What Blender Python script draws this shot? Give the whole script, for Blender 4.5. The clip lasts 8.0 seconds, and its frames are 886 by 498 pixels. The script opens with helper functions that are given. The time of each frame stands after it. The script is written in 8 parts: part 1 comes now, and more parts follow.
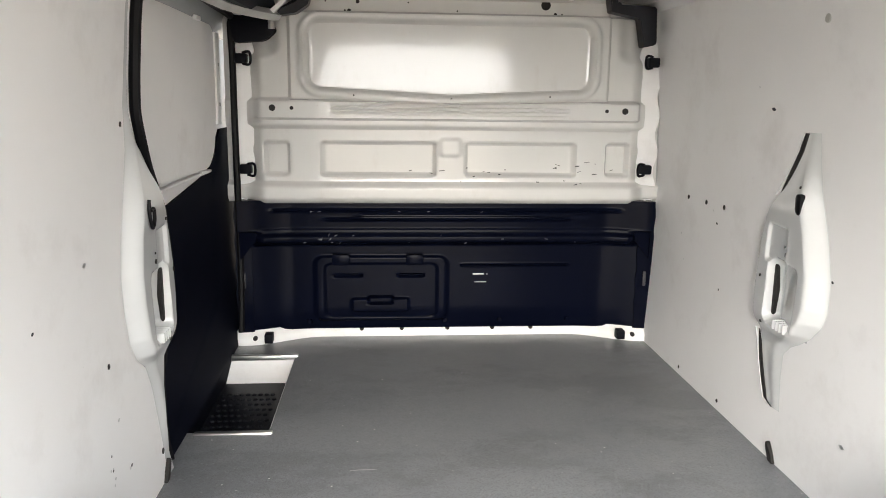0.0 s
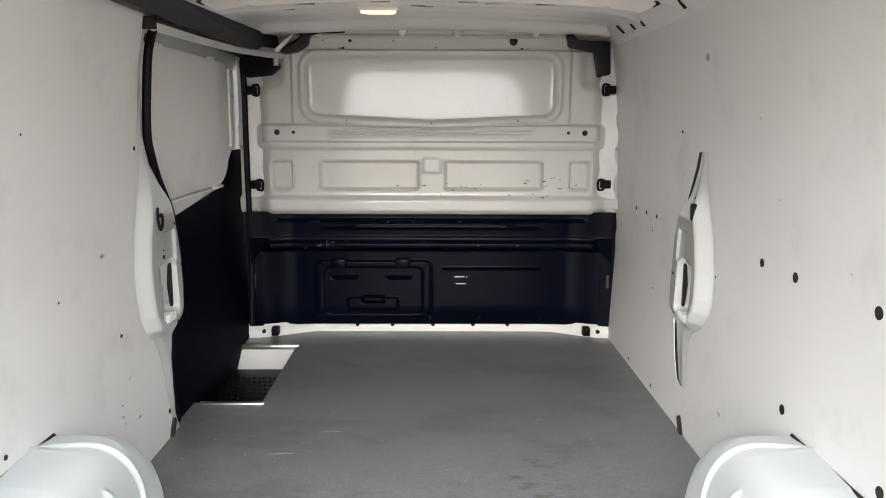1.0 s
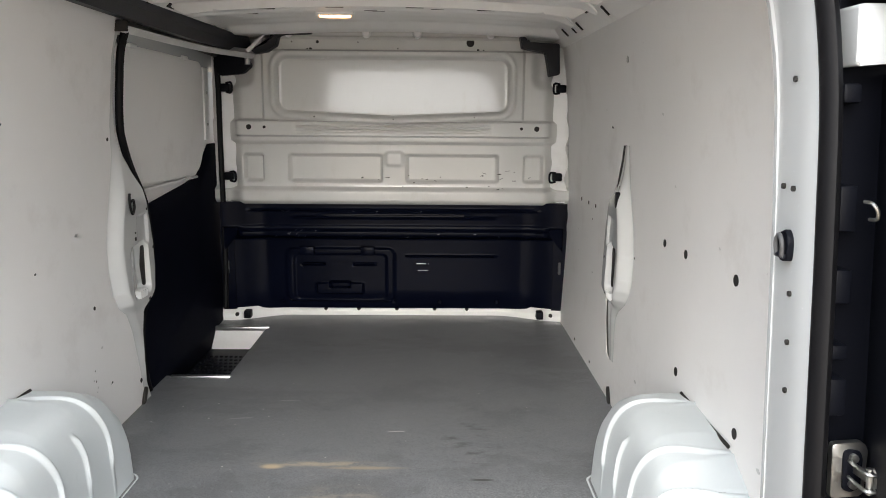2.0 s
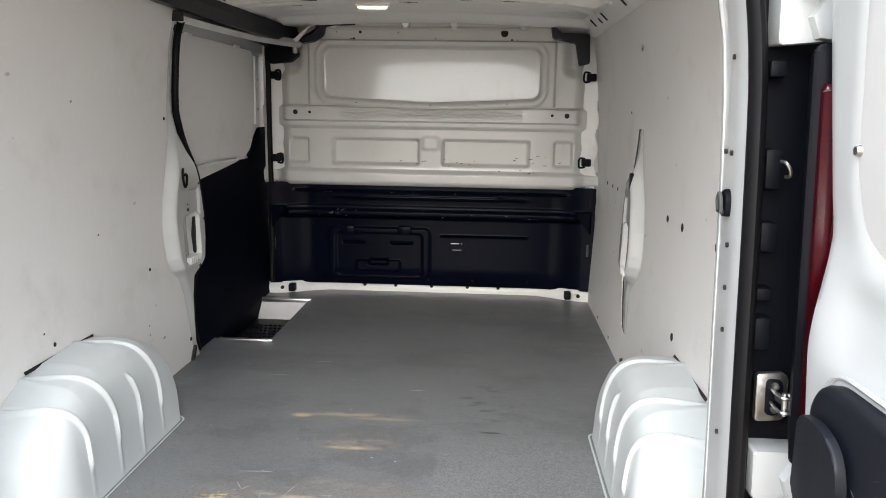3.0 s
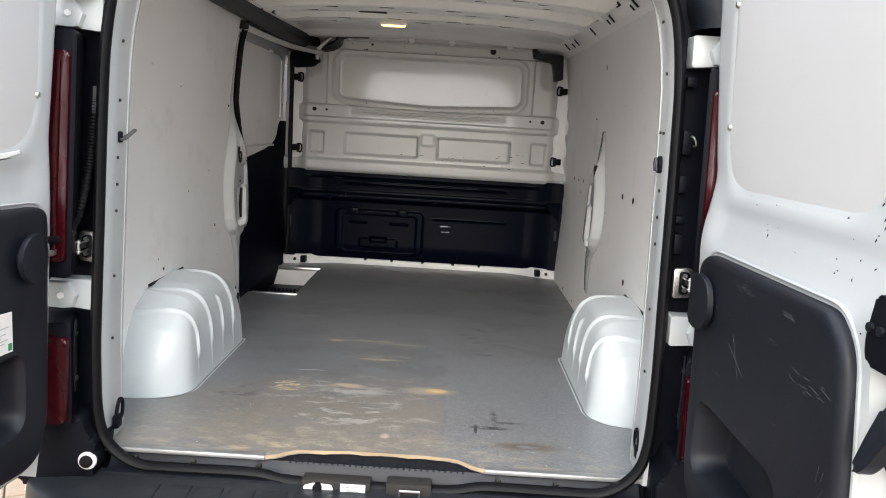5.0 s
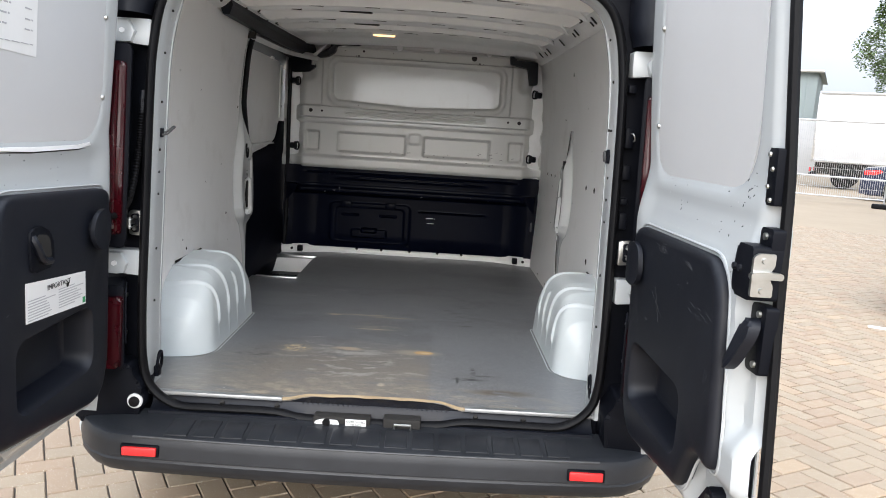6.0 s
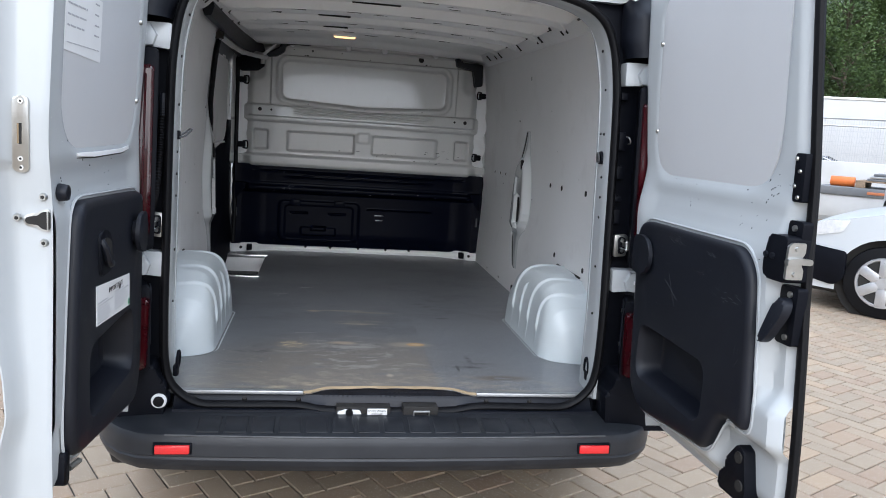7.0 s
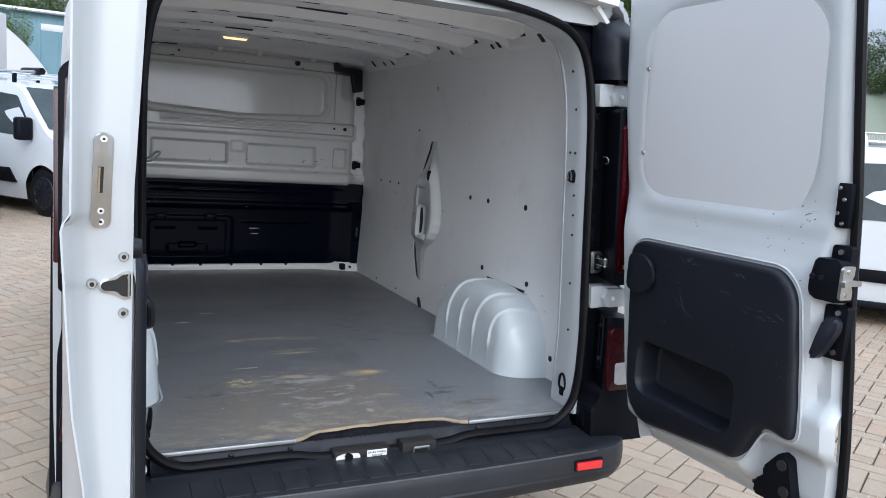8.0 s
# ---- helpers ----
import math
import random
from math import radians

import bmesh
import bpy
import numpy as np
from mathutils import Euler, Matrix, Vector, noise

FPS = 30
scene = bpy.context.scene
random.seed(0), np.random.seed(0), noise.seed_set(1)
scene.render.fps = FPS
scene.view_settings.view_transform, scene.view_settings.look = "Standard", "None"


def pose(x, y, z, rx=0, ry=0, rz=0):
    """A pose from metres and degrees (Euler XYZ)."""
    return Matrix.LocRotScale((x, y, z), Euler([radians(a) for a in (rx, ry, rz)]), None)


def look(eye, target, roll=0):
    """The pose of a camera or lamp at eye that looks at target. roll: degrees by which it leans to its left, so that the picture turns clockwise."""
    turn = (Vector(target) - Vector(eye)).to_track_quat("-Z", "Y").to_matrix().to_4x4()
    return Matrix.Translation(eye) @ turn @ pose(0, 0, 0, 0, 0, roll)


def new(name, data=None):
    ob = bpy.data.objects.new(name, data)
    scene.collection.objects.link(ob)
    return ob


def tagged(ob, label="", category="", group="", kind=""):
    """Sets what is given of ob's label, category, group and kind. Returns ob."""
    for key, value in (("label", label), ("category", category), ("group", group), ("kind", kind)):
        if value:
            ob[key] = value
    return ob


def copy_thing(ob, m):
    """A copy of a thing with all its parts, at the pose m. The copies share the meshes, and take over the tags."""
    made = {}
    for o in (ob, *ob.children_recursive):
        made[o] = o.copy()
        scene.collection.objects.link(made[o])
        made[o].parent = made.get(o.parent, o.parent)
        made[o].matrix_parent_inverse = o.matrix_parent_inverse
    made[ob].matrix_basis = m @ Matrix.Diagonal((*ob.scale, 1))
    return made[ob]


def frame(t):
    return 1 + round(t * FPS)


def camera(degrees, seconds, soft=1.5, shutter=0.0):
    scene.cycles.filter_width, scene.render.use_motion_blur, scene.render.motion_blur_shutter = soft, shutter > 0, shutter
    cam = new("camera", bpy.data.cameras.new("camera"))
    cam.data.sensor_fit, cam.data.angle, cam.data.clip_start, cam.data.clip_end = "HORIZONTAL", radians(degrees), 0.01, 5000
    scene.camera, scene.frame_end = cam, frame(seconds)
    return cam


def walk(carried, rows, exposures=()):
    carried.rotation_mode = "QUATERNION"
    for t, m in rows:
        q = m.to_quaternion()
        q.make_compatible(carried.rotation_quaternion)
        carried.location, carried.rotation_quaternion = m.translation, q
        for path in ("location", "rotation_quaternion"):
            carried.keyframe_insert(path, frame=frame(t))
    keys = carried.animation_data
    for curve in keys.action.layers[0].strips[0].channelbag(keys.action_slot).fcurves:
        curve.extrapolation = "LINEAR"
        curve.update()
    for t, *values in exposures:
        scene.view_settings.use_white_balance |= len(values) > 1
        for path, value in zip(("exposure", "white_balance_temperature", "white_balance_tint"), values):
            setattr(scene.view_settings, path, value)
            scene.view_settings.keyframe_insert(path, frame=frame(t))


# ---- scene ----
cam = camera(60.5, 8.0, soft=0.95)
PATH = [
    (0, (-0.244, -0.274, 1.522), (-0.094, 1.682, 1.132), 0.7),
    (0.5, (-0.122, -0.497, 1.549), (-0.068, 1.468, 1.183), 0.4),
    (1, (0.029, -0.699, 1.55), (0.043, 1.271, 1.205), 0.2),
    (1.5, (0.11, -0.84, 1.545), (0.146, 1.13, 1.203), 0.4),
    (2.8, (0.295, -1.075, 1.519), (0.216, 0.89, 1.156), 0.8),
    (3, (0.306, -1.127, 1.507), (0.183, 0.836, 1.143), 0.9),
    (3.5, (0.322, -1.299, 1.485), (0.158, 0.661, 1.124), 1.1),
    (4, (0.319, -1.525, 1.462), (0.193, 0.44, 1.115), 2.2),
    (4.5, (0.221, -1.684, 1.429), (0.165, 0.289, 1.103), 3.0),
    (4.7, (0.151, -1.737, 1.433), (0.119, 0.236, 1.108), 3.2),
    (5.8, (0.15, -2.215, 1.423), (0.17, -0.239, 1.113), 3.8),
    (6, (0.147, -2.272, 1.421), (0.18, -0.297, 1.107), 3.7),
    (6.5, (-0.008, -2.351, 1.423), (0.123, -0.38, 1.11), 3.8),
    (7, (-0.258, -2.39, 1.419), (0.066, -0.44, 1.113), 3.9),
    (7.5, (-0.577, -2.356, 1.42), (0.007, -0.465, 1.126), 4.0),
    (8, (-0.862, -2.083, 1.456), (0.004, -0.303, 1.174), 4.1),
]
walk(cam, [(t, look(eye, target, roll)) for t, eye, target, roll in PATH], [(0, 2.95, 6380, 10), (0.5, 2.70, 6370, 10), (1.0, 2.50, 6350, 10), (1.5, 2.32, 6330, 10), (3.0, 2.16, 6310, 10), (3.5, 2.05, 6310, 10), (4.5, 1.91, 6310, 10), (6, 1.51, 6080, 10), (6.5, 1.28, 5760, 10), (7, 1.12, 5590, 10), (8, 1.05, 5510, 10)])


# ---- light ----
GROUND = 0.04
world = bpy.data.worlds.new("overcast_sky")
scene.world = world
world.use_nodes = True
wn = world.node_tree
sky = wn.nodes.new("ShaderNodeTexSky")
sky.sky_type = "NISHITA"
sky.sun_disc = False
sky.sun_elevation, sky.sun_rotation = radians(25.0), radians(185.7)
sky.air_density, sky.dust_density, sky.ozone_density = 1.0, 6.0, 1.0
cloud = wn.nodes.new("ShaderNodeMix")
cloud.data_type = "RGBA"
cloud.inputs[0].default_value = 0.75
cloud.inputs[7].default_value = (8.4, 8.7, 9.1, 1)
wn.links.new(sky.outputs[0], cloud.inputs[6])
up = wn.nodes.new("ShaderNodeSeparateXYZ")
wn.links.new(wn.nodes.new("ShaderNodeTexCoord").outputs["Generated"], up.inputs[0])
rise = wn.nodes.new("ShaderNodeMapRange")
rise.inputs[3].default_value, rise.inputs[4].default_value = 0.36, 1.6
wn.links.new(up.outputs[2], rise.inputs[0])
dome = wn.nodes.new("ShaderNodeMix")
dome.data_type, dome.blend_type = "RGBA", "MULTIPLY"
dome.inputs[0].default_value = 1.0
wn.links.new(cloud.outputs[2], dome.inputs[6])
wn.links.new(rise.outputs[0], dome.inputs[7])
# soft grey cloud
puff = wn.nodes.new("ShaderNodeTexNoise")
puff.inputs["Scale"].default_value, puff.inputs["Detail"].default_value = 3.5, 5
puff_fac = wn.nodes.new("ShaderNodeMapRange")
puff_fac.inputs[1].default_value, puff_fac.inputs[2].default_value = 0.35, 0.65
puff_fac.inputs[3].default_value, puff_fac.inputs[4].default_value = 0.86, 1.12
wn.links.new(puff.outputs[0], puff_fac.inputs[0])
cover = wn.nodes.new("ShaderNodeMix")
cover.data_type, cover.blend_type = "RGBA", "MULTIPLY"
cover.inputs[0].default_value = 1.0
wn.links.new(dome.outputs[2], cover.inputs[6])
wn.links.new(puff_fac.outputs[0], cover.inputs[7])
wn.links.new(cover.outputs[2], wn.nodes["Background"].inputs[0])
wn.nodes["Background"].inputs[1].default_value = 0.098
sun_data = bpy.data.lights.new("sun", "SUN")
sun_data.energy, sun_data.angle, sun_data.color = 1.0, radians(58), (1.0, 0.98, 0.95)
sun = new("sun", sun_data)
sun.matrix_basis = look((-1.0, -9.92, 4.65), (0, 0, 0))


# ---- mesh helpers ----
def part(name, bm, material, parent=None, label="", smooth=True):
    """Link a bmesh as one mesh object under parent."""
    bmesh.ops.recalc_face_normals(bm, faces=bm.faces)
    me = bpy.data.meshes.new(name)
    bm.to_mesh(me)
    bm.free()
    me.materials.append(material)
    if smooth:
        me.shade_smooth()
        me.set_sharp_from_angle(angle=radians(38))
    ob = new(name, me)
    if parent:
        ob.parent = parent
        if parent.type == "EMPTY":
            ob.matrix_parent_inverse = Matrix.Translation(parent.location).inverted()
    if label:
        ob["label"] = label
    return ob


def thing(name, at, label, category, group="", kind=""):
    ob = new(name)
    ob.location = at
    ob.empty_display_size = 0.1
    return tagged(ob, label, category, group, kind)


def sheet(f, us, vs, back=None, bm=None):
    """A surface f(u, v) over two rows of numbers; back: an offset that gives it thickness."""
    bm = bm or bmesh.new()
    a = [[bm.verts.new(f(u, v)) for v in vs] for u in us]
    n, m = len(us), len(vs)
    for i in range(n - 1):
        for j in range(m - 1):
            bm.faces.new((a[i][j], a[i + 1][j], a[i + 1][j + 1], a[i][j + 1]))
    if back:
        off = Vector(back)
        c = [[bm.verts.new(v.co + off) for v in row] for row in a]
        for i in range(n - 1):
            for j in range(m - 1):
                bm.faces.new((c[i][j], c[i][j + 1], c[i + 1][j + 1], c[i + 1][j]))
        ring = [(i, 0) for i in range(n)] + [(n - 1, j) for j in range(1, m)]
        ring += [(i, m - 1) for i in range(n - 2, -1, -1)] + [(0, j) for j in range(m - 2, 0, -1)]
        for k in range(len(ring)):
            (i, j), (p, q) = ring[k], ring[(k + 1) % len(ring)]
            bm.faces.new((a[i][j], a[p][q], c[p][q], c[i][j]))
    return bm


def span(a, b, n):
    return [a + (b - a) * k / n for k in range(n + 1)]


def sst(a, b, x):
    """Smooth step from 0 at a to 1 at b."""
    t = min(1.0, max(0.0, (x - a) / (b - a)))
    return t * t * (3 - 2 * t)


def rbox(x, y, x0, x1, y0, y1, r):
    """Signed distance to a rounded rectangle, negative inside."""
    cx, cy, hx, hy = (x0 + x1) / 2, (y0 + y1) / 2, (x1 - x0) / 2 - r, (y1 - y0) / 2 - r
    qx, qy = abs(x - cx) - hx, abs(y - cy) - hy
    return math.hypot(max(qx, 0), max(qy, 0)) + min(max(qx, qy), 0) - r


def lerp_table(table, v):
    """Straight lines through rows of (v, value)."""
    if v <= table[0][0]:
        return table[0][1]
    for (a, p), (b, q) in zip(table, table[1:]):
        if v <= b:
            return p + (q - p) * (v - a) / (b - a)
    return table[-1][1]


def box(lo, hi, bevel=0.0, bm=None, segments=2, m=None):
    bm = bm or bmesh.new()
    c = [(lo[k] + hi[k]) / 2 for k in range(3)]
    s = [hi[k] - lo[k] for k in range(3)]
    mat4 = Matrix.Translation(c) @ Matrix.Diagonal((*s, 1))
    if m is not None:
        mat4 = m @ mat4
    vs = bmesh.ops.create_cube(bm, size=1, matrix=mat4)["verts"]
    if bevel:
        es = list({e for v in vs for e in v.link_edges})
        bmesh.ops.bevel(bm, geom=es, offset=bevel, segments=segments, affect="EDGES", profile=0.5)
    return bm


def rod(a, b, r, bm=None, n=16, r2=None, bevel=0.0):
    """A solid round bar from a to b."""
    bm = bm or bmesh.new()
    a, b = Vector(a), Vector(b)
    d = b - a
    m = Matrix.Translation((a + b) / 2) @ d.to_track_quat("Z", "Y").to_matrix().to_4x4()
    vs = bmesh.ops.create_cone(bm, cap_ends=True, segments=n, radius1=r, radius2=r if r2 is None else r2, depth=d.length, matrix=m)["verts"]
    if bevel:
        es = [e for e in {e for v in vs for e in v.link_edges} if len([f for f in e.link_faces if len(f.verts) > 4])]
        bmesh.ops.bevel(bm, geom=es, offset=bevel, segments=2, affect="EDGES", profile=0.5)
    return bm


def tube(points, r, n=8, bm=None, closed=False, wide=None, radii=None):
    """A bar of round or oval section swept along points."""
    bm = bm or bmesh.new()
    ps = [Vector(p) for p in points]
    rings = []
    up = None
    for k, p in enumerate(ps):
        if closed:
            t = ps[(k + 1) % len(ps)] - ps[k - 1]
        else:
            t = ps[min(k + 1, len(ps) - 1)] - ps[max(k - 1, 0)]
        t.normalize()
        if up is None:
            up = Vector((0, 0, 1)) if abs(t.z) < 0.9 else Vector((0, 1, 0))
        up = (up - t * up.dot(t)).normalized()
        side = t.cross(up)
        rr = radii[k] if radii else r
        rings.append([bm.verts.new(p + up * (rr * math.sin(2 * math.pi * i / n)) + side * ((wide or 1) * rr * math.cos(2 * math.pi * i / n))) for i in range(n)])
    count = len(rings) if closed else len(rings) - 1
    for k in range(count):
        a, b = rings[k], rings[(k + 1) % len(rings)]
        for i in range(n):
            bm.faces.new((a[i], a[(i + 1) % n], b[(i + 1) % n], b[i]))
    if not closed:
        bm.faces.new(rings[0])
        bm.faces.new(rings[-1][::-1])
    return bm


def smooth_path(points, n=6, closed=False):
    """A rounded line through points (Catmull-Rom)."""
    ps = [Vector(p) for p in points]
    out = []
    count = len(ps) if closed else len(ps) - 1
    for k in range(count):
        if closed:
            a, b, c, d = ps[k - 1], ps[k], ps[(k + 1) % len(ps)], ps[(k + 2) % len(ps)]
        else:
            a, b, c, d = ps[max(k - 1, 0)], ps[k], ps[k + 1], ps[min(k + 2, len(ps) - 1)]
        for i in range(n):
            t = i / n
            out.append(0.5 * (2 * b + (c - a) * t + (2 * a - 5 * b + 4 * c - d) * t * t + (3 * b - 3 * c + d - a) * t ** 3))
    if not closed:
        out.append(ps[-1])
    return out


def round_outline(pts, r, n=5):
    """A closed outline in 2D with its corners rounded; r: one radius or one for each corner."""
    out = []
    k = len(pts)
    for i in range(k):
        rr = r[i] if isinstance(r, (list, tuple)) else r
        p, a, b = Vector(pts[i]), Vector(pts[i - 1]), Vector(pts[(i + 1) % k])
        da, db = (a - p), (b - p)
        la = min(rr, da.length * 0.49)
        lb = min(rr, db.length * 0.49)
        s, e = p + da.normalized() * la, p + db.normalized() * lb
        for j in range(n + 1):
            t = j / n
            out.append(tuple(s * (1 - t) ** 2 + p * 2 * t * (1 - t) + e * t * t))
    return out


def slab(outline, place, d0, d1, bevel=0.0, bm=None, segments=2):
    """A plate: a 2D outline, laid into space by place(u, v, depth), from depth d0 to d1."""
    bm = bm or bmesh.new()
    a = [bm.verts.new(place(u, v, d0)) for u, v in outline]
    b = [bm.verts.new(place(u, v, d1)) for u, v in outline]
    n = len(a)
    fa = bm.faces.new(a)
    bm.faces.new(b[::-1])
    for i in range(n):
        bm.faces.new((a[i], b[i], b[(i + 1) % n], a[(i + 1) % n]))
    if bevel:
        bmesh.ops.bevel(bm, geom=list(fa.edges), offset=bevel, segments=segments, affect="EDGES", profile=0.5)
    return bm


# ---- materials ----
def mat(name, col, col2=None, rough=0.5, metal=0.0, big=4.0, fine=120.0, bump=0.08, rvar=0.12, coat=0.0, stretch=(1, 1, 1), mix=0.5, spec=0.5):
    m = bpy.data.materials.new(name)
    m.use_nodes = True
    nt = m.node_tree
    b = nt.nodes["Principled BSDF"]
    tc = nt.nodes.new("ShaderNodeTexCoord")
    mp = nt.nodes.new("ShaderNodeMapping")
    mp.inputs["Scale"].default_value = stretch
    nt.links.new(tc.outputs["Object"], mp.inputs[0])

    def noisy(scale, detail=6, rough_n=0.6):
        n = nt.nodes.new("ShaderNodeTexNoise")
        n.inputs["Scale"].default_value, n.inputs["Detail"].default_value, n.inputs["Roughness"].default_value = scale, detail, rough_n
        nt.links.new(mp.outputs[0], n.inputs[0])
        return n.outputs[0]

    large, small = noisy(big), noisy(fine, 3)
    col2 = col2 or tuple(c * 0.86 for c in col)
    mx = nt.nodes.new("ShaderNodeMix")
    mx.data_type = "RGBA"
    mx.inputs[6].default_value, mx.inputs[7].default_value = (*col, 1), (*col2, 1)
    rp = nt.nodes.new("ShaderNodeMapRange")
    rp.inputs[1].default_value, rp.inputs[2].default_value = mix - 0.18, mix + 0.22
    nt.links.new(large, rp.inputs[0])
    nt.links.new(rp.outputs[0], mx.inputs[0])
    nt.links.new(mx.outputs[2], b.inputs["Base Color"])
    rr = nt.nodes.new("ShaderNodeMapRange")
    rr.inputs[3].default_value, rr.inputs[4].default_value = max(0.02, rough - rvar), min(1, rough + rvar)
    nt.links.new(small, rr.inputs[0])
    nt.links.new(rr.outputs[0], b.inputs["Roughness"])
    b.inputs["Metallic"].default_value = metal
    b.inputs["Coat Weight"].default_value = coat
    b.inputs["Specular IOR Level"].default_value = spec
    if bump:
        bp = nt.nodes.new("ShaderNodeBump")
        bp.inputs["Strength"].default_value, bp.inputs["Distance"].default_value = bump, 0.002
        nt.links.new(small, bp.inputs["Height"])
        nt.links.new(bp.outputs[0], b.inputs["Normal"])
    return m


def smudged(m, colour, scale, lo, hi, strength, stretch=(1, 1, 1)):
    """Lay irregular dirty patches over a material's base colour."""
    nt = m.node_tree
    b = nt.nodes["Principled BSDF"]
    old = b.inputs["Base Color"].links[0].from_socket
    tc, mp, n, rp, mx = [nt.nodes.new("ShaderNode" + k) for k in ("TexCoord", "Mapping", "TexNoise", "MapRange", "Mix")]
    mp.inputs["Scale"].default_value = stretch
    mp.inputs["Location"].default_value = (scale * 0.37, 1.3, 0.7)
    n.inputs["Scale"].default_value, n.inputs["Detail"].default_value, n.inputs["Roughness"].default_value = scale, 9, 0.68
    rp.inputs[1].default_value, rp.inputs[2].default_value, rp.inputs[4].default_value = lo, hi, strength
    mx.data_type = "RGBA"
    mx.inputs[7].default_value = (*colour, 1)
    nt.links.new(tc.outputs["Object"], mp.inputs[0])
    nt.links.new(mp.outputs[0], n.inputs[0])
    nt.links.new(n.outputs[0], rp.inputs[0])
    nt.links.new(rp.outputs[0], mx.inputs[0])
    nt.links.new(old, mx.inputs[6])
    nt.links.new(mx.outputs[2], b.inputs["Base Color"])
    return m


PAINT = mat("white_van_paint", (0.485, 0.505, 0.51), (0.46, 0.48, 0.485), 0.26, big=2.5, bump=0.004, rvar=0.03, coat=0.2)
PAINT_IN = mat("white_inner_paint", (0.88, 0.88, 0.87), (0.85, 0.85, 0.84), 0.32, big=3.0, bump=0.02, rvar=0.07)
PILLAR = mat("glossy_pillar_paint", (0.66, 0.675, 0.67), (0.61, 0.625, 0.62), 0.2, big=5.0, fine=80, bump=0.01, rvar=0.06, coat=0.3)
BULK_PAINT = mat("glossy_bulkhead_paint", (0.70, 0.70, 0.678), (0.66, 0.66, 0.638), 0.15, big=2.0, fine=60, bump=0.012, rvar=0.05, coat=0.35)
LINING = mat("grey_white_lining_board", (0.875, 0.87, 0.86), (0.84, 0.835, 0.825), 0.5, big=2.2, fine=240, bump=0.03, rvar=0.06)
DOOR_BOARD = mat("pale_grey_door_board", (0.57, 0.57, 0.57), (0.545, 0.545, 0.545), 0.5, big=2.0, bump=0.02, rvar=0.05)
ARCH = mat("white_arch_plastic", (0.60, 0.645, 0.655), (0.56, 0.60, 0.61), 0.3, big=3.5, fine=300, bump=0.03, rvar=0.06)
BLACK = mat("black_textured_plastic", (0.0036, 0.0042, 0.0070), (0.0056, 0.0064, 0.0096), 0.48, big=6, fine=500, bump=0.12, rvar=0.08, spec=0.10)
BLACK_SOFT = mat("black_trim_plastic", (0.0048, 0.0060, 0.0105), (0.0075, 0.0090, 0.0145), 0.45, big=5, fine=420, bump=0.08, rvar=0.08, spec=0.33)
SCUFFED = mat("scuffed_grey_plastic", (0.05, 0.052, 0.055), (0.09, 0.092, 0.095), 0.6, big=30, bump=0.05)
BUMPER = mat("weathered_bumper_plastic", (0.0135, 0.0152, 0.019), (0.024, 0.026, 0.031), 0.42, big=7, fine=380, bump=0.12, rvar=0.1, mix=0.56, spec=0.4)
SIDE_TRIM = mat("textured_side_trim", (0.0026, 0.0034, 0.0085), (0.0040, 0.0050, 0.0110), 0.6, big=5, fine=400, bump=0.06, rvar=0.05, spec=0.03)
NAVY = mat("dark_bulkhead_plastic", (0.0018, 0.0027, 0.0085), (0.0028, 0.0040, 0.0110), 0.22, big=5, fine=300, bump=0.02, rvar=0.06, spec=0.05)
RUBBER = mat("black_rubber", (0.004, 0.004, 0.005), (0.007, 0.007, 0.008), 0.5, big=9, fine=200, bump=0.05, spec=0.16)
STEEL = mat("zinc_steel", (0.55, 0.55, 0.53), (0.42, 0.42, 0.40), 0.36, metal=1.0, big=20, bump=0.05)
ALU = mat("aluminium_trim", (0.74, 0.74, 0.73), (0.6, 0.6, 0.59), 0.33, metal=1.0, big=8, bump=0.05)
DULL_ALU = mat("dull_aluminium", (0.50, 0.51, 0.52), (0.38, 0.39, 0.40), 0.45, metal=0.8, big=9, bump=0.06)
DARK = mat("dark_opening", (0.012, 0.011, 0.010), (0.02, 0.018, 0.016), 0.8, bump=0)
RED = mat("red_lamp_lens", (0.040, 0.0016, 0.004), (0.026, 0.001, 0.003), 0.16, big=8, bump=0.01, rvar=0.03, coat=0.2, spec=0.35)
REFLECTOR = mat("red_reflector", (0.75, 0.03, 0.03), (0.66, 0.02, 0.025), 0.25, big=20, fine=600, bump=0.12, coat=0.5)
CLEARLENS = mat("clear_lamp_lens", (0.75, 0.74, 0.72), (0.6, 0.6, 0.6), 0.1, big=30, bump=0.02, coat=0.6)
PAPER = mat("white_paper", (0.78, 0.78, 0.77), (0.72, 0.72, 0.71), 0.6, big=8, bump=0.02)
INK = mat("black_print", (0.03, 0.03, 0.035), (0.06, 0.06, 0.06), 0.6, bump=0)
PLY_EDGE = mat("raw_plywood_edge", (0.34, 0.26, 0.155), (0.23, 0.17, 0.10), 0.7, big=14, fine=160, bump=0.2)

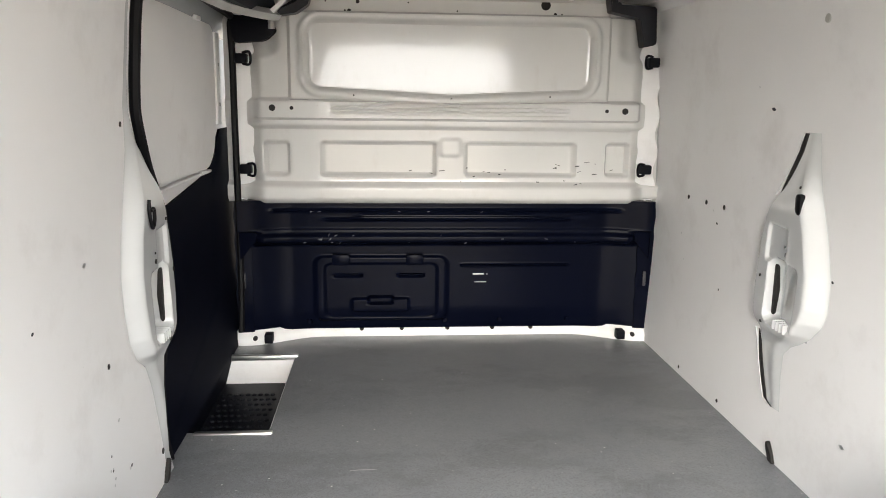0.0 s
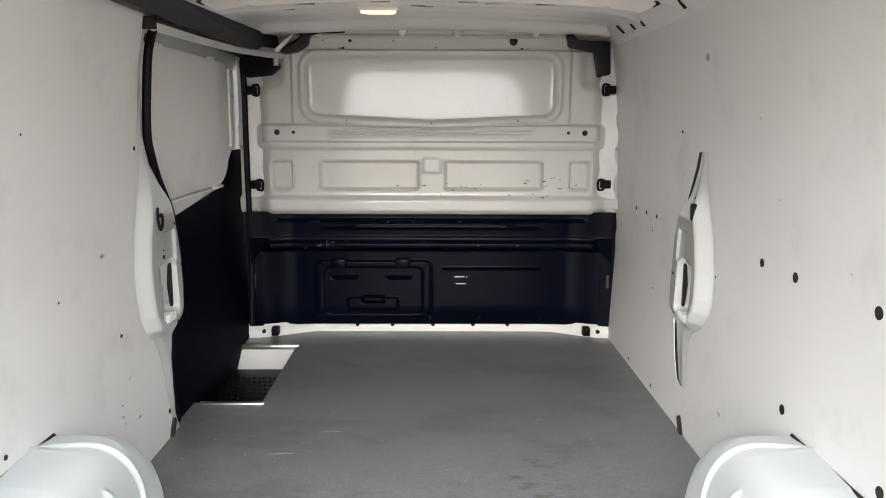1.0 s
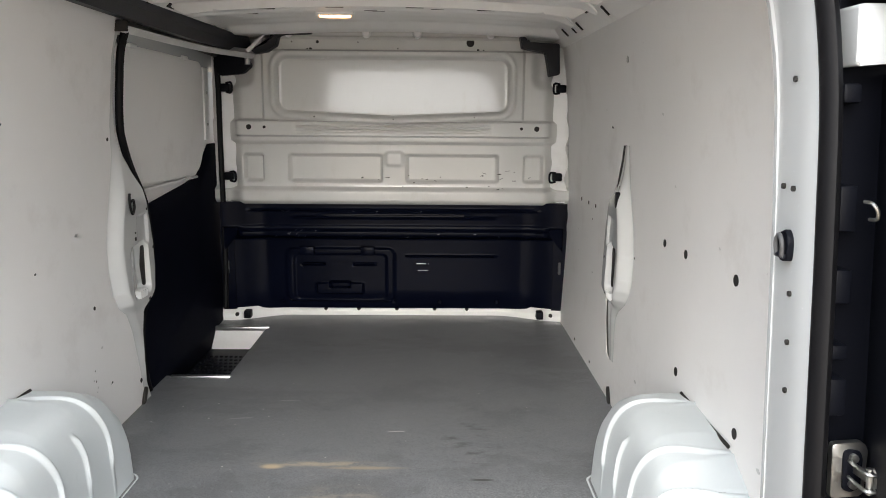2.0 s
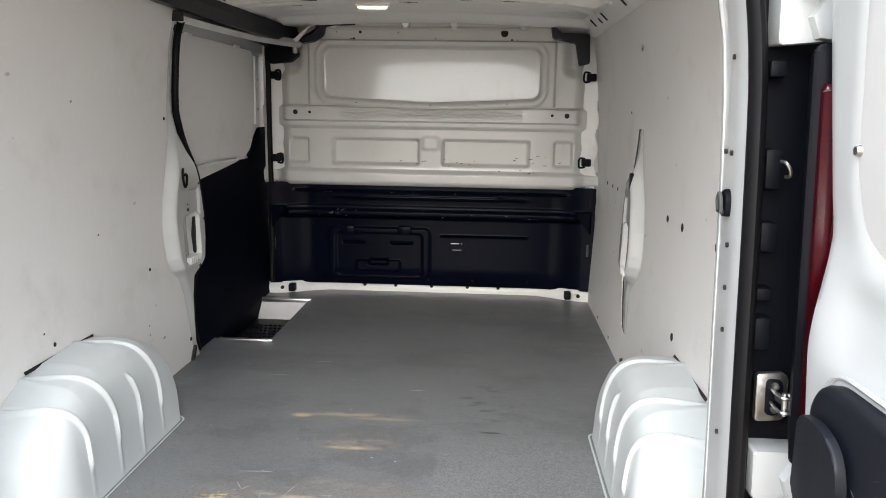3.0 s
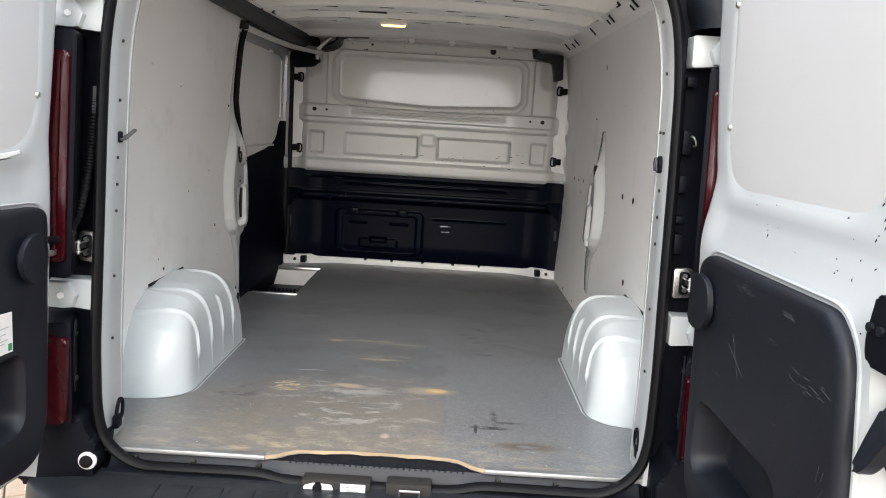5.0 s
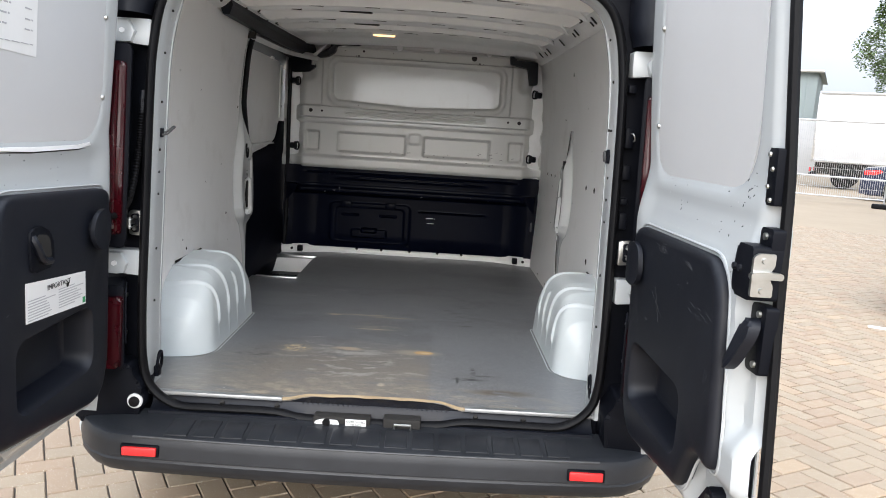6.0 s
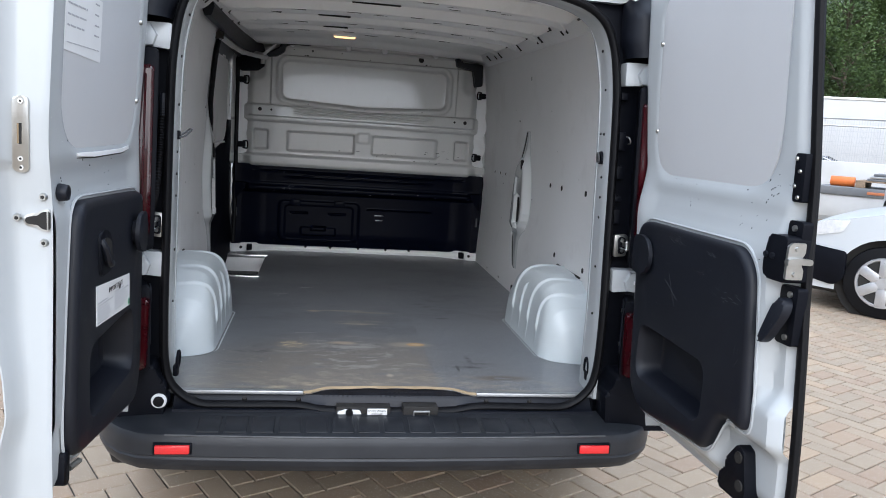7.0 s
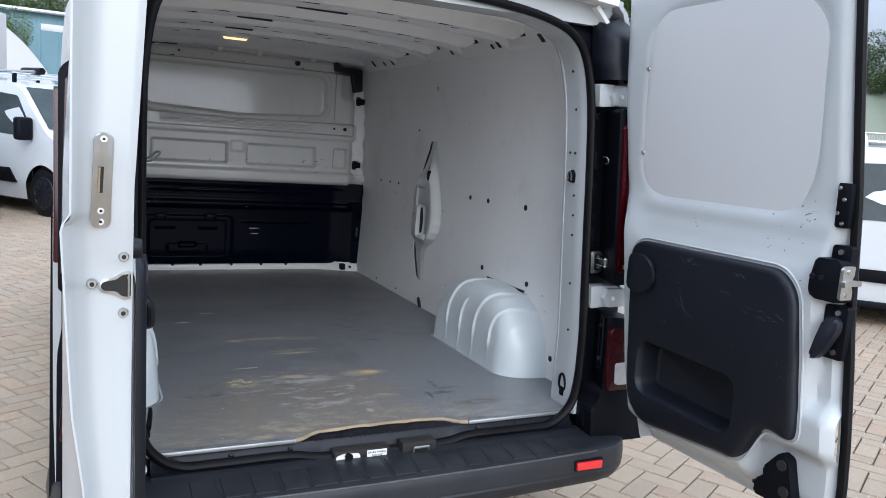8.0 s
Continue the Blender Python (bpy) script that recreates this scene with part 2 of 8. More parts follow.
smudged(LINING, (0.60, 0.575, 0.55), 3.2, 0.56, 0.74, 0.35)
smudged(LINING, (0.30, 0.29, 0.28), 26, 0.70, 0.80, 0.45)
smudged(PAINT_IN, (0.62, 0.60, 0.56), 5.0, 0.56, 0.74, 0.4)
smudged(BULK_PAINT, (0.55, 0.53, 0.48), 7.0, 0.58, 0.72, 0.4, (1, 1, 0.4))
smudged(BULK_PAINT, (0.20, 0.19, 0.17), 60, 0.70, 0.76, 0.6)
smudged(PAINT, (0.44, 0.45, 0.44), 9.0, 0.62, 0.78, 0.35)
smudged(BLACK_SOFT, (0.035, 0.036, 0.039), 7.0, 0.60, 0.80, 0.35)
smudged(BUMPER, (0.05, 0.05, 0.052), 16, 0.60, 0.78, 0.4, (0.4, 1, 1))
smudged(ARCH, (0.45, 0.47, 0.47), 11, 0.62, 0.76, 0.4)


# ---- the van: floor, lining, bulkhead, roof ----
van = thing("panel_van", (0, 1.5, GROUND), "white panel van with open rear doors and an empty load bay", "van")
FZ = 0.56


def lining_x(z):
    """How far the lining board stands from the middle at a height."""
    return lerp_table([(0.5, 0.800), (0.9, 0.818), (1.2, 0.827), (1.5, 0.816), (1.72, 0.793), (1.86, 0.772), (1.95, 0.745)], z)


def foot_y(x):
    """The front end of the floor."""
    return 2.74 - 0.11 * sst(0.5, 0.8, abs(x))


# floor board with the step cut out at the front left and a shallow cut at the rear
def rear_edge(x):
    a = abs(x)
    return 0.045 * (1 - sst(0.2, 0.285, a)) + 0.012 * sst(-0.2, -0.05, x) * (1 - sst(0.1, 0.26, x))


def floor_mat():
    m = mat("worn_dark_floor_board", (0.158, 0.166, 0.180), (0.198, 0.206, 0.219), 0.33, big=3, fine=300, bump=0.3, rvar=0.12)
    nt = m.node_tree
    b = nt.nodes["Principled BSDF"]
    tc = nt.nodes.new("ShaderNodeTexCoord")
    sep = nt.nodes.new("ShaderNodeSeparateXYZ")
    nt.links.new(tc.outputs["Object"], sep.inputs[0])
    col = b.inputs["Base Color"].links[0].from_socket

    def op(kind, a, c=None, d=None):
        n = nt.nodes.new("ShaderNodeMath")
        n.operation = kind
        for k, v in enumerate((a, c, d)):
            if v is None:
                continue
            if isinstance(v, (int, float)):
                n.inputs[k].default_value = v
            else:
                nt.links.new(v, n.inputs[k])
        return n.outputs[0]

    def noisy(scale, stretch, detail=6):
        mp = nt.nodes.new("ShaderNodeMapping")
        mp.inputs["Scale"].default_value = stretch
        nt.links.new(tc.outputs["Object"], mp.inputs[0])
        n = nt.nodes.new("ShaderNodeTexNoise")
        n.inputs["Scale"].default_value, n.inputs["Detail"].default_value, n.inputs["Roughness"].default_value = scale, detail, 0.65
        nt.links.new(mp.outputs[0], n.inputs[0])
        return n.outputs[0]

    def ramp(v, a, c):
        n = nt.nodes.new("ShaderNodeMapRange")
        n.interpolation_type = "SMOOTHSTEP"
        n.inputs[1].default_value, n.inputs[2].default_value = a, c
        nt.links.new(v, n.inputs[0])
        return n.outputs[0]

    def blend(fac, colour):
        nonlocal col
        n = nt.nodes.new("ShaderNodeMix")
        n.data_type = "RGBA"
        nt.links.new(fac, n.inputs[0])
        nt.links.new(col, n.inputs[6])
        n.inputs[7].default_value = (*colour, 1)
        col = n.outputs[2]

    def spot(x, y, rx, ry, soft=0.5):
        dx = op("DIVIDE", op("SUBTRACT", sep.outputs[0], x), rx)
        dy = op("DIVIDE", op("SUBTRACT", sep.outputs[1], y), ry)
        d = op("SQRT", op("ADD", op("MULTIPLY", dx, dx), op("MULTIPLY", dy, dy)))
        return op("SUBTRACT", 1.0, ramp(d, 1 - soft, 1 + soft))

    # traffic wear at the doors: streaks across, brown film, bare wood
    streaks = noisy(5, (1, 2.8, 1), 8)
    fine = noisy(13, (1, 2.2, 1), 9)
    grit = noisy(110, (1, 1, 1), 4)
    grain = noisy(260, (1, 1, 1), 3)
    mottle = noisy(11, (1, 1, 1), 8)
    blend(op("MULTIPLY", ramp(mottle, 0.46, 0.62), 0.45), (0.19, 0.196, 0.206))
    smear = noisy(2.2, (1, 1.8, 1), 8)
    blend(op("MULTIPLY", ramp(smear, 0.49, 0.60), 0.5), (0.105, 0.109, 0.116))
    # a cleaner, grittier field beside the worn one
    plate_zone = op("MULTIPLY", ramp(sep.outputs[0], 0.168, 0.182), op("SUBTRACT", 1.0, ramp(sep.outputs[1], 0.85, 1.05)))
    blend(op("MULTIPLY", plate_zone, 0.55), (0.19, 0.198, 0.21))
    zone = spot(-0.10, 0.08, 0.60, 0.50, 0.42)
    film = op("MULTIPLY", zone, op("SUBTRACT", 1.0, op("MULTIPLY", ramp(sep.outputs[0], 0.16, 0.18), 0.8)))
    blend(op("MULTIPLY", op("MULTIPLY", film, 0.9), ramp(streaks, 0.25, 0.52)), (0.235, 0.208, 0.175))
    blend(op("MULTIPLY", op("MULTIPLY", film, 0.75), ramp(fine, 0.52, 0.70)), (0.35, 0.318, 0.27))
    # pale wear along the sill, its paleness also painting in sky light there
    near = spot(-0.02, 0.03, 0.62, 0.16, 0.6)
    blend(op("MULTIPLY", op("MULTIPLY", near, 0.85), ramp(fine, 0.44, 0.66)), (0.38, 0.33, 0.255))
    pale = spot(-0.10, 0.42, 0.26, 0.20, 0.6)
    blend(op("MULTIPLY", pale, ramp(fine, 0.52, 0.68)), (0.42, 0.405, 0.38))
    blend(op("MULTIPLY", ramp(grit, 0.58, 0.70), 0.5), (0.29, 0.295, 0.30))
    blend(op("MULTIPLY", op("MULTIPLY", ramp(grain, 0.54, 0.66), plate_zone), 0.7), (0.34, 0.345, 0.35))
    blend(op("MULTIPLY", ramp(grain, 0.52, 0.36), 0.5), (0.062, 0.064, 0.068))
    vor = nt.nodes.new("ShaderNodeTexVoronoi")
    vor.inputs["Scale"].default_value = 15
    nt.links.new(tc.outputs["Object"], vor.inputs[0])
    blend(op("SUBTRACT", 1.0, ramp(vor.outputs[0], 0.025, 0.05)), (0.62, 0.61, 0.58))
    for x, y, rx, ry, soft, gate, c in ((0.120, 0.556, 0.075, 0.030, 0.6, 0.30, (0.36, 0.315, 0.25)), (0.146, 0.560, 0.036, 0.021, 0.25, 0.10, (0.58, 0.37, 0.16)), (0.150, 0.558, 0.020, 0.010, 0.5, 0.10, (0.66, 0.50, 0.29)),
                                        (-0.150, 0.560, 0.052, 0.020, 0.5, 0.34, (0.46, 0.37, 0.26)), (-0.130, 0.505, 0.11, 0.040, 0.6, 0.40, (0.37, 0.36, 0.34)),
                                        (-0.070, 0.862, 0.065, 0.010, 0.6, 0.2, (0.52, 0.43, 0.31)), (-0.06, 0.90, 0.10, 0.05, 0.7, 0.42, (0.25, 0.235, 0.21)),
                                        (-0.265, 1.078, 0.028, 0.013, 0.6, 0.2, (0.50, 0.40, 0.27)), (-0.13, 1.095, 0.14, 0.014, 0.7, 0.40, (0.36, 0.31, 0.24)), (0.00, 1.07, 0.09, 0.009, 0.6, 0.3, (0.33, 0.28, 0.21)),
                                        (0.009, 0.165, 0.012, 0.022, 0.6, 0.36, (0.46, 0.40, 0.31)), (-0.27, 0.068, 0.035, 0.016, 0.6, 0.42, (0.46, 0.38, 0.27)), (-0.36, 0.045, 0.03, 0.012, 0.5, 0.36, (0.46, 0.38, 0.27)),
                                        (0.31, 0.275, 0.055, 0.012, 0.5, 0.40, (0.03, 0.03, 0.031)), (0.37, 0.318, 0.045, 0.009, 0.5, 0.42, (0.035, 0.035, 0.035)), (0.327, 0.35, 0.010, 0.06, 0.5, 0.44, (0.035, 0.035, 0.035)), (0.268, 0.262, 0.005, 0.034, 0.4, 0.3, (0.03, 0.03, 0.03)),
                                        (0.41, 0.155, 0.085, 0.024, 0.7, 0.36, (0.115, 0.088, 0.062)), (0.325, 1.0, 0.03, 0.006, 0.4, 0.2, (0.03, 0.03, 0.03)),
                                        (0.30, 1.25, 0.09, 0.16, 0.5, 0.52, (0.075, 0.077, 0.08)), (-0.455, 0.47, 0.030, 0.05, 0.5, 0.44, (0.04, 0.04, 0.042)), (-0.48, 0.43, 0.06, 0.016, 0.6, 0.42, (0.05, 0.05, 0.05))):
        blend(op("MULTIPLY", spot(x, y, rx, ry, soft), ramp(fine, gate, gate + 0.16)), c)
    # scratch cluster in the coating
    scr = noisy(60, (1.0, 2.6, 1), 3)
    blend(op("MULTIPLY", spot(-0.344, 0.53, 0.055, 0.05, 0.4), ramp(scr, 0.54, 0.58)), (0.6, 0.46, 0.25))
    nt.links.new(col, b.inputs["Base Color"])
    return m


FLOOR = floor_mat()
STEP = (-0.585, 1.83, 2.49)


def floor_grid():
    xs = sorted(set([round(v, 4) for v in span(-0.86, 0.82, 56)] + [STEP[0], -0.285, 0.285]))
    bm = bmesh.new()
    ys = [0] + [STEP[1] / 2, STEP[1], STEP[2], 3]
    rows = []
    for x in xs:
        col = []
        for k in range(5):
            y = (rear_edge(x), 0.9, STEP[1], STEP[2], foot_y(x))[k]
            col.append((bm.verts.new((x, y, FZ)), bm.verts.new((x, y, FZ - 0.012))))
        rows.append(col)
    for i in range(len(xs) - 1):
        for j in range(4):
            if j == 2 and xs[i + 1] <= STEP[0] + 1e-6:
                continue
            a, b, c, d = rows[i][j], rows[i + 1][j], rows[i + 1][j + 1], rows[i][j + 1]
            bm.faces.new((a[0], b[0], c[0], d[0]))
            bm.faces.new((a[1], d[1], c[1], b[1]))
    for e in [e for e in bm.edges if len(e.link_faces) == 1 and abs(e.verts[0].co.z - FZ) < 1e-6]:
        p, q = e.verts
        bm.verts.index_update()
    low = {}
    for col in rows:
        for t, b in col:
            low[t] = b
    for e in [e for e in bm.edges if len(e.link_faces) == 1 and e.verts[0] in low and e.verts[1] in low]:
        p, q = e.verts
        bm.faces.new((p, q, low[q], low[p]))
    for v in [v for v in bm.verts if not v.link_faces]:
        bm.verts.remove(v)
    return bm


floor_board = part("floor_board", floor_grid(), FLOOR, van, "dark grey coated plywood floor worn brown at the rear edge")

# pale scratches and dark tar marks on the floor
SCRATCH = mat("bared_wood_scratch", (0.55, 0.44, 0.28), (0.46, 0.40, 0.31), 0.7, big=40, bump=0.0)
PALE_SCRATCH = mat("pale_scratch", (0.42, 0.41, 0.40), (0.36, 0.35, 0.34), 0.7, big=40, bump=0.0)


def floor_line(x0, y0, x1, y1, w, material, name="scratch"):
    d = Vector((x1 - x0, y1 - y0)).normalized()
    n = Vector((-d.y, d.x)) * w
    mx, my = (x0 + x1) / 2 + n.x * 1.2, (y0 + y1) / 2 + n.y * 1.2
    pts = [(x0, y0), (mx - n.x, my - n.y), (x1, y1), (mx + n.x, my + n.y)]
    part(name, slab(pts, lambda u, v, d: (u, v, d), FZ + 0.0006, FZ - 0.001), material, floor_board)


srng = random.Random(31)
for k in range(26):
    x, y = srng.gauss(-0.345, 0.018), srng.gauss(0.535, 0.020)
    l = srng.uniform(0.006, 0.018)
    a = srng.choice((0.15, 0.15, 1.3, 1.45)) + srng.gauss(0, 0.15)
    floor_line(x - l * math.cos(a), y - l * math.sin(a), x + l * math.cos(a), y + l * math.sin(a), srng.uniform(0.0008, 0.0016), SCRATCH)
for x0, y0, x1, y1 in ((-0.34, 0.695, -0.25, 0.70), (-0.325, 0.64, -0.30, 0.60), (-0.30, 0.60, -0.285, 0.62), (-0.25, 0.60, -0.24, 0.54), (-0.19, 0.565, -0.165, 0.645), (-0.36, 0.44, -0.352, 0.40), (-0.33, 0.43, -0.326, 0.385), (-0.42, 0.36, -0.41, 0.32), (0.40, 0.125, 0.44, 0.118), (-0.47, 1.42, -0.40, 1.425), (-0.34, 1.58, -0.27, 1.582), (0.05, 1.32, 0.10, 1.321)):
    floor_line(x0, y0, x1, y1, 0.0011, PALE_SCRATCH)
for k in range(60):
    x, y = srng.uniform(-0.62, 0.62), 0.1 + 2.3 * srng.random() ** 1.3
    l = srng.uniform(0.0015, 0.0035)
    floor_line(x - l, y, x + l, y + srng.uniform(-l, l), srng.uniform(0.001, 0.002), PALE_SCRATCH, "speck")

# pale raw edge of the board where the coating is cut back
part("board_edge", sheet(lambda x, k: (x, rear_edge(x) - 0.002 - 0.005 * k + 0.008 * k * noise.noise((x * 18, 0, 0)), FZ + 0.0015 - 0.007 * k), span(-0.285, 0.285, 60), span(0, 1, 2), (0, 0.01, -0.004)), PLY_EDGE, floor_board, "raw pale plywood edge")
for x0, x1 in ((-0.70, -0.285), (0.285, 0.70)):
    part("edge_strip", box((x0, -0.010, FZ - 0.010), (x1, 0.014, FZ + 0.003), 0.003), DULL_ALU, floor_board, "aluminium edge strip")

# under the floor: a closed pan, so that the step well has a bottom
part("floor_pan", box((-0.93, 0.02, 0.40), (0.93, 3.0, 0.438), 0.01), PAINT, van)


TREAD = 0.452
step = part("side_step", box((-0.93, 1.825, TREAD - 0.01), (-0.57, 2.53, TREAD), 0.002), PAINT_IN, van, "white painted step well at the side door")
part("step_riser", box((-0.93, 2.49, TREAD), (-0.575, 2.51, FZ - 0.002), 0.003), PAINT_IN, step)
part("step_riser", box((-0.592, 1.815, TREAD), (-0.580, 2.51, FZ - 0.014), 0.002), PAINT_IN, step)
part("step_riser", box((-0.93, 1.807, TREAD), (-0.58, 1.819, FZ - 0.014), 0.002), PAINT_IN, step)
part("tread_mat", slab(round_outline([(-0.90, 1.83), (-0.60, 1.83), (-0.61, 2.475), (-0.86, 2.475)], 0.02), lambda u, v, d: (u, v, d), TREAD + 0.008, TREAD + 0.001, 0.003), BLACK, step, "black dimpled rubber tread mat")
bm = bmesh.new()
for i in range(9):
    for j in range(9):
        x, y = -0.83 + 0.022 * i + 0.011 * (j % 2), 2.00 + 0.045 * j
        rod((x, y, TREAD + 0.008), (x, y, TREAD + 0.013), 0.009, bm, 8, 0.006)
tagged(part("tread_texture", bm, BLACK, step), kind="stuff")
part("step_trim", box((-0.80, 1.811, FZ - 0.013), (-0.575, 1.832, FZ + 0.005), 0.003), ALU, step, "aluminium step edge")
part("step_trim", box((-0.84, 2.482, FZ - 0.013), (-0.575, 2.505, FZ + 0.006), 0.003), ALU, step, "aluminium step edge")


# ---- lining boards ----
def wall(side, y0, y1, name="side_lining"):
    ys, zs = span(y0, y1, 100), span(FZ - 0.01, 1.85, 60)
    return sheet(lambda y, z: (side * lining_x(z), y, z), ys, zs, (side * 0.006, 0, 0))


def cut_out(bm, y0, y1, z0, z1):
    """Take the board away behind the pillar's grab recess."""
    gone = [f for f in bm.faces if y0 < f.calc_center_median().y < y1 and z0 < f.calc_center_median().z < z1]
    bmesh.ops.delete(bm, geom=gone, context="FACES")
    return bm


right_lining = part("side_lining", cut_out(wall(1, 0.125, 2.66), 1.485, 1.69, 0.92, 1.125), LINING, van, "pale grey lining board with screw holes")


def board_end(z):
    """Front end of the left board, along the pillar."""
    return lerp_table([(0.5, 1.575), (0.62, 1.57), (0.73, 1.55), (0.82, 1.53), (0.885, 1.50), (0.92, 1.445), (0.97, 1.412), (1.05, 1.398), (1.12, 1.398), (1.22, 1.425), (1.40, 1.468), (1.50, 1.462), (1.70, 1.457), (1.80, 1.475), (1.85, 1.51)], z)


def seal_y(z):
    """Rear upright of the side door's seal."""
    return lerp_table([(0.45, 1.70), (0.535, 1.68), (0.62, 1.645), (0.70, 1.630), (0.80, 1.638), (0.87, 1.665), (0.91, 1.735), (0.95, 1.75), (1.0, 1.765), (1.09, 1.768), (1.17, 1.752), (1.23, 1.73), (1.29, 1.69), (1.34, 1.625), (1.41, 1.55), (1.48, 1.515), (1.56, 1.50), (1.685, 1.492), (1.74, 1.497), (1.785, 1.515), (1.85, 1.56)], z)


left_lining = part("side_lining", sheet(lambda k, z: (-lining_x(z), 0.125 + (board_end(z) - 0.125) * k, z), span(0, 1, 40), span(FZ - 0.01, 1.85, 40), (-0.006, 0, 0)), LINING, van, "pale grey lining board with screw holes")


def recess(y, z, y0, y1, z0, z1):
    """Grab recess: a floor that falls away towards a sharp front wall."""
    d = rbox(y, z, y0, y1, z0, z1, 0.03)
    return (1 - sst(-0.012, 0.002, d)) * min(1.0, max(0.0, (y - y0) / (y1 - y0 - 0.02)))


def right_edges(z):
    lo = lerp_table([(0.705, 1.571), (0.80, 1.588), (0.86, 1.59), (0.89, 1.56), (0.91, 1.52), (0.94, 1.473), (0.98, 1.435), (1.02, 1.420), (1.10, 1.424), (1.224, 1.468), (1.30, 1.497), (1.374, 1.514), (1.45, 1.525)], z)
    hi = lerp_table([(0.705, 1.635), (0.80, 1.682), (0.876, 1.716), (0.93, 1.748), (1.0, 1.755), (1.15, 1.752), (1.216, 1.735), (1.287, 1.690), (1.35, 1.635), (1.40, 1.600), (1.45, 1.580)], z)
    return lo, hi


def right_post(k, z):
    lo, hi = right_edges(z)
    y = lo + (hi - lo) * k
    d, e = y - lo, hi - y
    h = (0.046 - 0.022 * d / max(0.05, hi - lo)) * (0.22 + 0.78 * sst(0.885, 0.95, z)) * (1 - 0.72 * sst(1.24, 1.42, z))
    h *= sst(-0.004, 0.050 + 0.01 * (1 - sst(0.87, 0.93, z)) + 0.02 * sst(1.28, 1.36, z), d) * sst(-0.002, 0.014, e)
    h *= 1 - 0.9 * sst(0.1, 0.8, k) * max(1 - sst(0.86, 0.92, z), sst(1.24, 1.32, z))
    h -= 0.046 * recess(y, z, 1.500, 1.675, 0.930, 1.112)
    h -= 0.009 * (1 - sst(-0.006, 0.003, rbox(y, z, 1.585, 1.70, 1.10, 1.20, 0.012)))
    return (lining_x(z) - h - 0.001, y, z)


def left_post(k, z):
    lo, hi = board_end(z) - 0.006, seal_y(z)
    y = lo + (hi - lo) * k
    d = y - lo
    h = (0.038 - 0.014 * d / 0.3) * (0.25 + 0.75 * sst(0.865, 0.94, z)) * (1 - 0.9 * sst(1.24, 1.46, z)) * sst(0.60, 0.70, z)
    h *= sst(-0.004, 0.050, d)
    h += (lining_x(z) - 0.828 - h) * sst(hi - 0.05, hi - 0.004, y) * (1 - sst(1.28, 1.42, z))
    h -= 0.012 * sst(hi - 0.03, hi - 0.005, y) * sst(1.28, 1.42, z)
    h -= 0.046 * recess(y, z, 1.490, 1.665, 0.930, 1.110)
    h -= 0.009 * (1 - sst(-0.006, 0.003, rbox(y, z, 1.575, 1.68, 1.10, 1.20, 0.012)))
    return (-(lining_x(z) - h - 0.0005), y, z)


fine_k = [sst(0, 1, k / 110) * 0.5 + 0.5 * k / 110 for k in range(111)]
posts = {1: part("pillar", sheet(right_post, fine_k, span(0.705, 1.448, 150)), PILLAR, van, "white pressed steel pillar in a cut-out of the board"),
         -1: part("pillar", sheet(left_post, fine_k, span(FZ - 0.01, 1.85, 220)), PILLAR, van, "white pressed steel pillar beside the side door")}
# the board's cut edge stands off the pillar, with a dark gap, at two stretches
for name, material, dy, proud in (("board_gap", DARK, 0.0, 0.0028), ("cut_edge", PAPER, 0.020, 0.0045)):
    for line in ([(1.576, 1.446), (1.596, 1.400), (1.630, 1.352), (1.665, 1.312), (1.700, 1.276)], [(1.728, 0.890), (1.712, 0.862), (1.692, 0.815), (1.664, 0.758), (1.640, 0.714), (1.610, 0.703)]):
        wide = [0.016, 0.022, 0.020, 0.012, 0.001] if line[0][1] > 1 else [0.002, 0.012, 0.018, 0.018, 0.014, 0.004]
        if name == "cut_edge":
            wide = [0.004] * len(line)
        outer = [(u + dy + w, v) for (u, v), w in zip(line, wide)]
        part(name, slab([(u + dy, v) for u, v in line] + outer[::-1], lambda u, v, d: (lining_x(v) - d, u, v), proud, -0.004), material, right_lining, "dark gap at the cut edge of the board" if name == "board_gap" else "")
part("pillar_slot", slab(round_outline([(1.523, 1.243), (1.549, 1.247), (1.552, 1.297), (1.528, 1.297)], 0.011), lambda u, v, d: (d, u, v), right_post(0.3, 1.27)[0] - 0.006, right_post(0.3, 1.27)[0] + 0.01, 0.002), RUBBER, posts[1], "black rubber plug in the pillar")
xl = left_post(0.28, 1.25)[0]
part("pillar_loop", tube(smooth_path([(xl + 0.004, 1.506, 1.284), (xl + 0.005, 1.500, 1.255), (xl + 0.006, 1.508, 1.225), (xl + 0.006, 1.519, 1.217), (xl + 0.006, 1.533, 1.235), (xl + 0.006, 1.530, 1.260), (xl + 0.005, 1.512, 1.258)], 5), 0.0042, 8), RUBBER, posts[-1], "black rubber loop on the pillar")
for side, y0, zc in ((1, 1.545, 0.948), (-1, 1.535, 0.948)):
    for k in range(4):
        y = y0 + 0.017 * k
        part("clip_rib", box((side * 0.80 - 0.022, y - 0.0035, zc - 0.018), (side * 0.80 + 0.022, y + 0.0035, zc + 0.008), 0.002), PILLAR, posts[side])
    yf = 1.667 if side > 0 else 1.657
    # narrow dark strip laid on the recess's front wall
    part("recess_slot", slab(round_outline([(0.812, 0.95), (0.820, 0.952), (0.826, 1.02), (0.820, 1.09), (0.812, 1.092)], 0.008), lambda u, v, d: (side * u, d, v), yf - 0.008, yf + 0.004, 0.002), DARK, posts[side], "dark strip on the front wall of the grab recess")

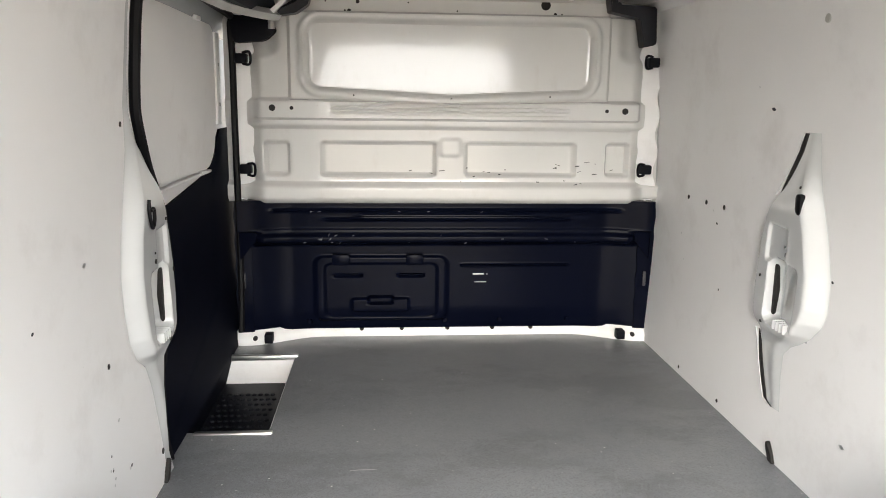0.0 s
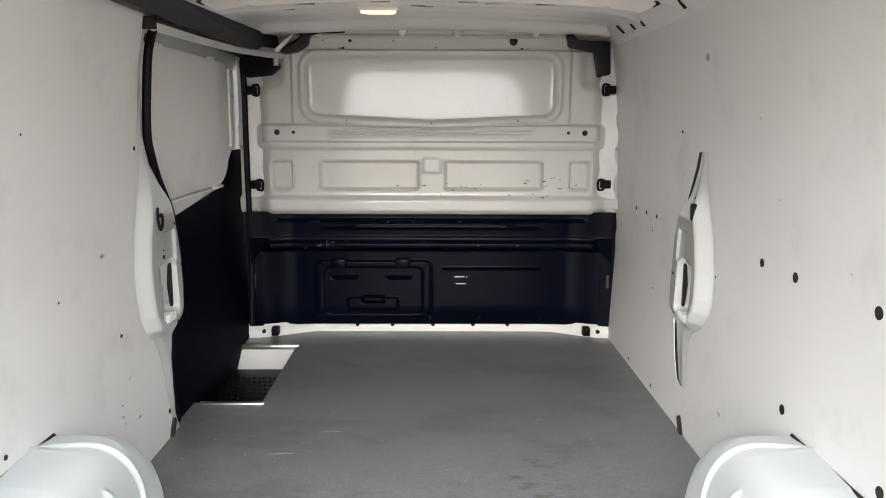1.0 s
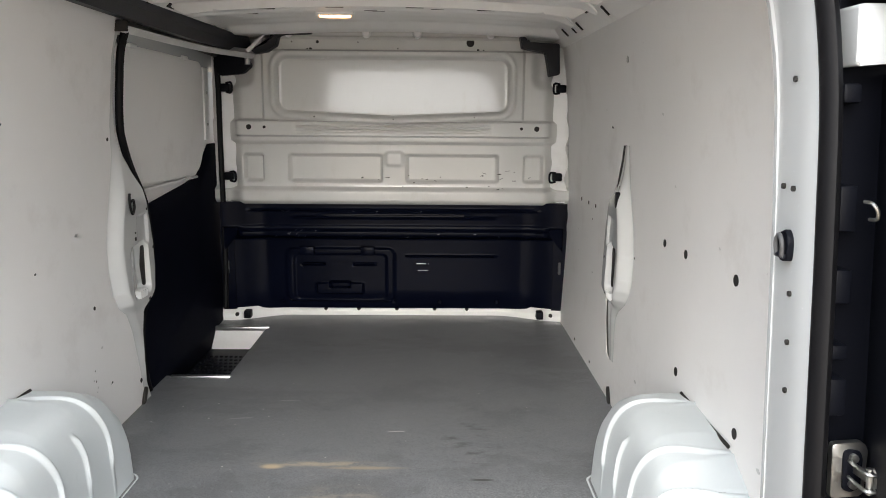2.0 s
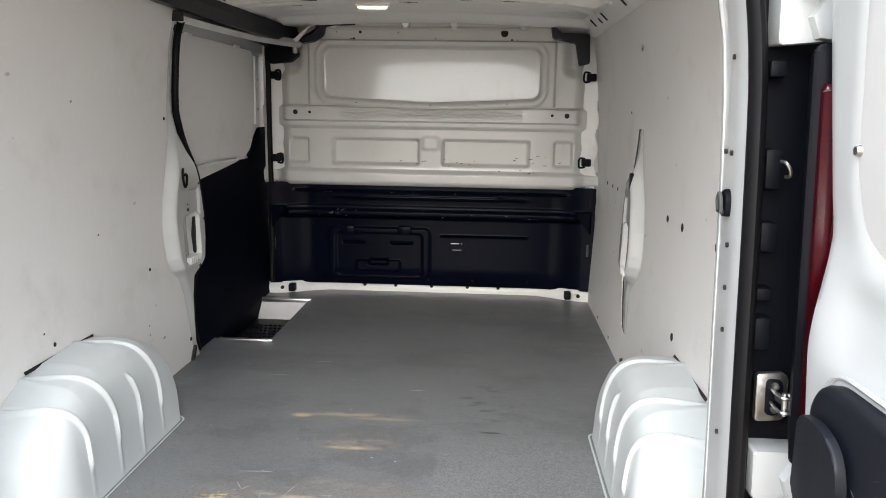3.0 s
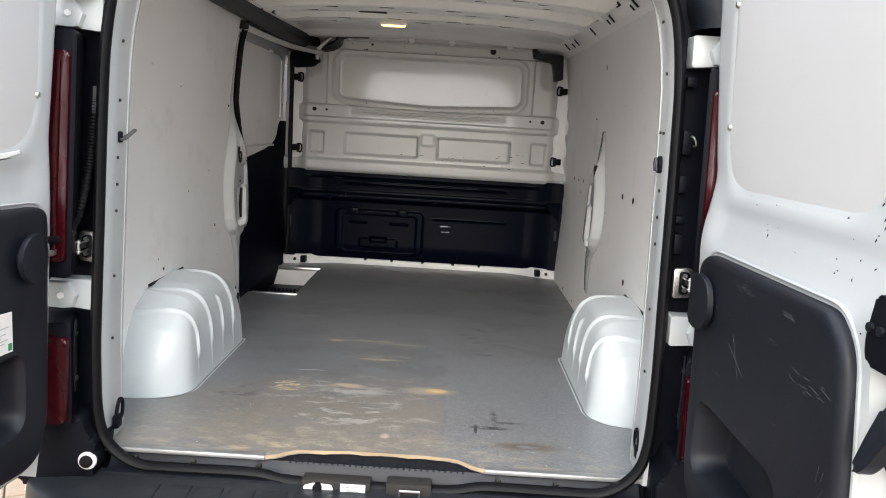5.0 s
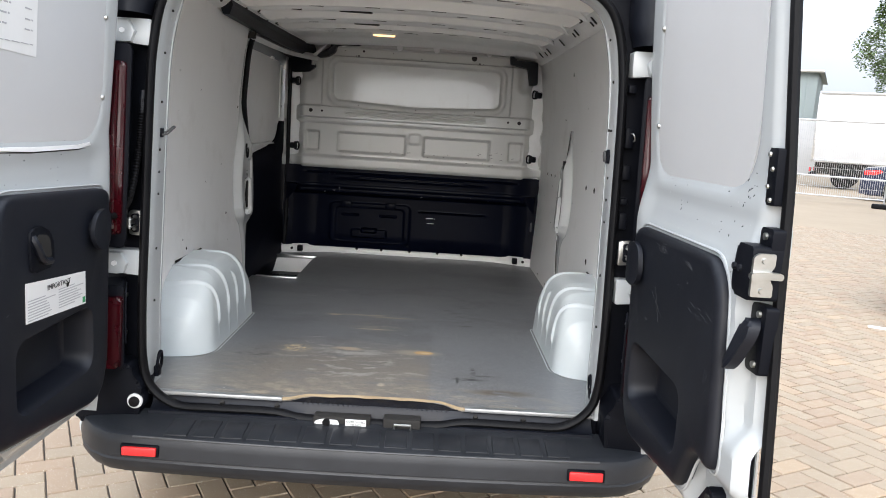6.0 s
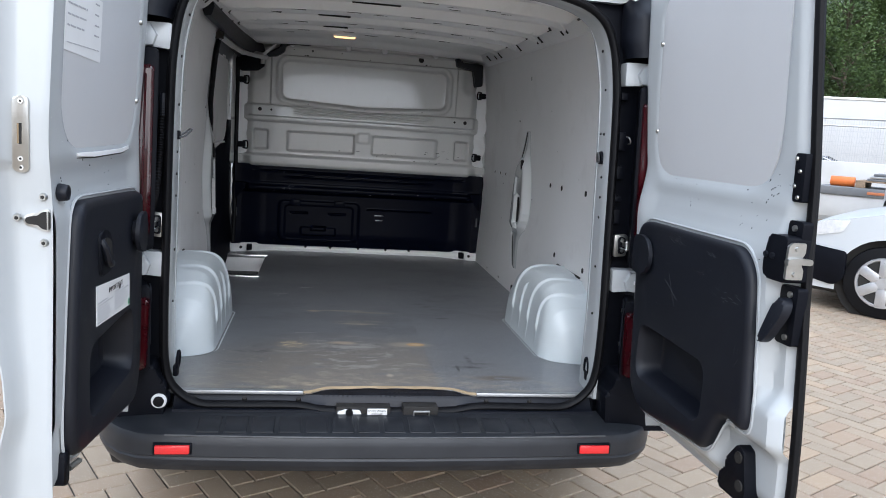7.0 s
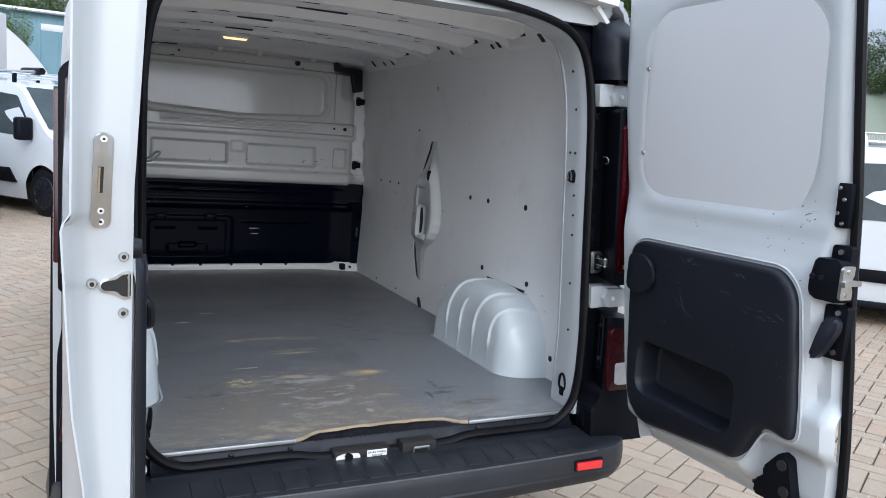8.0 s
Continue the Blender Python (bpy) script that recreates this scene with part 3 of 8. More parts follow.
# ---- side door, closed, seen from inside ----
slide = part("side_door", sheet(lambda y, z: (-0.864, y, z), span(1.50, 2.86, 12), span(0.42, 1.86, 20), (-0.03, 0, 0)), PAINT_IN, van, "white inside of the closed sliding side door")


def trim_top(y):
    return lerp_table([(1.6, 1.185), (1.9, 1.215), (2.3, 1.25), (2.45, 1.275), (2.56, 1.36), (2.62, 1.40), (2.8, 1.40)], y)


def trim_x(y, z):
    """Inside of the side door: bulged at waist height, drawn in at the foot, with a shallow crease."""
    x = lerp_table([(0.44, -0.850), (0.50, -0.834), (0.56, -0.819), (0.66, -0.832), (0.85, -0.846), (1.1, -0.848), (1.5, -0.85)], z)
    crease = z - (0.62 + 0.28 * (y - 1.75))
    x -= 0.002 * sst(-0.012, 0.012, crease) * (1 - sst(2.35, 2.5, y))
    return x - 0.006 * sst(trim_top(y) - 0.07, trim_top(y), z)


part("door_trim", sheet(lambda k, y: (trim_x(y, 0.44 + (trim_top(y) - 0.44) * k), y, 0.44 + (trim_top(y) - 0.44) * k), span(0, 1, 60), span(1.61, 2.80, 60), (-0.01, 0, 0)), SIDE_TRIM, slide, "black textured lower door trim")
part("window_board", slab(round_outline([(1.56, 1.29), (2.40, 1.275), (2.49, 1.32), (2.55, 1.45), (2.57, 1.60), (2.55, 1.76), (1.62, 1.77)], 0.05), lambda u, v, d: (d, u, v), -0.850, -0.86, 0.002), LINING, slide, "pale grey board over the door window")
part("board_tab", slab([(2.545, 1.42), (2.615, 1.42), (2.615, 1.74), (2.55, 1.74)], lambda u, v, d: (d, u, v), -0.843, -0.86, 0.002), PAINT_IN, slide)
part("board_ledge", box((-0.862, 1.80, 1.262), (-0.842, 2.40, 1.272), 0.003), PAINT_IN, slide)
for z in (1.49, 1.63):
    part("screw", rod((-0.85, 2.58, z), (-0.840, 2.58, z), 0.009, None, 12, 0.006), STEEL, slide)
for y, z in ((1.80, 1.268), (2.28, 1.272), (1.75, 1.765), (2.30, 1.765)):
    part("clip", box((-0.852, y - 0.03, z - 0.008), (-0.838, y + 0.03, z + 0.006), 0.003), PAINT_IN, slide)
rear_line = [(-0.826 + (0.836 - lining_x(z)) * sst(1.28, 1.42, z), seal_y(z), z) for z in span(0.50, 1.78, 30)]
top_line = [(-0.772, 1.535, 1.80), (-0.772, 1.60, 1.81), (-0.775, 1.80, 1.812), (-0.785, 2.2, 1.805), (-0.79, 2.60, 1.795)]
front_line = [(-0.80, 2.61, 1.775), (-0.80, 2.625, 1.65), (-0.80, 2.62, 1.44), (-0.80, 2.625, 1.2), (-0.80, 2.63, 1.05), (-0.80, 2.625, 0.8), (-0.805, 2.615, 0.62)]
part("side_seal", tube(smooth_path(rear_line + top_line + front_line, 4), 0.013, 8), RUBBER, van, "black rubber seal round the side door")
part("front_post", sheet(lambda k, z: (-0.83 + 0.06 * k, 2.72 - 0.02 * k + 0.04 * math.sin((z - 0.5) * 2.6), z), span(0, 1, 4), span(0.44, 1.86, 20), (0, 0.03, 0)), RUBBER, van, "black front door post seal")
# upper track, cover strip and bracket
track = part("door_track", tube([(-0.765, 1.47, 1.800), (-0.765, 1.9, 1.803), (-0.755, 2.25, 1.806), (-0.725, 2.40, 1.806), (-0.67, 2.50, 1.803), (-0.62, 2.555, 1.800)], 0.02, 4, None, False, 0.9), ALU, van, "pale steel sliding door track")
part("track_end", box((-0.785, 1.462, 1.783), (-0.745, 1.472, 1.817), 0.002), DARK, track)
part("cover_strip", tube([(-0.745, 0.95, 1.862), (-0.74, 1.5, 1.855), (-0.73, 2.1, 1.850), (-0.70, 2.5, 1.845), (-0.66, 2.60, 1.84)], 0.045, 6, None, False, 0.6), BLACK_SOFT, van, "black plastic cable cover along the roof edge")
part("roller_arm", slab(round_outline([(-0.80, 1.80), (-0.66, 1.80), (-0.63, 1.75), (-0.67, 1.715), (-0.78, 1.705)], 0.015), lambda u, v, d: (u, d, v), 2.555, 2.60, 0.006), BLACK, van, "black roller arm bracket")
part("roller", rod((-0.645, 2.55, 1.755), (-0.645, 2.55, 1.785), 0.012, None, 12), STEEL, van)


# ---- bulkhead ----
def bulk_y(x, z):
    a = abs(x)
    y = 2.60 + 0.055 * sst(0.69, 0.77, a)
    # window pressing with a sagging lower edge
    sag = 0.024 * (1 - min(1, a / 0.5))
    d = rbox(x, z + sag * (1 - sst(1.58, 1.66, z)), -0.535, 0.535, 1.545, 1.80, 0.055)
    y += -0.014 * (1 - sst(0.004, 0.020, abs(d - 0.012))) + 0.024 * (1 - sst(-0.014, -0.002, d))
    # frame round it
    d = rbox(x, z, -0.595, 0.595, 1.40, 1.885, 0.015)
    y += 0.016 * sst(-0.005, 0.005, d) * sst(1.50, 1.52, z)
    # band with grooves
    top_v = 1.507 - 0.010 * (1 - min(1, a / 0.55))
    y -= 0.030 * sst(1.436, 1.445, z) * (1 - sst(top_v, top_v + 0.008, z)) * (1 - sst(0.70, 0.74, a))
    if a < 0.48:
        for g in (1.462, 1.475, 1.49):
            y += 0.008 * max(0, 1 - abs(z - g) / 0.006) * (1 - sst(0.42, 0.46, a))
    # lower field and its pockets
    y += 0.020 * (1 - sst(1.40, 1.42, z))
    for x0, x1 in ((-0.70, -0.60), (-0.49, -0.05), (0.055, 0.49), (0.60, 0.70)):
        y += 0.032 * (1 - sst(-0.016, 0.002, rbox(x, z, x0, x1, 1.225, 1.36, 0.018)))
    y -= 0.010 * (1 - sst(-0.015, 0.004, rbox(x, z, -0.042, 0.047, 1.30, 1.375, 0.02)))
    y -= 0.034 * (1 - sst(1.185, 1.21, z))
    y += 0.05 * (1 - sst(1.10, 1.15, z))
    # upper header
    y += 0.022 * sst(1.818, 1.828, z) - 0.03 * sst(1.872, 1.885, z)
    # corner bosses
    d = rbox(a, z, 0.63, 0.83, 1.66, 2.0, 0.05)
    y += 0.03 * (1 - sst(-0.05, 0.01, d))
    return y


bulkhead = part("bulkhead", sheet(lambda x, z: (x, bulk_y(x, z), z), span(-0.84, 0.84, 260), span(1.125, 1.95, 170), (0, 0.09, 0)), BULK_PAINT, van, "white pressed steel bulkhead with scratches and a blanked window")


def lower_y(x, z):
    a = abs(x)
    y = 2.69 - 0.05 * sst(0.6, 0.82, a) + 0.03 * (1 - sst(0.56, 0.70, z)) * (1 - sst(0.5, 0.75, a))
    y -= 0.055 * sst(1.0, 1.02, z)
    # rounded ledge
    y -= 0.075 * math.exp(-(((z - 0.985) / 0.026) ** 4)) * (1 - sst(0.70, 0.78, a))
    for g, w in ((1.095, 0.7), (1.075, 0.38), (1.06, 0.5)):
        y -= 0.008 * math.exp(-(((z - g) / 0.005) ** 2)) * (1 - sst(w - 0.05, w, a))
    # hatch
    d = rbox(x, z, -0.53, 0.005, 0.632, 0.908, 0.04)
    y -= 0.009 * (1 - sst(-0.012, 0.0, d))
    d = rbox(x, z, -0.49, -0.035, 0.647, 0.878, 0.03)
    y += 0.006 * (1 - sst(-0.008, 0.0, d))
    for x0, x1 in ((-0.45, -0.34), (-0.20, -0.09)):
        y += 0.014 * (1 - sst(-0.005, 0.003, rbox(x, z, x0, x1, 0.818, 0.830, 0.005)))
    y -= 0.014 * (1 - sst(-0.008, 0.002, rbox(x, z, -0.38, -0.15, 0.675, 0.735, 0.015)))
    y += 0.022 * (1 - sst(-0.005, 0.003, rbox(x, z, -0.315, -0.215, 0.71, 0.74, 0.008)))
    y -= 0.012 * math.exp(-(((z - 0.866) / 0.004) ** 2)) * sst(0.05, 0.06, x) * (1 - sst(0.48, 0.5, x))
    return y


lower = part("bulkhead_trim", sheet(lambda x, z: (x, lower_y(x, z), z), span(-0.80, 0.80, 220), span(0.60, 1.135, 130), (0, 0.12, 0)), NAVY, van, "glossy near-black moulded plastic lower bulkhead trim")
for x0, x1, z0, z1 in ((0.105, 0.150, 0.826, 0.831), (0.160, 0.164, 0.826, 0.830), (0.112, 0.160, 0.794, 0.797)):
    part("print_bar", box((x0, lower_y(x0, z0) - 0.0012, z0), (x1, lower_y(x0, z0) + 0.002, z1), 0.0005), PAPER, lower, "small white print")
nrng = random.Random(12)
for k in range(22):
    x, z = (nrng.gauss(-0.48, 0.03) if k % 2 else nrng.uniform(-0.6, 0.6)), nrng.choice((0.985, 0.972, 0.998, 1.09))
    l = nrng.uniform(0.002, 0.010)
    part("scratch", box((-l, -0.0008, -0.0007), (l, 0.002, 0.0007), 0.0, m=pose(x, lower_y(x, z) - 0.0005, z, 0, nrng.uniform(-70, 20), 0)), PALE_SCRATCH, lower)
flange = part("foot_flange", sheet(lambda x, z: (x, foot_y(x) - 0.012 + 0.02 * sst(0.585, 0.61, z), z), span(-0.84, 0.84, 60), span(FZ - 0.005, 0.615, 6), (0, 0.02, 0)), PAINT_IN, van, "white flange along the foot of the bulkhead")


# ---- roof ----
RIBS = (0.19, 0.60, 1.01, 1.40, 1.79)


def roof_z(x, y):
    a = abs(x)
    z = 1.966 - 0.03 * (a / 0.7) ** 2
    taper = 1 - 0.45 * sst(0.52, 0.70, a)
    for r in RIBS:
        d = abs(y - r)
        low = 0.078 if r < 1.7 else 0.07
        z -= (low * (1 - sst(0.075 * taper, 0.098 * taper, d)) - 0.010 * (1 - sst(0.0, 0.03, d))) * (1 - 0.5 * sst(0.66, 0.72, a))
    # shallow creases ahead of the last rib
    if y > 1.9:
        z -= 0.03 * sst(1.9, 1.95, y) + 0.006 * math.sin((y - 1.9) * 42) * (1 - sst(0.5, 0.62, a))
        z -= 0.03 * sst(2.42, 2.5, y)
    return z


roof = part("roof_lining", sheet(lambda x, y: (x, y, roof_z(x, y)), span(-0.74, 0.74, 56), span(0.02, 2.64, 300), (0, 0, 0.03)), PAINT_IN, van, "bare white painted roof with pressed ribs")
for side in (1, -1):
    part("roof_rail", sheet(lambda k, y: (side * lerp_table([(0, 0.782), (0.35, 0.777), (0.45, 0.755), (1, 0.68)], k), y, lerp_table([(0, 1.832), (0.35, 1.845), (0.45, 1.852), (1, 1.925)], k)), span(0, 1, 12), span(0.06, 2.64, 30), (side * 0.01, 0, 0.01)), PAINT_IN, van, "white painted roof rail with dark slots")
    for y, k, w, h in ((0.35, 0.7, 0.035, 0.010), (0.47, 0.6, 0.012, 0.02), (0.58, 0.75, 0.02, 0.008), (0.80, 0.62, 0.01, 0.018), (0.86, 0.58, 0.008, 0.012), (0.98, 0.78, 0.03, 0.009), (1.18, 0.62, 0.01, 0.018), (1.25, 0.6, 0.008, 0.012), (1.37, 0.8, 0.03, 0.009), (1.58, 0.62, 0.01, 0.02), (1.76, 0.8, 0.035, 0.009), (2.02, 0.62, 0.01, 0.02), (2.14, 0.6, 0.008, 0.014), (2.3, 0.66, 0.012, 0.02)):
        xx = side * (lerp_table([(0.45, 0.755), (1, 0.68)], k) - 0.002)
        zz = lerp_table([(0.45, 1.852), (1, 1.925)], k) - 0.002
        part("rail_slot", box((-0.0015, -w, -h), (0.0015, w, h), 0.001, m=pose(xx, y, zz, 0, side * -46, 0)), DARK, van)
for y in RIBS:
    for x, off in ((-0.38, 0.075), (-0.15, 0.075), (0.12, 0.075), (0.36, 0.075)):
        yy = y - off + 0.012
        part("rib_slot", box((x - 0.03, yy - 0.004, roof_z(x, yy) - 0.0015), (x + 0.03, yy + 0.004, roof_z(x, yy) + 0.004), 0.001), DARK, roof)
rrng = random.Random(8)
for y in RIBS:
    for side in (1, -1):
        if side < 0 and y > 0.8:
            continue
        def toe(u, v, d, y=y, side=side):
            return (side * u, y + v, roof_z(0.55, y) - 0.004 + d - 0.05 * sst(0.58, 0.68, u) * (u - 0.56) / 0.13 + 0.004)
        foot = part("rib_foot", slab(round_outline([(0.53, -0.045), (0.61, -0.040), (0.65, -0.030), (0.668, -0.012), (0.668, 0.016), (0.64, 0.034), (0.53, 0.045)], 0.010), toe, -0.003, 0.004, 0.001), PAINT_IN, roof, "rounded white end of a roof rib")
        part("foot_hole", slab(round_outline([(0.628, -0.014), (0.654, -0.010), (0.654, 0.010), (0.628, 0.012)], 0.006), toe, -0.0042, 0.0, 0.0), DARK, foot)
    for x in (-0.46, -0.04, 0.22, 0.44):
        for off in (-0.006, 0.006):
            xs, ys = x + rrng.uniform(-0.03, 0.03) + off, y + rrng.choice((-0.03, 0.0, 0.035)) + off
            part("rib_slot", box((xs - 0.022, ys - 0.0016, roof_z(xs, ys) - 0.0012), (xs + 0.022, ys + 0.0016, roof_z(xs, ys) + 0.003), 0.0005), DARK, roof)
for y, x0, x1 in ((0.66, -0.17, 0.02), (1.07, -0.30, -0.16), (1.46, -0.28, -0.16)):
    part("roof_gap", box((x0, y - 0.006, roof_z(x0, y) - 0.004), (x1, y + 0.006, roof_z(x0, y) + 0.004), 0.003), DARK, roof)
GLOW = bpy.data.materials.new("warm_lamp_lens")
GLOW.use_nodes = True
gb = GLOW.node_tree.nodes["Principled BSDF"]
gb.inputs["Base Color"].default_value = (0.8, 0.55, 0.3, 1)
gb.inputs["Emission Color"].default_value, gb.inputs["Emission Strength"].default_value = (1.0, 0.52, 0.2, 1), 1.0
lamp_ob = part("load_lamp", slab(round_outline([(-0.235, 1.845), (-0.095, 1.845), (-0.11, 1.90), (-0.22, 1.90)], 0.012), lambda u, v, d: (u, v, d), 1.884, 1.91, 0.004), PAINT_IN, van, "small lit load bay lamp")
part("lamp_lens", slab(round_outline([(-0.225, 1.852), (-0.105, 1.852), (-0.118, 1.893), (-0.212, 1.893)], 0.01), lambda u, v, d: (u, v, d), 1.878, 1.89, 0.004), GLOW, lamp_ob, "warm glowing lens")


# ---- wheel arches ----
def arch(side):
    """A moulded box: quarter-round rear end, sloping front end, four pressed ribs."""
    y0, y1 = 0.333, 1.052
    top_line = [(0.0, 0.0), (0.010, 0.07), (0.03, 0.14), (0.07, 0.205), (0.13, 0.255), (0.20, 0.285), (0.30, 0.302), (0.45, 0.306), (0.55, 0.297), (0.61, 0.27), (0.655, 0.22), (0.69, 0.13), (0.71, 0.05), (0.719, 0.0)]
    ribs = (0.505, 0.64, 0.765, 0.89)
    ny, nw = 280, 46
    bm = bmesh.new()
    rows = []
    for i in range(ny + 1):
        d = (1 - math.cos(math.pi * i / ny)) / 2 * (y1 - y0)
        y = y0 + d
        h = lerp_table(top_line, d)
        r = 0.13
        inner = 0.205 * (1 - (max(0, r - d) / r) ** 2.4) ** (1 / 2.4)
        r = 0.06
        inner *= 1 - 0.35 * (max(0, r - (y1 - y)) / r) ** 2.4
        row = []
        for j in range(nw + 1):
            a = math.pi / 2 * j / nw
            e = 0.36
            cx, cz = math.sin(a) ** e, math.cos(a) ** e
            if j == nw:
                cz = 0.0
            out, up = inner * cx, h * cz
            # the inner face leans outwards a little towards the top
            out -= 0.02 * (up / 0.3) * cx
            rib = 0
            lean = 0.10 * sst(0.16, 0.30, up) * (1 - cx * 0.6)
            for n, c in enumerate(ribs):
                g = (1 - sst(0.003, 0.011, abs(y - c + lean)))
                g *= sst(0.08, 0.105, up)
                if n == 2:
                    g *= 1 - sst(0.22, 0.25, up)
                rib = max(rib, g)
            out += 0.008 * rib * cx ** 2
            up += 0.007 * rib * sst(0.16, 0.26, up)
            row.append(bm.verts.new((side * (0.826 - out), y, FZ - 0.002 + up)))
        rows.append(row)
    for p, q in zip(rows, rows[1:]):
        for j in range(nw):
            bm.faces.new((p[j], q[j], q[j + 1], p[j + 1]))
    # small foot flange on the floor
    foot = [bm.verts.new((v[nw].co.x - side * 0.012, v[nw].co.y, FZ + 0.002)) for v in rows]
    for k in range(ny):
        bm.faces.new((rows[k][nw], rows[k + 1][nw], foot[k + 1], foot[k]))
    bmesh.ops.remove_doubles(bm, verts=bm.verts, dist=0.0002)
    return bm


for side in (1, -1):
    part("wheel_arch", arch(side), ARCH, van, "glossy white moulded plastic wheel arch with pressed ribs")
    part("arch_gap", sheet(lambda y, k: (side * (lining_x(0.86) - 0.003 - 0.004 * k), y, 0.862 - 0.004 * k), span(0.56, 0.88, 6), span(0, 1, 1), (0, 0, -0.004)), DARK, van)


# ---- rear opening, pillars, bumper ----
# half of the opening's outline, from the top middle to the bottom middle, as (x, z)
OPEN = [(0.0, 1.895), (0.30, 1.885), (0.50, 1.862), (0.612, 1.822), (0.666, 1.745), (0.690, 1.60), (0.695, 1.40), (0.695, 1.10), (0.695, 0.80), (0.691, 0.66), (0.668, 0.585), (0.60, 0.535), (0.50, 0.53), (0.30, 0.53), (0.20, 0.515), (0.0, 0.512)]
half = smooth_path([(x, 0, z) for x, z in OPEN], 5)
OUTLINE = [(p.x, p.z) for p in half] + [(-p.x, p.z) for p in half[-2:0:-1]]


def ringed(profile, outline):
    """A closed frame: a section of (outwards, y) carried round the outline."""
    bm = bmesh.new()
    n = len(outline)
    rings = []
    for k in range(n):
        a, b = Vector(outline[k - 1]), Vector(outline[(k + 1) % n])
        t = (b - a).normalized()
        nx, nz = -t.y, t.x
        c = Vector(outline[k])
        rings.append([bm.verts.new((c.x + nx * o, y, c.y + nz * o)) for o, y in profile])
    m = len(profile)
    for k in range(n):
        a, b = rings[k], rings[(k + 1) % n]
        for i in range(m):
            bm.faces.new((a[i], b[i], b[(i + 1) % m], a[(i + 1) % m]))
    return bm


area = sum(OUTLINE[k - 1][0] * OUTLINE[k][1] - OUTLINE[k][0] * OUTLINE[k - 1][1] for k in range(len(OUTLINE)))
SIGN = 1 if area < 0 else -1

# painted lip inside the seal, straight down to the floor at both sides
half_lip = [(p.x, p.z) for p in half if p.z > 0.75]
LIP = [(0.694, 0.55), (0.694, 0.65)] + half_lip[::-1] + [(-x, z) for x, z in half_lip[1:]] + [(-0.694, 0.65), (-0.694, 0.55)]


def lip_frame():
    bm = bmesh.new()
    rings = []
    n = len(LIP)
    for k in range(n):
        a, b = Vector(LIP[max(k - 1, 0)]), Vector(LIP[min(k + 1, n - 1)])
        t = (b - a).normalized()
        nx, nz = t.y, -t.x
        x, z = LIP[k]
        deep = 0.125
        rings.append([bm.verts.new((x + nx * o, y, z + nz * o)) for o, y in ((0.006, -0.018), (0.0, 0.0), (-0.001, 0.04), (0.004, deep - 0.006), (0.010, deep), (0.017, deep), (0.017, -0.018))])
    for p, q in zip(rings, rings[1:]):
        for i in range(7):
            bm.faces.new((p[i], q[i], q[(i + 1) % 7], p[(i + 1) % 7]))
    bm.faces.new(rings[0])
    bm.faces.new(rings[-1][::-1])
    return bm


lip = part("door_frame_lip", lip_frame(), PAINT, van, "white painted door frame lip with small holes")
for side in (1, -1):
    part("frame_return", sheet(lambda z, k: (side * (lerp_table([(0.5, 0.697), (1.4, 0.697), (1.6, 0.692), (1.75, 0.668), (1.9, 0.59)], z) + (lining_x(z) + 0.02 - 0.66) * k * 0.95), 0.122, z), span(0.53, 1.90, 20), span(0, 1, 1), (0, -0.01, 0)), PAINT, van)
part("header", slab(round_outline([(-0.70, 1.872), (0.70, 1.872), (0.765, 1.90), (0.775, 1.94), (0.73, 1.985), (-0.73, 1.985), (-0.775, 1.94), (-0.765, 1.90)], 0.02), lambda u, v, d: (u, d, v), 0.088, 0.19, 0.008), PAINT, van, "white painted rear roof header")
part("door_seal", ringed([(SIGN * (0.010 + 0.0125 * math.cos(2 * math.pi * k / 12)), -0.020 + 0.018 * math.sin(2 * math.pi * k / 12)) for k in range(12)], OUTLINE), RUBBER, van, "black rubber door seal")
part("seal_lip", ringed([(SIGN * (0.022 + 0.005 * math.cos(2 * math.pi * k / 8)), -0.012 + 0.010 * math.sin(2 * math.pi * k / 8)) for k in range(8)], OUTLINE), RUBBER, van)


# rear face of the body round the opening


def mirrored(outline, side):
    return [(side * u, v) for u, v in outline]


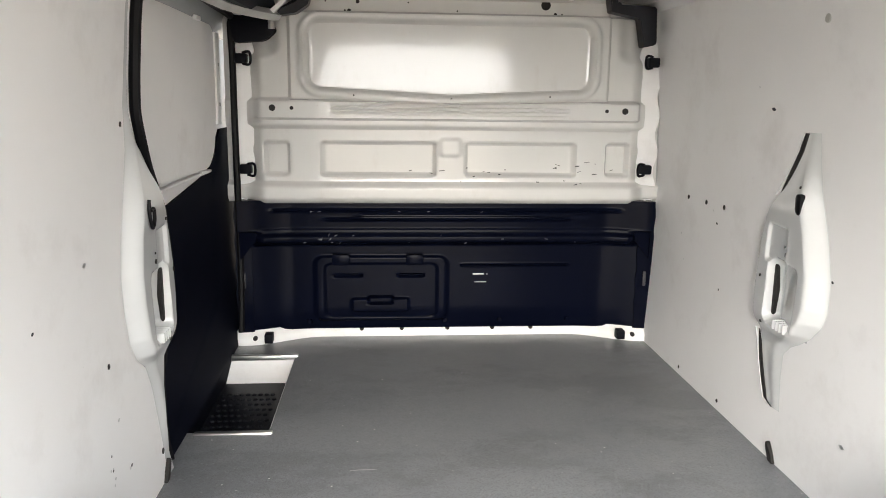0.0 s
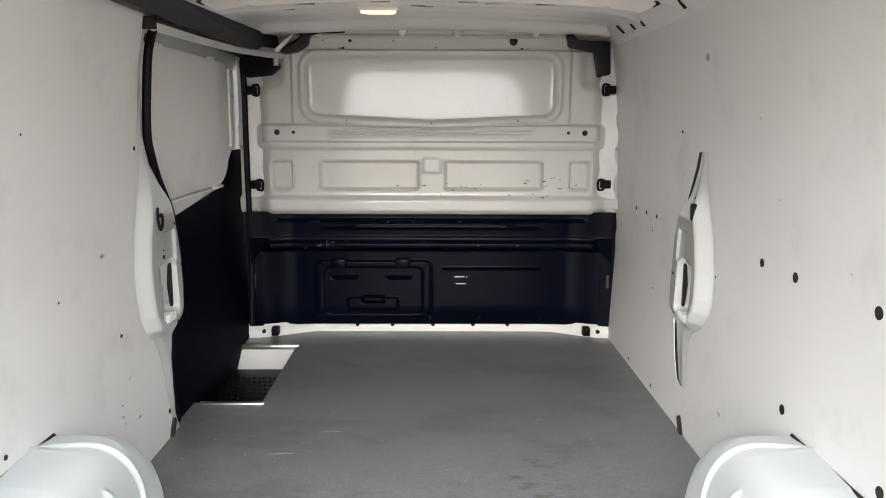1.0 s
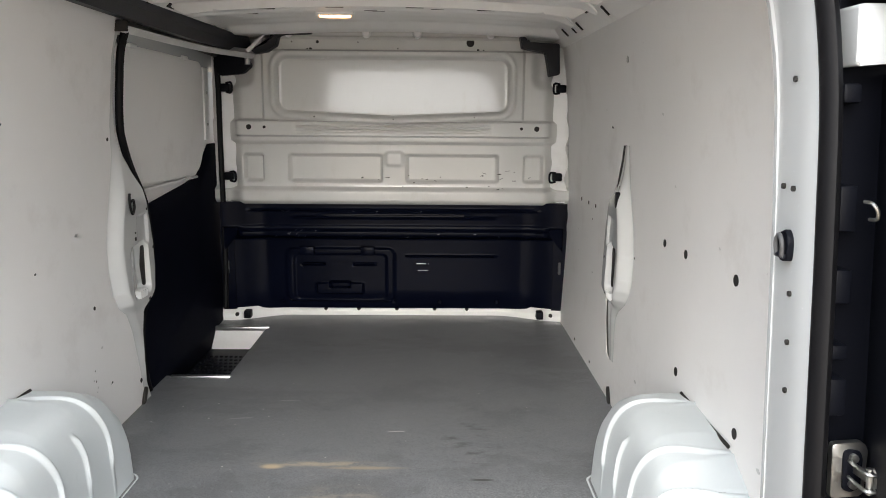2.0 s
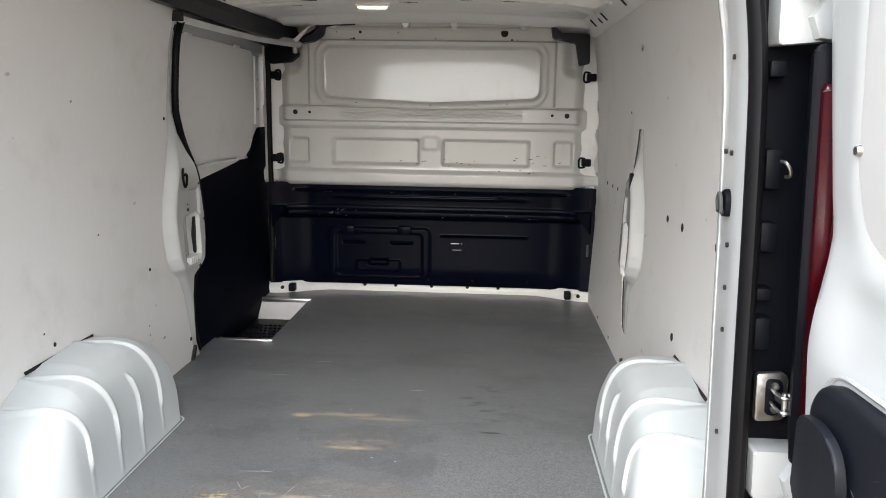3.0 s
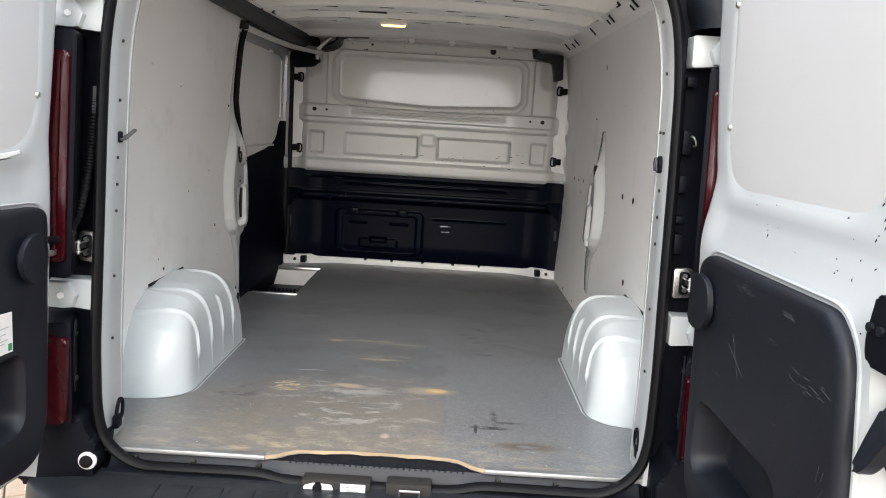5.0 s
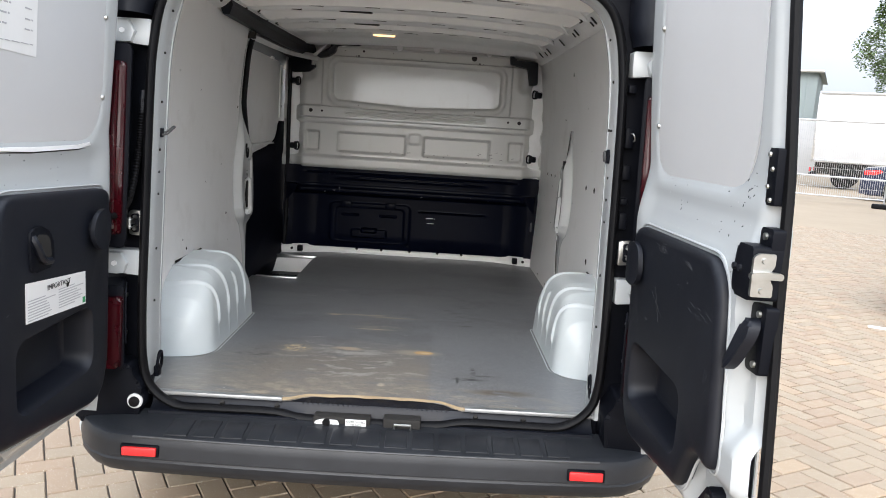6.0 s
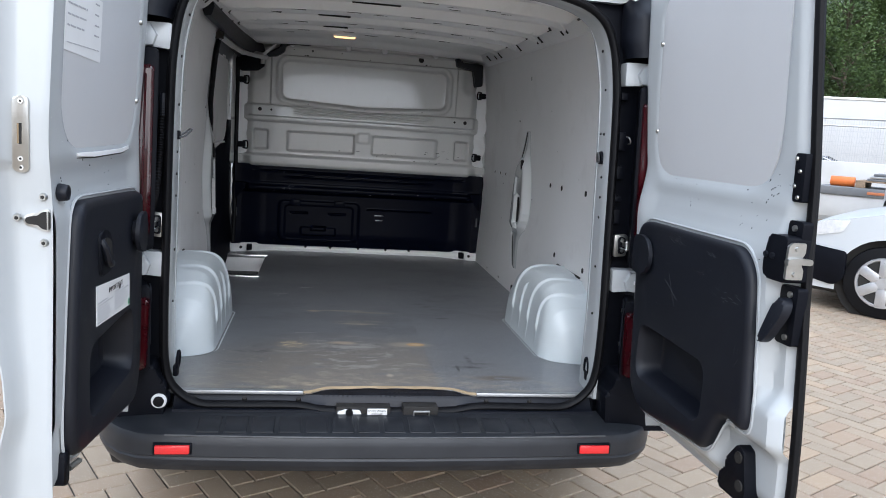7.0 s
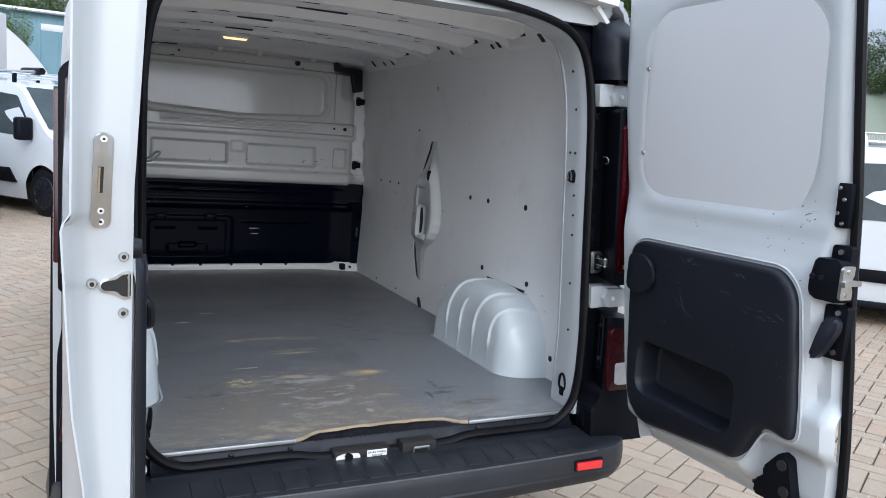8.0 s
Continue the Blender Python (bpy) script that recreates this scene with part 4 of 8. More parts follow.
for side in (1, -1):
    def edge_x(z):
        return lerp_table([(0.45, 0.69), (1.4, 0.694), (1.6, 0.688), (1.74, 0.665), (1.83, 0.61), (1.87, 0.54), (1.9, 0.3)], z) + (0.003 if side > 0 else 0.023)

    zs = span(0.44, 1.90, 40)
    # quarter panel behind, pillar shade put into its black, then side of the body
    part("quarter_panel", sheet(lambda z, k: (side * (edge_x(z) + (lerp_table([(0.4, 0.93), (1.2, 0.925), (1.7, 0.87), (1.95, 0.80)], z) - edge_x(z)) * k), 0.02 + 0.05 * k ** 3, z), zs, span(0, 1, 8), (0, 0.02, 0)), BLACK, van, "black plastic pillar behind the door, its shade put into the black")
    part("body_side", sheet(lambda y, z: (side * lerp_table([(0.3, 0.91), (0.7, 0.92), (1.2, 0.92), (1.7, 0.895), (1.95, 0.80), (1.99, 0.74)], z), y, z), span(0.06, 4.6, 30), span(0.45, 1.99, 22), (side * -0.02, 0, 0)), PAINT, van, "white painted side of the van")
    def flank(u, v, d, side=side):
        """The housing overhangs the pillar: its inner flank runs outwards towards the front."""
        return (u + side * 0.36 * (d + 0.11) * max(0.0, (0.85 - abs(u)) / 0.115), d, v)

    # upper lamp cluster, standing back to the closed doors' skin
    lamp = part("tail_lamp", slab(round_outline(mirrored([(0.735, 1.60), (0.86, 1.60), (0.905, 1.56), (0.905, 1.035), (0.735, 1.02)], side), 0.015), lambda u, v, d: flank(u, v, d), -0.125, 0.03, 0.008), BLACK, van, "black tail lamp housing with a red lens")
    for k in range(5):
        part("lens_rib", tube([(side * (0.762 + 0.028 * k), -0.142, 1.525), (side * (0.762 + 0.028 * k), -0.144, 1.09)], 0.003, 6), RED, lamp)
    part("side_lens", slab(round_outline([(-0.115, 1.10), (0.03, 1.17), (0.025, 1.50), (-0.115, 1.52)], 0.012), lambda u, v, d: (side * (0.909 + d), u, v), 0.006, -0.02, 0.004), RED, lamp, "red lens wrapped round the corner")
    part("lens", slab(round_outline(mirrored([(0.741, 1.55), (0.89, 1.55), (0.90, 1.07), (0.741, 1.06)], side), 0.014), lambda u, v, d: (u, d, v), -0.136, -0.115, 0.010), RED, lamp, "dark red lens")
    low = part("tail_lamp", slab(round_outline(mirrored([(0.735, 0.91), (0.885, 0.895), (0.905, 0.66), (0.735, 0.65)], side), 0.015), lambda u, v, d: flank(u, v, d), -0.095, 0.03, 0.006), BLACK, van, "black lower lamp housing with red and clear lenses")
    part("lens", slab(round_outline(mirrored([(0.742, 0.875), (0.885, 0.875), (0.902, 0.660), (0.748, 0.660)], side), 0.012), lambda u, v, d: (u, d, v), -0.114, -0.09, 0.008), RED, low, "dark red lens")
    part("clear_lens", slab(round_outline(mirrored([(0.770 if side > 0 else 0.800, 0.755), (0.893, 0.76), (0.896, 0.68), (0.775 if side > 0 else 0.805, 0.68)], side), 0.01), lambda u, v, d: (u, d, v), -0.118, -0.10, 0.006), CLEARLENS, low, "clear reversing lens")
    for z in (0.87, 0.755):
        part("bolt", rod((side * 0.750, -0.045, z), (side * 0.762, -0.045, z), 0.007, None, 10), STEEL, low)
    part("lamp_rim", tube(smooth_path([(side * (0.770 + 0.36 * u), u, v) for u, v in ((-0.03, 0.895), (-0.06, 0.895), (-0.062, 0.815), (-0.062, 0.73), (-0.03, 0.73), (-0.028, 0.815))], 3, True), 0.0025, 6, None, True), BLACK_SOFT, low)
    # hinges
    for z0, z1 in ((1.605, 1.682), (0.925, 1.0)):
        hinge = part("hinge", slab(round_outline([(0.716, z0), (0.83, z0 + 0.01), (0.83, z1), (0.716, z1)], 0.006), lambda u, v, d: (side * u, d, v), -0.03, 0.02, 0.004), PAINT, van, "white painted door hinge")
        part("hinge_arm", slab([(0.765, z0 + 0.008), (0.785, z0 + 0.005), (0.85, z0 + 0.008), (0.85, z1 - 0.006), (0.775, z1 - 0.006), (0.755, (z0 + z1) / 2)], lambda u, v, d: (side * u, d, v), -0.05, -0.025, 0.005), PAINT, hinge)
        part("bolt", rod((side * 0.79, -0.056, (z0 + z1) / 2), (side * 0.79, -0.048, (z0 + z1) / 2), 0.008, None, 6), PAINT_IN, hinge)
    # check strap bracket: a dished zinc plate, two bolts, a wire clevis and the strap to the door
    br = part("check_bracket", slab(round_outline([(0.718, 1.042), (0.762, 1.046), (0.766, 1.112), (0.758, 1.119), (0.718, 1.116)], 0.006), lambda u, v, d: (side * u, d, v), -0.018, -0.008, 0.002), STEEL, van, "zinc check strap bracket with a black insert")
    part("insert", slab(round_outline([(0.732, 1.052), (0.756, 1.054), (0.758, 1.108), (0.732, 1.110)], 0.010), lambda u, v, d: (side * u, d, v), -0.021, -0.014, 0.002), BLACK, br)
    for z in (1.064, 1.100):
        part("bolt", rod((side * 0.744, -0.028, z), (side * 0.744, -0.019, z), 0.0055, None, 8), STEEL, br)
    part("strap", box((-0.002, -0.20, -0.007), (0.002, 0.0, 0.007), 0.001, m=pose(side * 0.747, -0.02, 1.085, 0, 0, side * 7)), STEEL, br, "steel check strap")
    for z in (1.074, 1.096):
        part("clevis", tube(smooth_path([(side * 0.739, -0.022, z), (side * 0.738, -0.048, z), (side * 0.741, -0.064, z), (side * 0.753, -0.064, z), (side * 0.756, -0.048, z)], 4), 0.0026, 6), STEEL, br)
    part("clevis_pin", rod((side * 0.746, -0.058, 1.068), (side * 0.746, -0.058, 1.102), 0.004, None, 8), STEEL, br)
    # rubber cap above the top hinge
    def cap(a, b, side=side):
        z = 1.695 + 0.21 * b
        w = 0.078 * (1 - max(0, (b - 0.75) / 0.25) ** 3) ** 0.5 if b > 0.75 else 0.078
        w *= 0.8 + 0.2 * sst(0, 0.3, b)
        d = 0.10 * (1 - 0.55 * sst(0.6, 1.0, b))
        return (side * (0.782 + w * math.cos(a)), 0.01 - d * abs(math.sin(a)) ** 0.7, z)
    part("hinge_cap", sheet(cap, span(0, math.pi, 20), span(0, 1, 16)), BLACK_SOFT, van, "black rubber hinge cover")
    # filler below the lower lamp, on the bumper's end
    part("corner_trim", slab(round_outline([(0.71, 0.47), (0.945 if side > 0 else 0.90, 0.47), (0.95 if side > 0 else 0.90, 0.665), (0.735, 0.66), (0.725, 0.62), (0.70, 0.60)], 0.015), lambda u, v, d: (side * u, d, v), -0.10 if side > 0 else -0.06, 0.05, 0.016), BLACK, van, "black plastic corner trim")



def rake(z):
    """The rear of the body leans forward with height."""
    return 0.09 * max(0.0, z - 0.83)


def leaned(names, dx=0.0):
    """Lean those parts of the van, and what sits on them, with the rear of the body."""
    for ob in van.children_recursive:
        if ob.name.split(".")[0] in names:
            for v in ob.data.vertices:
                v.co.y += rake(v.co.z)
                v.co.x += dx


# clips, a module and a wire striker on the right pillar
for z0, z1, deep in ((1.56, 1.585, 0.010), (1.395, 1.455, 0.014), (1.30, 1.345, 0.010), (1.225, 1.245, 0.008), (1.15, 1.20, 0.010)):
    part("pillar_clip", box((0.714, -deep, z0), (0.738, 0.03, z1), 0.004), BLACK, van, "black plastic clip on the door pillar")
part("striker", tube(smooth_path([(0.718, -0.008, 1.440), (0.719, -0.024, 1.439), (0.724, -0.028, 1.430), (0.727, -0.022, 1.420), (0.726, -0.008, 1.418)], 5), 0.0024, 8), STEEL, van, "small steel wire striker")

# rubber stop ring at the foot of the left pillar
stop = part("rubber_stop", rod((-0.720, -0.066, 0.545), (-0.720, -0.054, 0.545), 0.0235, None, 24, None, 0.004), PAPER, van, "round white and black door stop")
part("core", rod((-0.720, -0.074, 0.545), (-0.720, -0.06, 0.545), 0.016, None, 20, None, 0.003), RUBBER, stop)
part("mount", rod((-0.720, -0.056, 0.545), (-0.720, -0.02, 0.545), 0.027, None, 20, 0.03, 0.003), BLACK, stop)
part("socket", box((0.70, -0.06, 0.52), (0.76, -0.02, 0.585), 0.006), BLACK, van)

# corrugated cable sleeve on the left pillar
def sleeve():
    path = smooth_path([(-0.738, -0.012, 1.45), (-0.739, -0.017, 1.36), (-0.740, -0.030, 1.27), (-0.742, -0.070, 1.165), (-0.752, -0.115, 1.122), (-0.768, -0.155, 1.115), (-0.785, -0.185, 1.14)], 24)
    return tube(path, 0.011, 10, None, False, None, [0.0108 if k % 2 else 0.0082 for k in range(len(path))])


part("cable_sleeve", sleeve(), RUBBER, van, "black corrugated rubber cable sleeve")
part("sleeve_end", tube([(-0.738, -0.012, 1.475), (-0.738, -0.014, 1.41)], 0.0095, 8), BLACK_SOFT, van)

leaned(("door_frame_lip", "frame_return", "door_seal", "seal_lip"), -0.010)
leaned(("quarter_panel", "tail_lamp", "lens", "lens_rib", "side_lens", "clear_lens", "lamp_rim", "hinge", "hinge_arm", "bolt", "check_bracket", "insert", "strap", "clevis", "clevis_pin", "hinge_cap", "cable_sleeve", "sleeve_end", "pillar_clip"))

# sill plate between floor and seal
def sill_z(y):
    return lerp_table([(-0.03, 0.512), (-0.006, 0.528), (0.0, 0.546), (0.06, 0.552)], y)


sill = part("sill_plate", sheet(lambda x, k: (x, -0.045 + 0.115 * k, sill_z(-0.045 + 0.115 * k) - (0.022 * (1 - sst(0.19, 0.25, abs(x))) if k < 0.3 else 0)), span(-0.685, 0.685, 80), span(0, 1, 14), (0, 0, -0.02)), BLACK_SOFT, van, "black plastic sill plate with a dimpled grip")
bm = bmesh.new()
for i in range(30):
    for j in range(3):
        x, y = -0.22 + 0.0155 * i + 0.007 * (j % 2), 0.0 + 0.014 * j
        if rear_edge(x) > y + 0.012:
            rod((x, y, sill_z(y) - 0.001), (x, y, sill_z(y) + 0.0015), 0.0032, bm, 6, 0.002)
tagged(part("grip_texture", bm, BLACK_SOFT, sill), kind="stuff")
for x in (-0.62, -0.47, -0.30, 0.32, 0.47, 0.63):
    part("sill_bolt", rod((x, -0.004, 0.53), (x, -0.012, 0.54), 0.009, None, 8, 0.006), DARK, sill)
catch = part("sill_recess", box((-0.18, -0.052, 0.497), (-0.005, -0.008, 0.526), 0.004), DARK, van, "dark recess with the wheel release screw")
part("white_patch", slab(round_outline([(-0.176, 0.501), (-0.098, 0.501), (-0.104, 0.517), (-0.150, 0.520), (-0.174, 0.512)], 0.005), lambda u, v, d: (u, d, v), -0.0565, -0.05, 0.002), PAPER, catch)
part("release_screw", rod((-0.138, -0.066, 0.512), (-0.138, -0.05, 0.512), 0.012, None, 14, 0.010), RUBBER, catch)
latch = part("door_latch_pocket", box((0.035, -0.058, 0.495), (0.15, -0.01, 0.532), 0.005), DARK, van, "black latch pocket with steel striker")
part("striker", tube([(0.07, -0.062, 0.50), (0.07, -0.066, 0.518), (0.12, -0.066, 0.518), (0.12, -0.062, 0.50)], 0.004, 8), STEEL, latch)
tag = part("release_sticker", box((-0.080, -0.0595, 0.500), (-0.017, -0.0565, 0.524), 0.0005), PAPER, van, "white sticker printed SPARE WHEEL RELEASE")


def words(text, size, m, material, parent, name="writing"):
    cu = bpy.data.curves.new(name, "FONT")
    cu.body, cu.size, cu.align_x, cu.align_y = text, size, "CENTER", "CENTER"
    cu.extrude = 0.0003
    cu.materials.append(material)
    tmp = bpy.data.objects.new(name, cu)
    me = bpy.data.meshes.new_from_object(tmp)
    bpy.data.objects.remove(tmp)
    me.transform(m)
    ob = new(name, me)
    ob.parent = parent
    if parent.type == "EMPTY":
        ob.matrix_parent_inverse = Matrix.Translation(parent.location).inverted()
    return ob


words("SPARE WHEEL", 0.0092, pose(-0.0485, -0.0602, 0.517, 90, 0, 0), INK, tag)
words("RELEASE", 0.0092, pose(-0.0485, -0.0602, 0.507, 90, 0, 0), INK, tag)


# bumper: a section carried round the rear corners
def bumper():
    # plan line of the face
    plan = []
    for k in range(61):
        s = -1 + 2 * k / 60
        a = s * 1.32
        if abs(s) < 0.80:
            plan.append((s / 0.80 * 0.70, -0.205 + 0.02 * (s / 0.8) ** 2, 0, -1))
        else:
            q = (abs(s) - 0.80) / 0.20
            ang = q * math.pi / 2
            sx = 1 if s > 0 else -1
            x = 0.70 + 0.238 * math.sin(ang)
            y = -0.185 + 0.36 * (1 - math.cos(ang))
            nx, ny = math.sin(ang), -math.cos(ang)
            plan.append((sx * x, y, sx * nx, ny))
    sec = [(-0.17, 0.506), (-0.10, 0.500), (-0.04, 0.493), (-0.020, 0.490), (-0.008, 0.485), (-0.002, 0.474), (0.0, 0.455), (0.003, 0.43), (0.0035, 0.424), (-0.002, 0.4205), (-0.0015, 0.416), (0.0015, 0.412), (0.0, 0.400), (-0.005, 0.388), (-0.018, 0.372), (-0.10, 0.362), (-0.17, 0.37)]
    bm = bmesh.new()
    rows = []
    for x, y, nx, ny in plan:
        row = []
        for o, z in sec:
            px, py = x + nx * o, y + ny * o
            row.append(bm.verts.new((px, py, z)))
        rows.append(row)
    m = len(sec)
    for a, b in zip(rows, rows[1:]):
        for i in range(m):
            bm.faces.new((a[i], b[i], b[(i + 1) % m], a[(i + 1) % m]))
    bm.faces.new(rows[0])
    bm.faces.new(rows[-1][::-1])
    return bm


bumper_ob = part("rear_bumper", bumper(), BUMPER, van, "black textured plastic rear bumper with a ribbed step")
for i in range(15):
    x = -0.56 + 0.08 * i
    part("step_rib", box((x - 0.033, -0.175, 0.478), (x + 0.033, -0.075, 0.486), 0.003, m=pose(0, 0, -0.0022) @ Matrix.Translation((0, -0.125, 0.49)) @ pose(0, 0, 0, 6) @ Matrix.Translation((0, 0.125, -0.474))), BUMPER, bumper_ob)
part("worn_edge", tube([(x, -0.205 + 0.02 * (x / 0.7) ** 2 + 0.007, 0.4845) for x in span(-0.68, 0.68, 40)], 0.0032, 6), SCUFFED, bumper_ob, "pale worn edge of the step")
for side in (1, -1):
    rx = 0.64 if side > 0 else -0.655
    rf = part("reflector_frame", box((rx - 0.056, -0.196, 0.429), (rx + 0.056, -0.17, 0.465), 0.004), BLACK, bumper_ob)
    part("reflector", box((rx - 0.049, -0.203, 0.434), (rx + 0.049, -0.185, 0.460), 0.003), REFLECTOR, rf, "bright red reflector")
# underside and hidden body, so that light does not leak in
part("under_body", box((-0.90, 0.05, 0.28), (0.90, 4.6, 0.40), 0.03), DARK, van)
part("roof_skin", sheet(lambda x, y: (x, y, 2.01 - 0.05 * (abs(x) / 0.8) ** 3), span(-0.80, 0.80, 16), span(0.075, 4.3, 10), (0, 0, -0.015)), PAINT, van, "white painted roof")
for sx in (1, -1):
    for yy in (0.72, 3.9):
        w = part("wheel", rod((sx * 0.70, yy, 0.36), (sx * 0.92, yy, 0.36), 0.32, None, 32, None, 0.03), RUBBER, van, "black tyre on a steel wheel")
        part("rim", rod((sx * 0.91, yy, 0.36), (sx * 0.925, yy, 0.36), 0.21, None, 24, 0.17), STEEL, w)


# ---- rear doors ----
def inset(outline, d):
    n = len(outline)
    area2 = sum(outline[k - 1][0] * outline[k][1] - outline[k][0] * outline[k - 1][1] for k in range(n))
    sg = 1 if area2 > 0 else -1
    out = []
    for k in range(n):
        t = (Vector(outline[(k + 1) % n]) - Vector(outline[k - 1])).normalized()
        out.append((outline[k][0] - sg * t.y * d, outline[k][1] + sg * t.x * d))
    return out


def trim_mesh(outline, pocket, place):
    """A moulded panel with a rounded rim and a sunken pocket."""
    bm = bmesh.new()
    u0, u1, v0, v1 = pocket
    hole = round_outline([(u0, v0 + 0.01), (u1, v0), (u1, v1 - 0.01), (u0, v1)], 0.045, 6)

    def loops(steps):
        rings = [[bm.verts.new(place(u, v, w)) for u, v in line] for line, w in steps]
        for a, b in zip(rings, rings[1:]):
            n = len(a)
            for i in range(n):
                bm.faces.new((a[i], a[(i + 1) % n], b[(i + 1) % n], b[i]))
        return rings

    outer = loops([(outline, 0.012), (outline, -0.008), (inset(outline, 0.003), -0.015), (inset(outline, 0.009), -0.020), (inset(outline, 0.018), -0.022)])
    inner = loops([(inset(hole, -0.016), -0.022), (inset(hole, -0.006), -0.0205), (hole, -0.012), (inset(hole, 0.004), 0.0), (inset(hole, 0.012), 0.050), (inset(hole, 0.021), 0.057)])
    bm.faces.new(inner[-1])
    edges = []
    for ring in (outer[-1], inner[0]):
        for i in range(len(ring)):
            edges.append(bm.edges.get((ring[i], ring[(i + 1) % len(ring)])))
    bmesh.ops.triangle_fill(bm, use_beauty=True, edges=edges)
    return bm


RIGHT_SWELL, LEFT_SWELL = 0.034, 0.006
RIGHT_EDGE = [(0.5, 0.952), (0.7, 0.949), (0.8, 0.942), (1.0, 0.920), (1.1, 0.906), (1.3, 0.889), (1.4, 0.881), (1.7, 0.851), (1.8, 0.842), (1.99, 0.824)]
LEFT_EDGE = [(0.5, 0.800), (0.7, 0.805), (0.9, 0.795), (1.1, 0.785), (1.22, 0.785), (1.3, 0.798), (1.4, 0.806), (1.99, 0.800)]


def skin_x(z):
    """The outer skin at the left door's free edge: stepped at the lock, pinched above the foot."""
    return lerp_table([(0.5, 0.872), (0.62, 0.876), (0.72, 0.866), (0.80, 0.848), (0.88, 0.852), (1.0, 0.868), (1.1, 0.874), (1.295, 0.884), (1.305, 0.871), (1.99, 0.868)], z)


def leaning(z):
    """How far the doors lean in towards their tops."""
    return -0.05 * max(0.0, z - 1.35)


def door(side):
    X0 = 0.755 if side > 0 else 0.770
    label = "open white rear door with a boarded window and black trim"
    edge = RIGHT_EDGE if side > 0 else LEFT_EDGE
    near = [(0.5, 0.29), (0.56, 0.275), (0.62, 0.25), (0.8, 0.20), (1.2, 0.135), (1.4, 0.09), (1.63, 0.06), (1.99, 0.05)]
    if side < 0:
        near = [(0.5, 0.20), (0.56, 0.19), (0.62, 0.17), (0.8, 0.142), (1.2, 0.112), (1.63, 0.085), (1.99, 0.07)]

    def raw(u, v, w):
        return (side * (X0 + w + leaning(v)), -u, v)

    def place(u, v, w):
        lean = (0.018 if side > 0 else 0.012) * (u - 0.10) / 0.67
        return (side * (X0 + w + lean + leaning(v)), -u, v)

    def depth(u, z):
        """Relief of the inner pressing, positive away from the load bay."""
        e, n = lerp_table(edge, z), lerp_table(near, z)
        far = 0.80 if side > 0 else 0.745
        d = rbox(u, z, 0.15, far, 1.315, 1.905, 0.13)
        w = 0.009 * (1 - sst(-0.03, 0.0, d))
        # soft slope below the window towards the trim
        w += 0.010 * sst(1.18, 1.24, z) * (1 - sst(1.27, 1.32, z)) * sst(n + 0.03, n + 0.12, u)
        # the lower half stands proud, falling back towards both edges
        swell = RIGHT_SWELL if side > 0 else LEFT_SWELL
        w -= swell * (1 - sst(1.19, 1.38, z)) * sst(n - 0.03, n + 0.01, u) * (1 - sst(0.845, 0.875, u) * sst(0.84, 0.90, z)) * sst(0.60, 0.66, z) * (1 - sst(0.70, 0.735, u) * (1 - sst(0.735, 0.775, z)))
        # rounded hinge edge and free edge
        w += 0.008 * (1 - sst(0.0, 0.02, u - n)) ** 2
        w += (0.025 if side > 0 else 0.0) * (1 - sst(0.0, 0.03, e - u)) ** 2
        # bottom turns outwards
        w += 0.05 * (1 - sst(0.57, 0.66, z)) ** 2
        return w

    bottom, top = 0.56, 1.985
    us, zs = span(0, 1, 64), span(bottom, top, 110)
    bm = sheet(lambda a, z: place(lerp_table(near, z) + (lerp_table(edge, z) - lerp_table(near, z)) * a, z, depth(lerp_table(near, z) + (lerp_table(edge, z) - lerp_table(near, z)) * a, z)), us, zs)
    pocket = (0.295, 0.665, 0.725, 0.89) if side > 0 else (0.285, 0.64, 0.715, 0.893)
    hole = [f for f in bm.faces if pocket[0] - 0.01 < -f.calc_center_median().y < pocket[1] + 0.01 and pocket[2] - 0.01 < f.calc_center_median().z < pocket[3] + 0.01]
    bmesh.ops.delete(bm, geom=hole, context="FACES")
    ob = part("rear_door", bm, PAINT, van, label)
    # outer skin, free edge face and hinge edge face
    thick = 0.105
    def skin(a, z):
        n = lerp_table(near, z)
        if side > 0:
            u, w = n + (lerp_table(edge, z) - 0.03 - n) * a, thick + 0.01 * math.sin(a * math.pi) - 0.07 * sst(0.75, 1.0, a)
            return raw(u, z, w)
        u = n + (0.857 - n) * a
        x = raw(u, z, thick + 0.01 * math.sin(a * math.pi))[0]
        return (x + (-skin_x(z) - x) * sst(0.6, 1.0, a), -u, z)

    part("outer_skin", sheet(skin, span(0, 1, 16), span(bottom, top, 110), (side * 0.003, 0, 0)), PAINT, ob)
    if side > 0:
        face = lambda k, z: place(lerp_table(edge, z) - 0.03 * k, z, 0.022 + 0.02 * k)
    else:
        def face(k, z):
            e = lerp_table(edge, z)
            inner, outer = place(e, z, 0), skin_x(z)
            q = lerp_table([(0, 0), (0.06, 0.06), (0.85, 0.89), (1, 1)], k)
            return (inner[0] + (-outer - inner[0]) * q, -(e + (0.857 - e) * lerp_table([(0, 0), (0.06, 0.06), (0.62, 0.10), (0.75, 0.30), (0.92, 0.85), (1, 1)], k)), z)
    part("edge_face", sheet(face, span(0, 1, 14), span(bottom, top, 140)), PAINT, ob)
    part("hinge_face", sheet(lambda k, z: place(lerp_table(near, z), z, 0.008 + (thick - 0.008) * k), span(0, 1, 3), span(bottom, top, 20)), PAINT, ob)
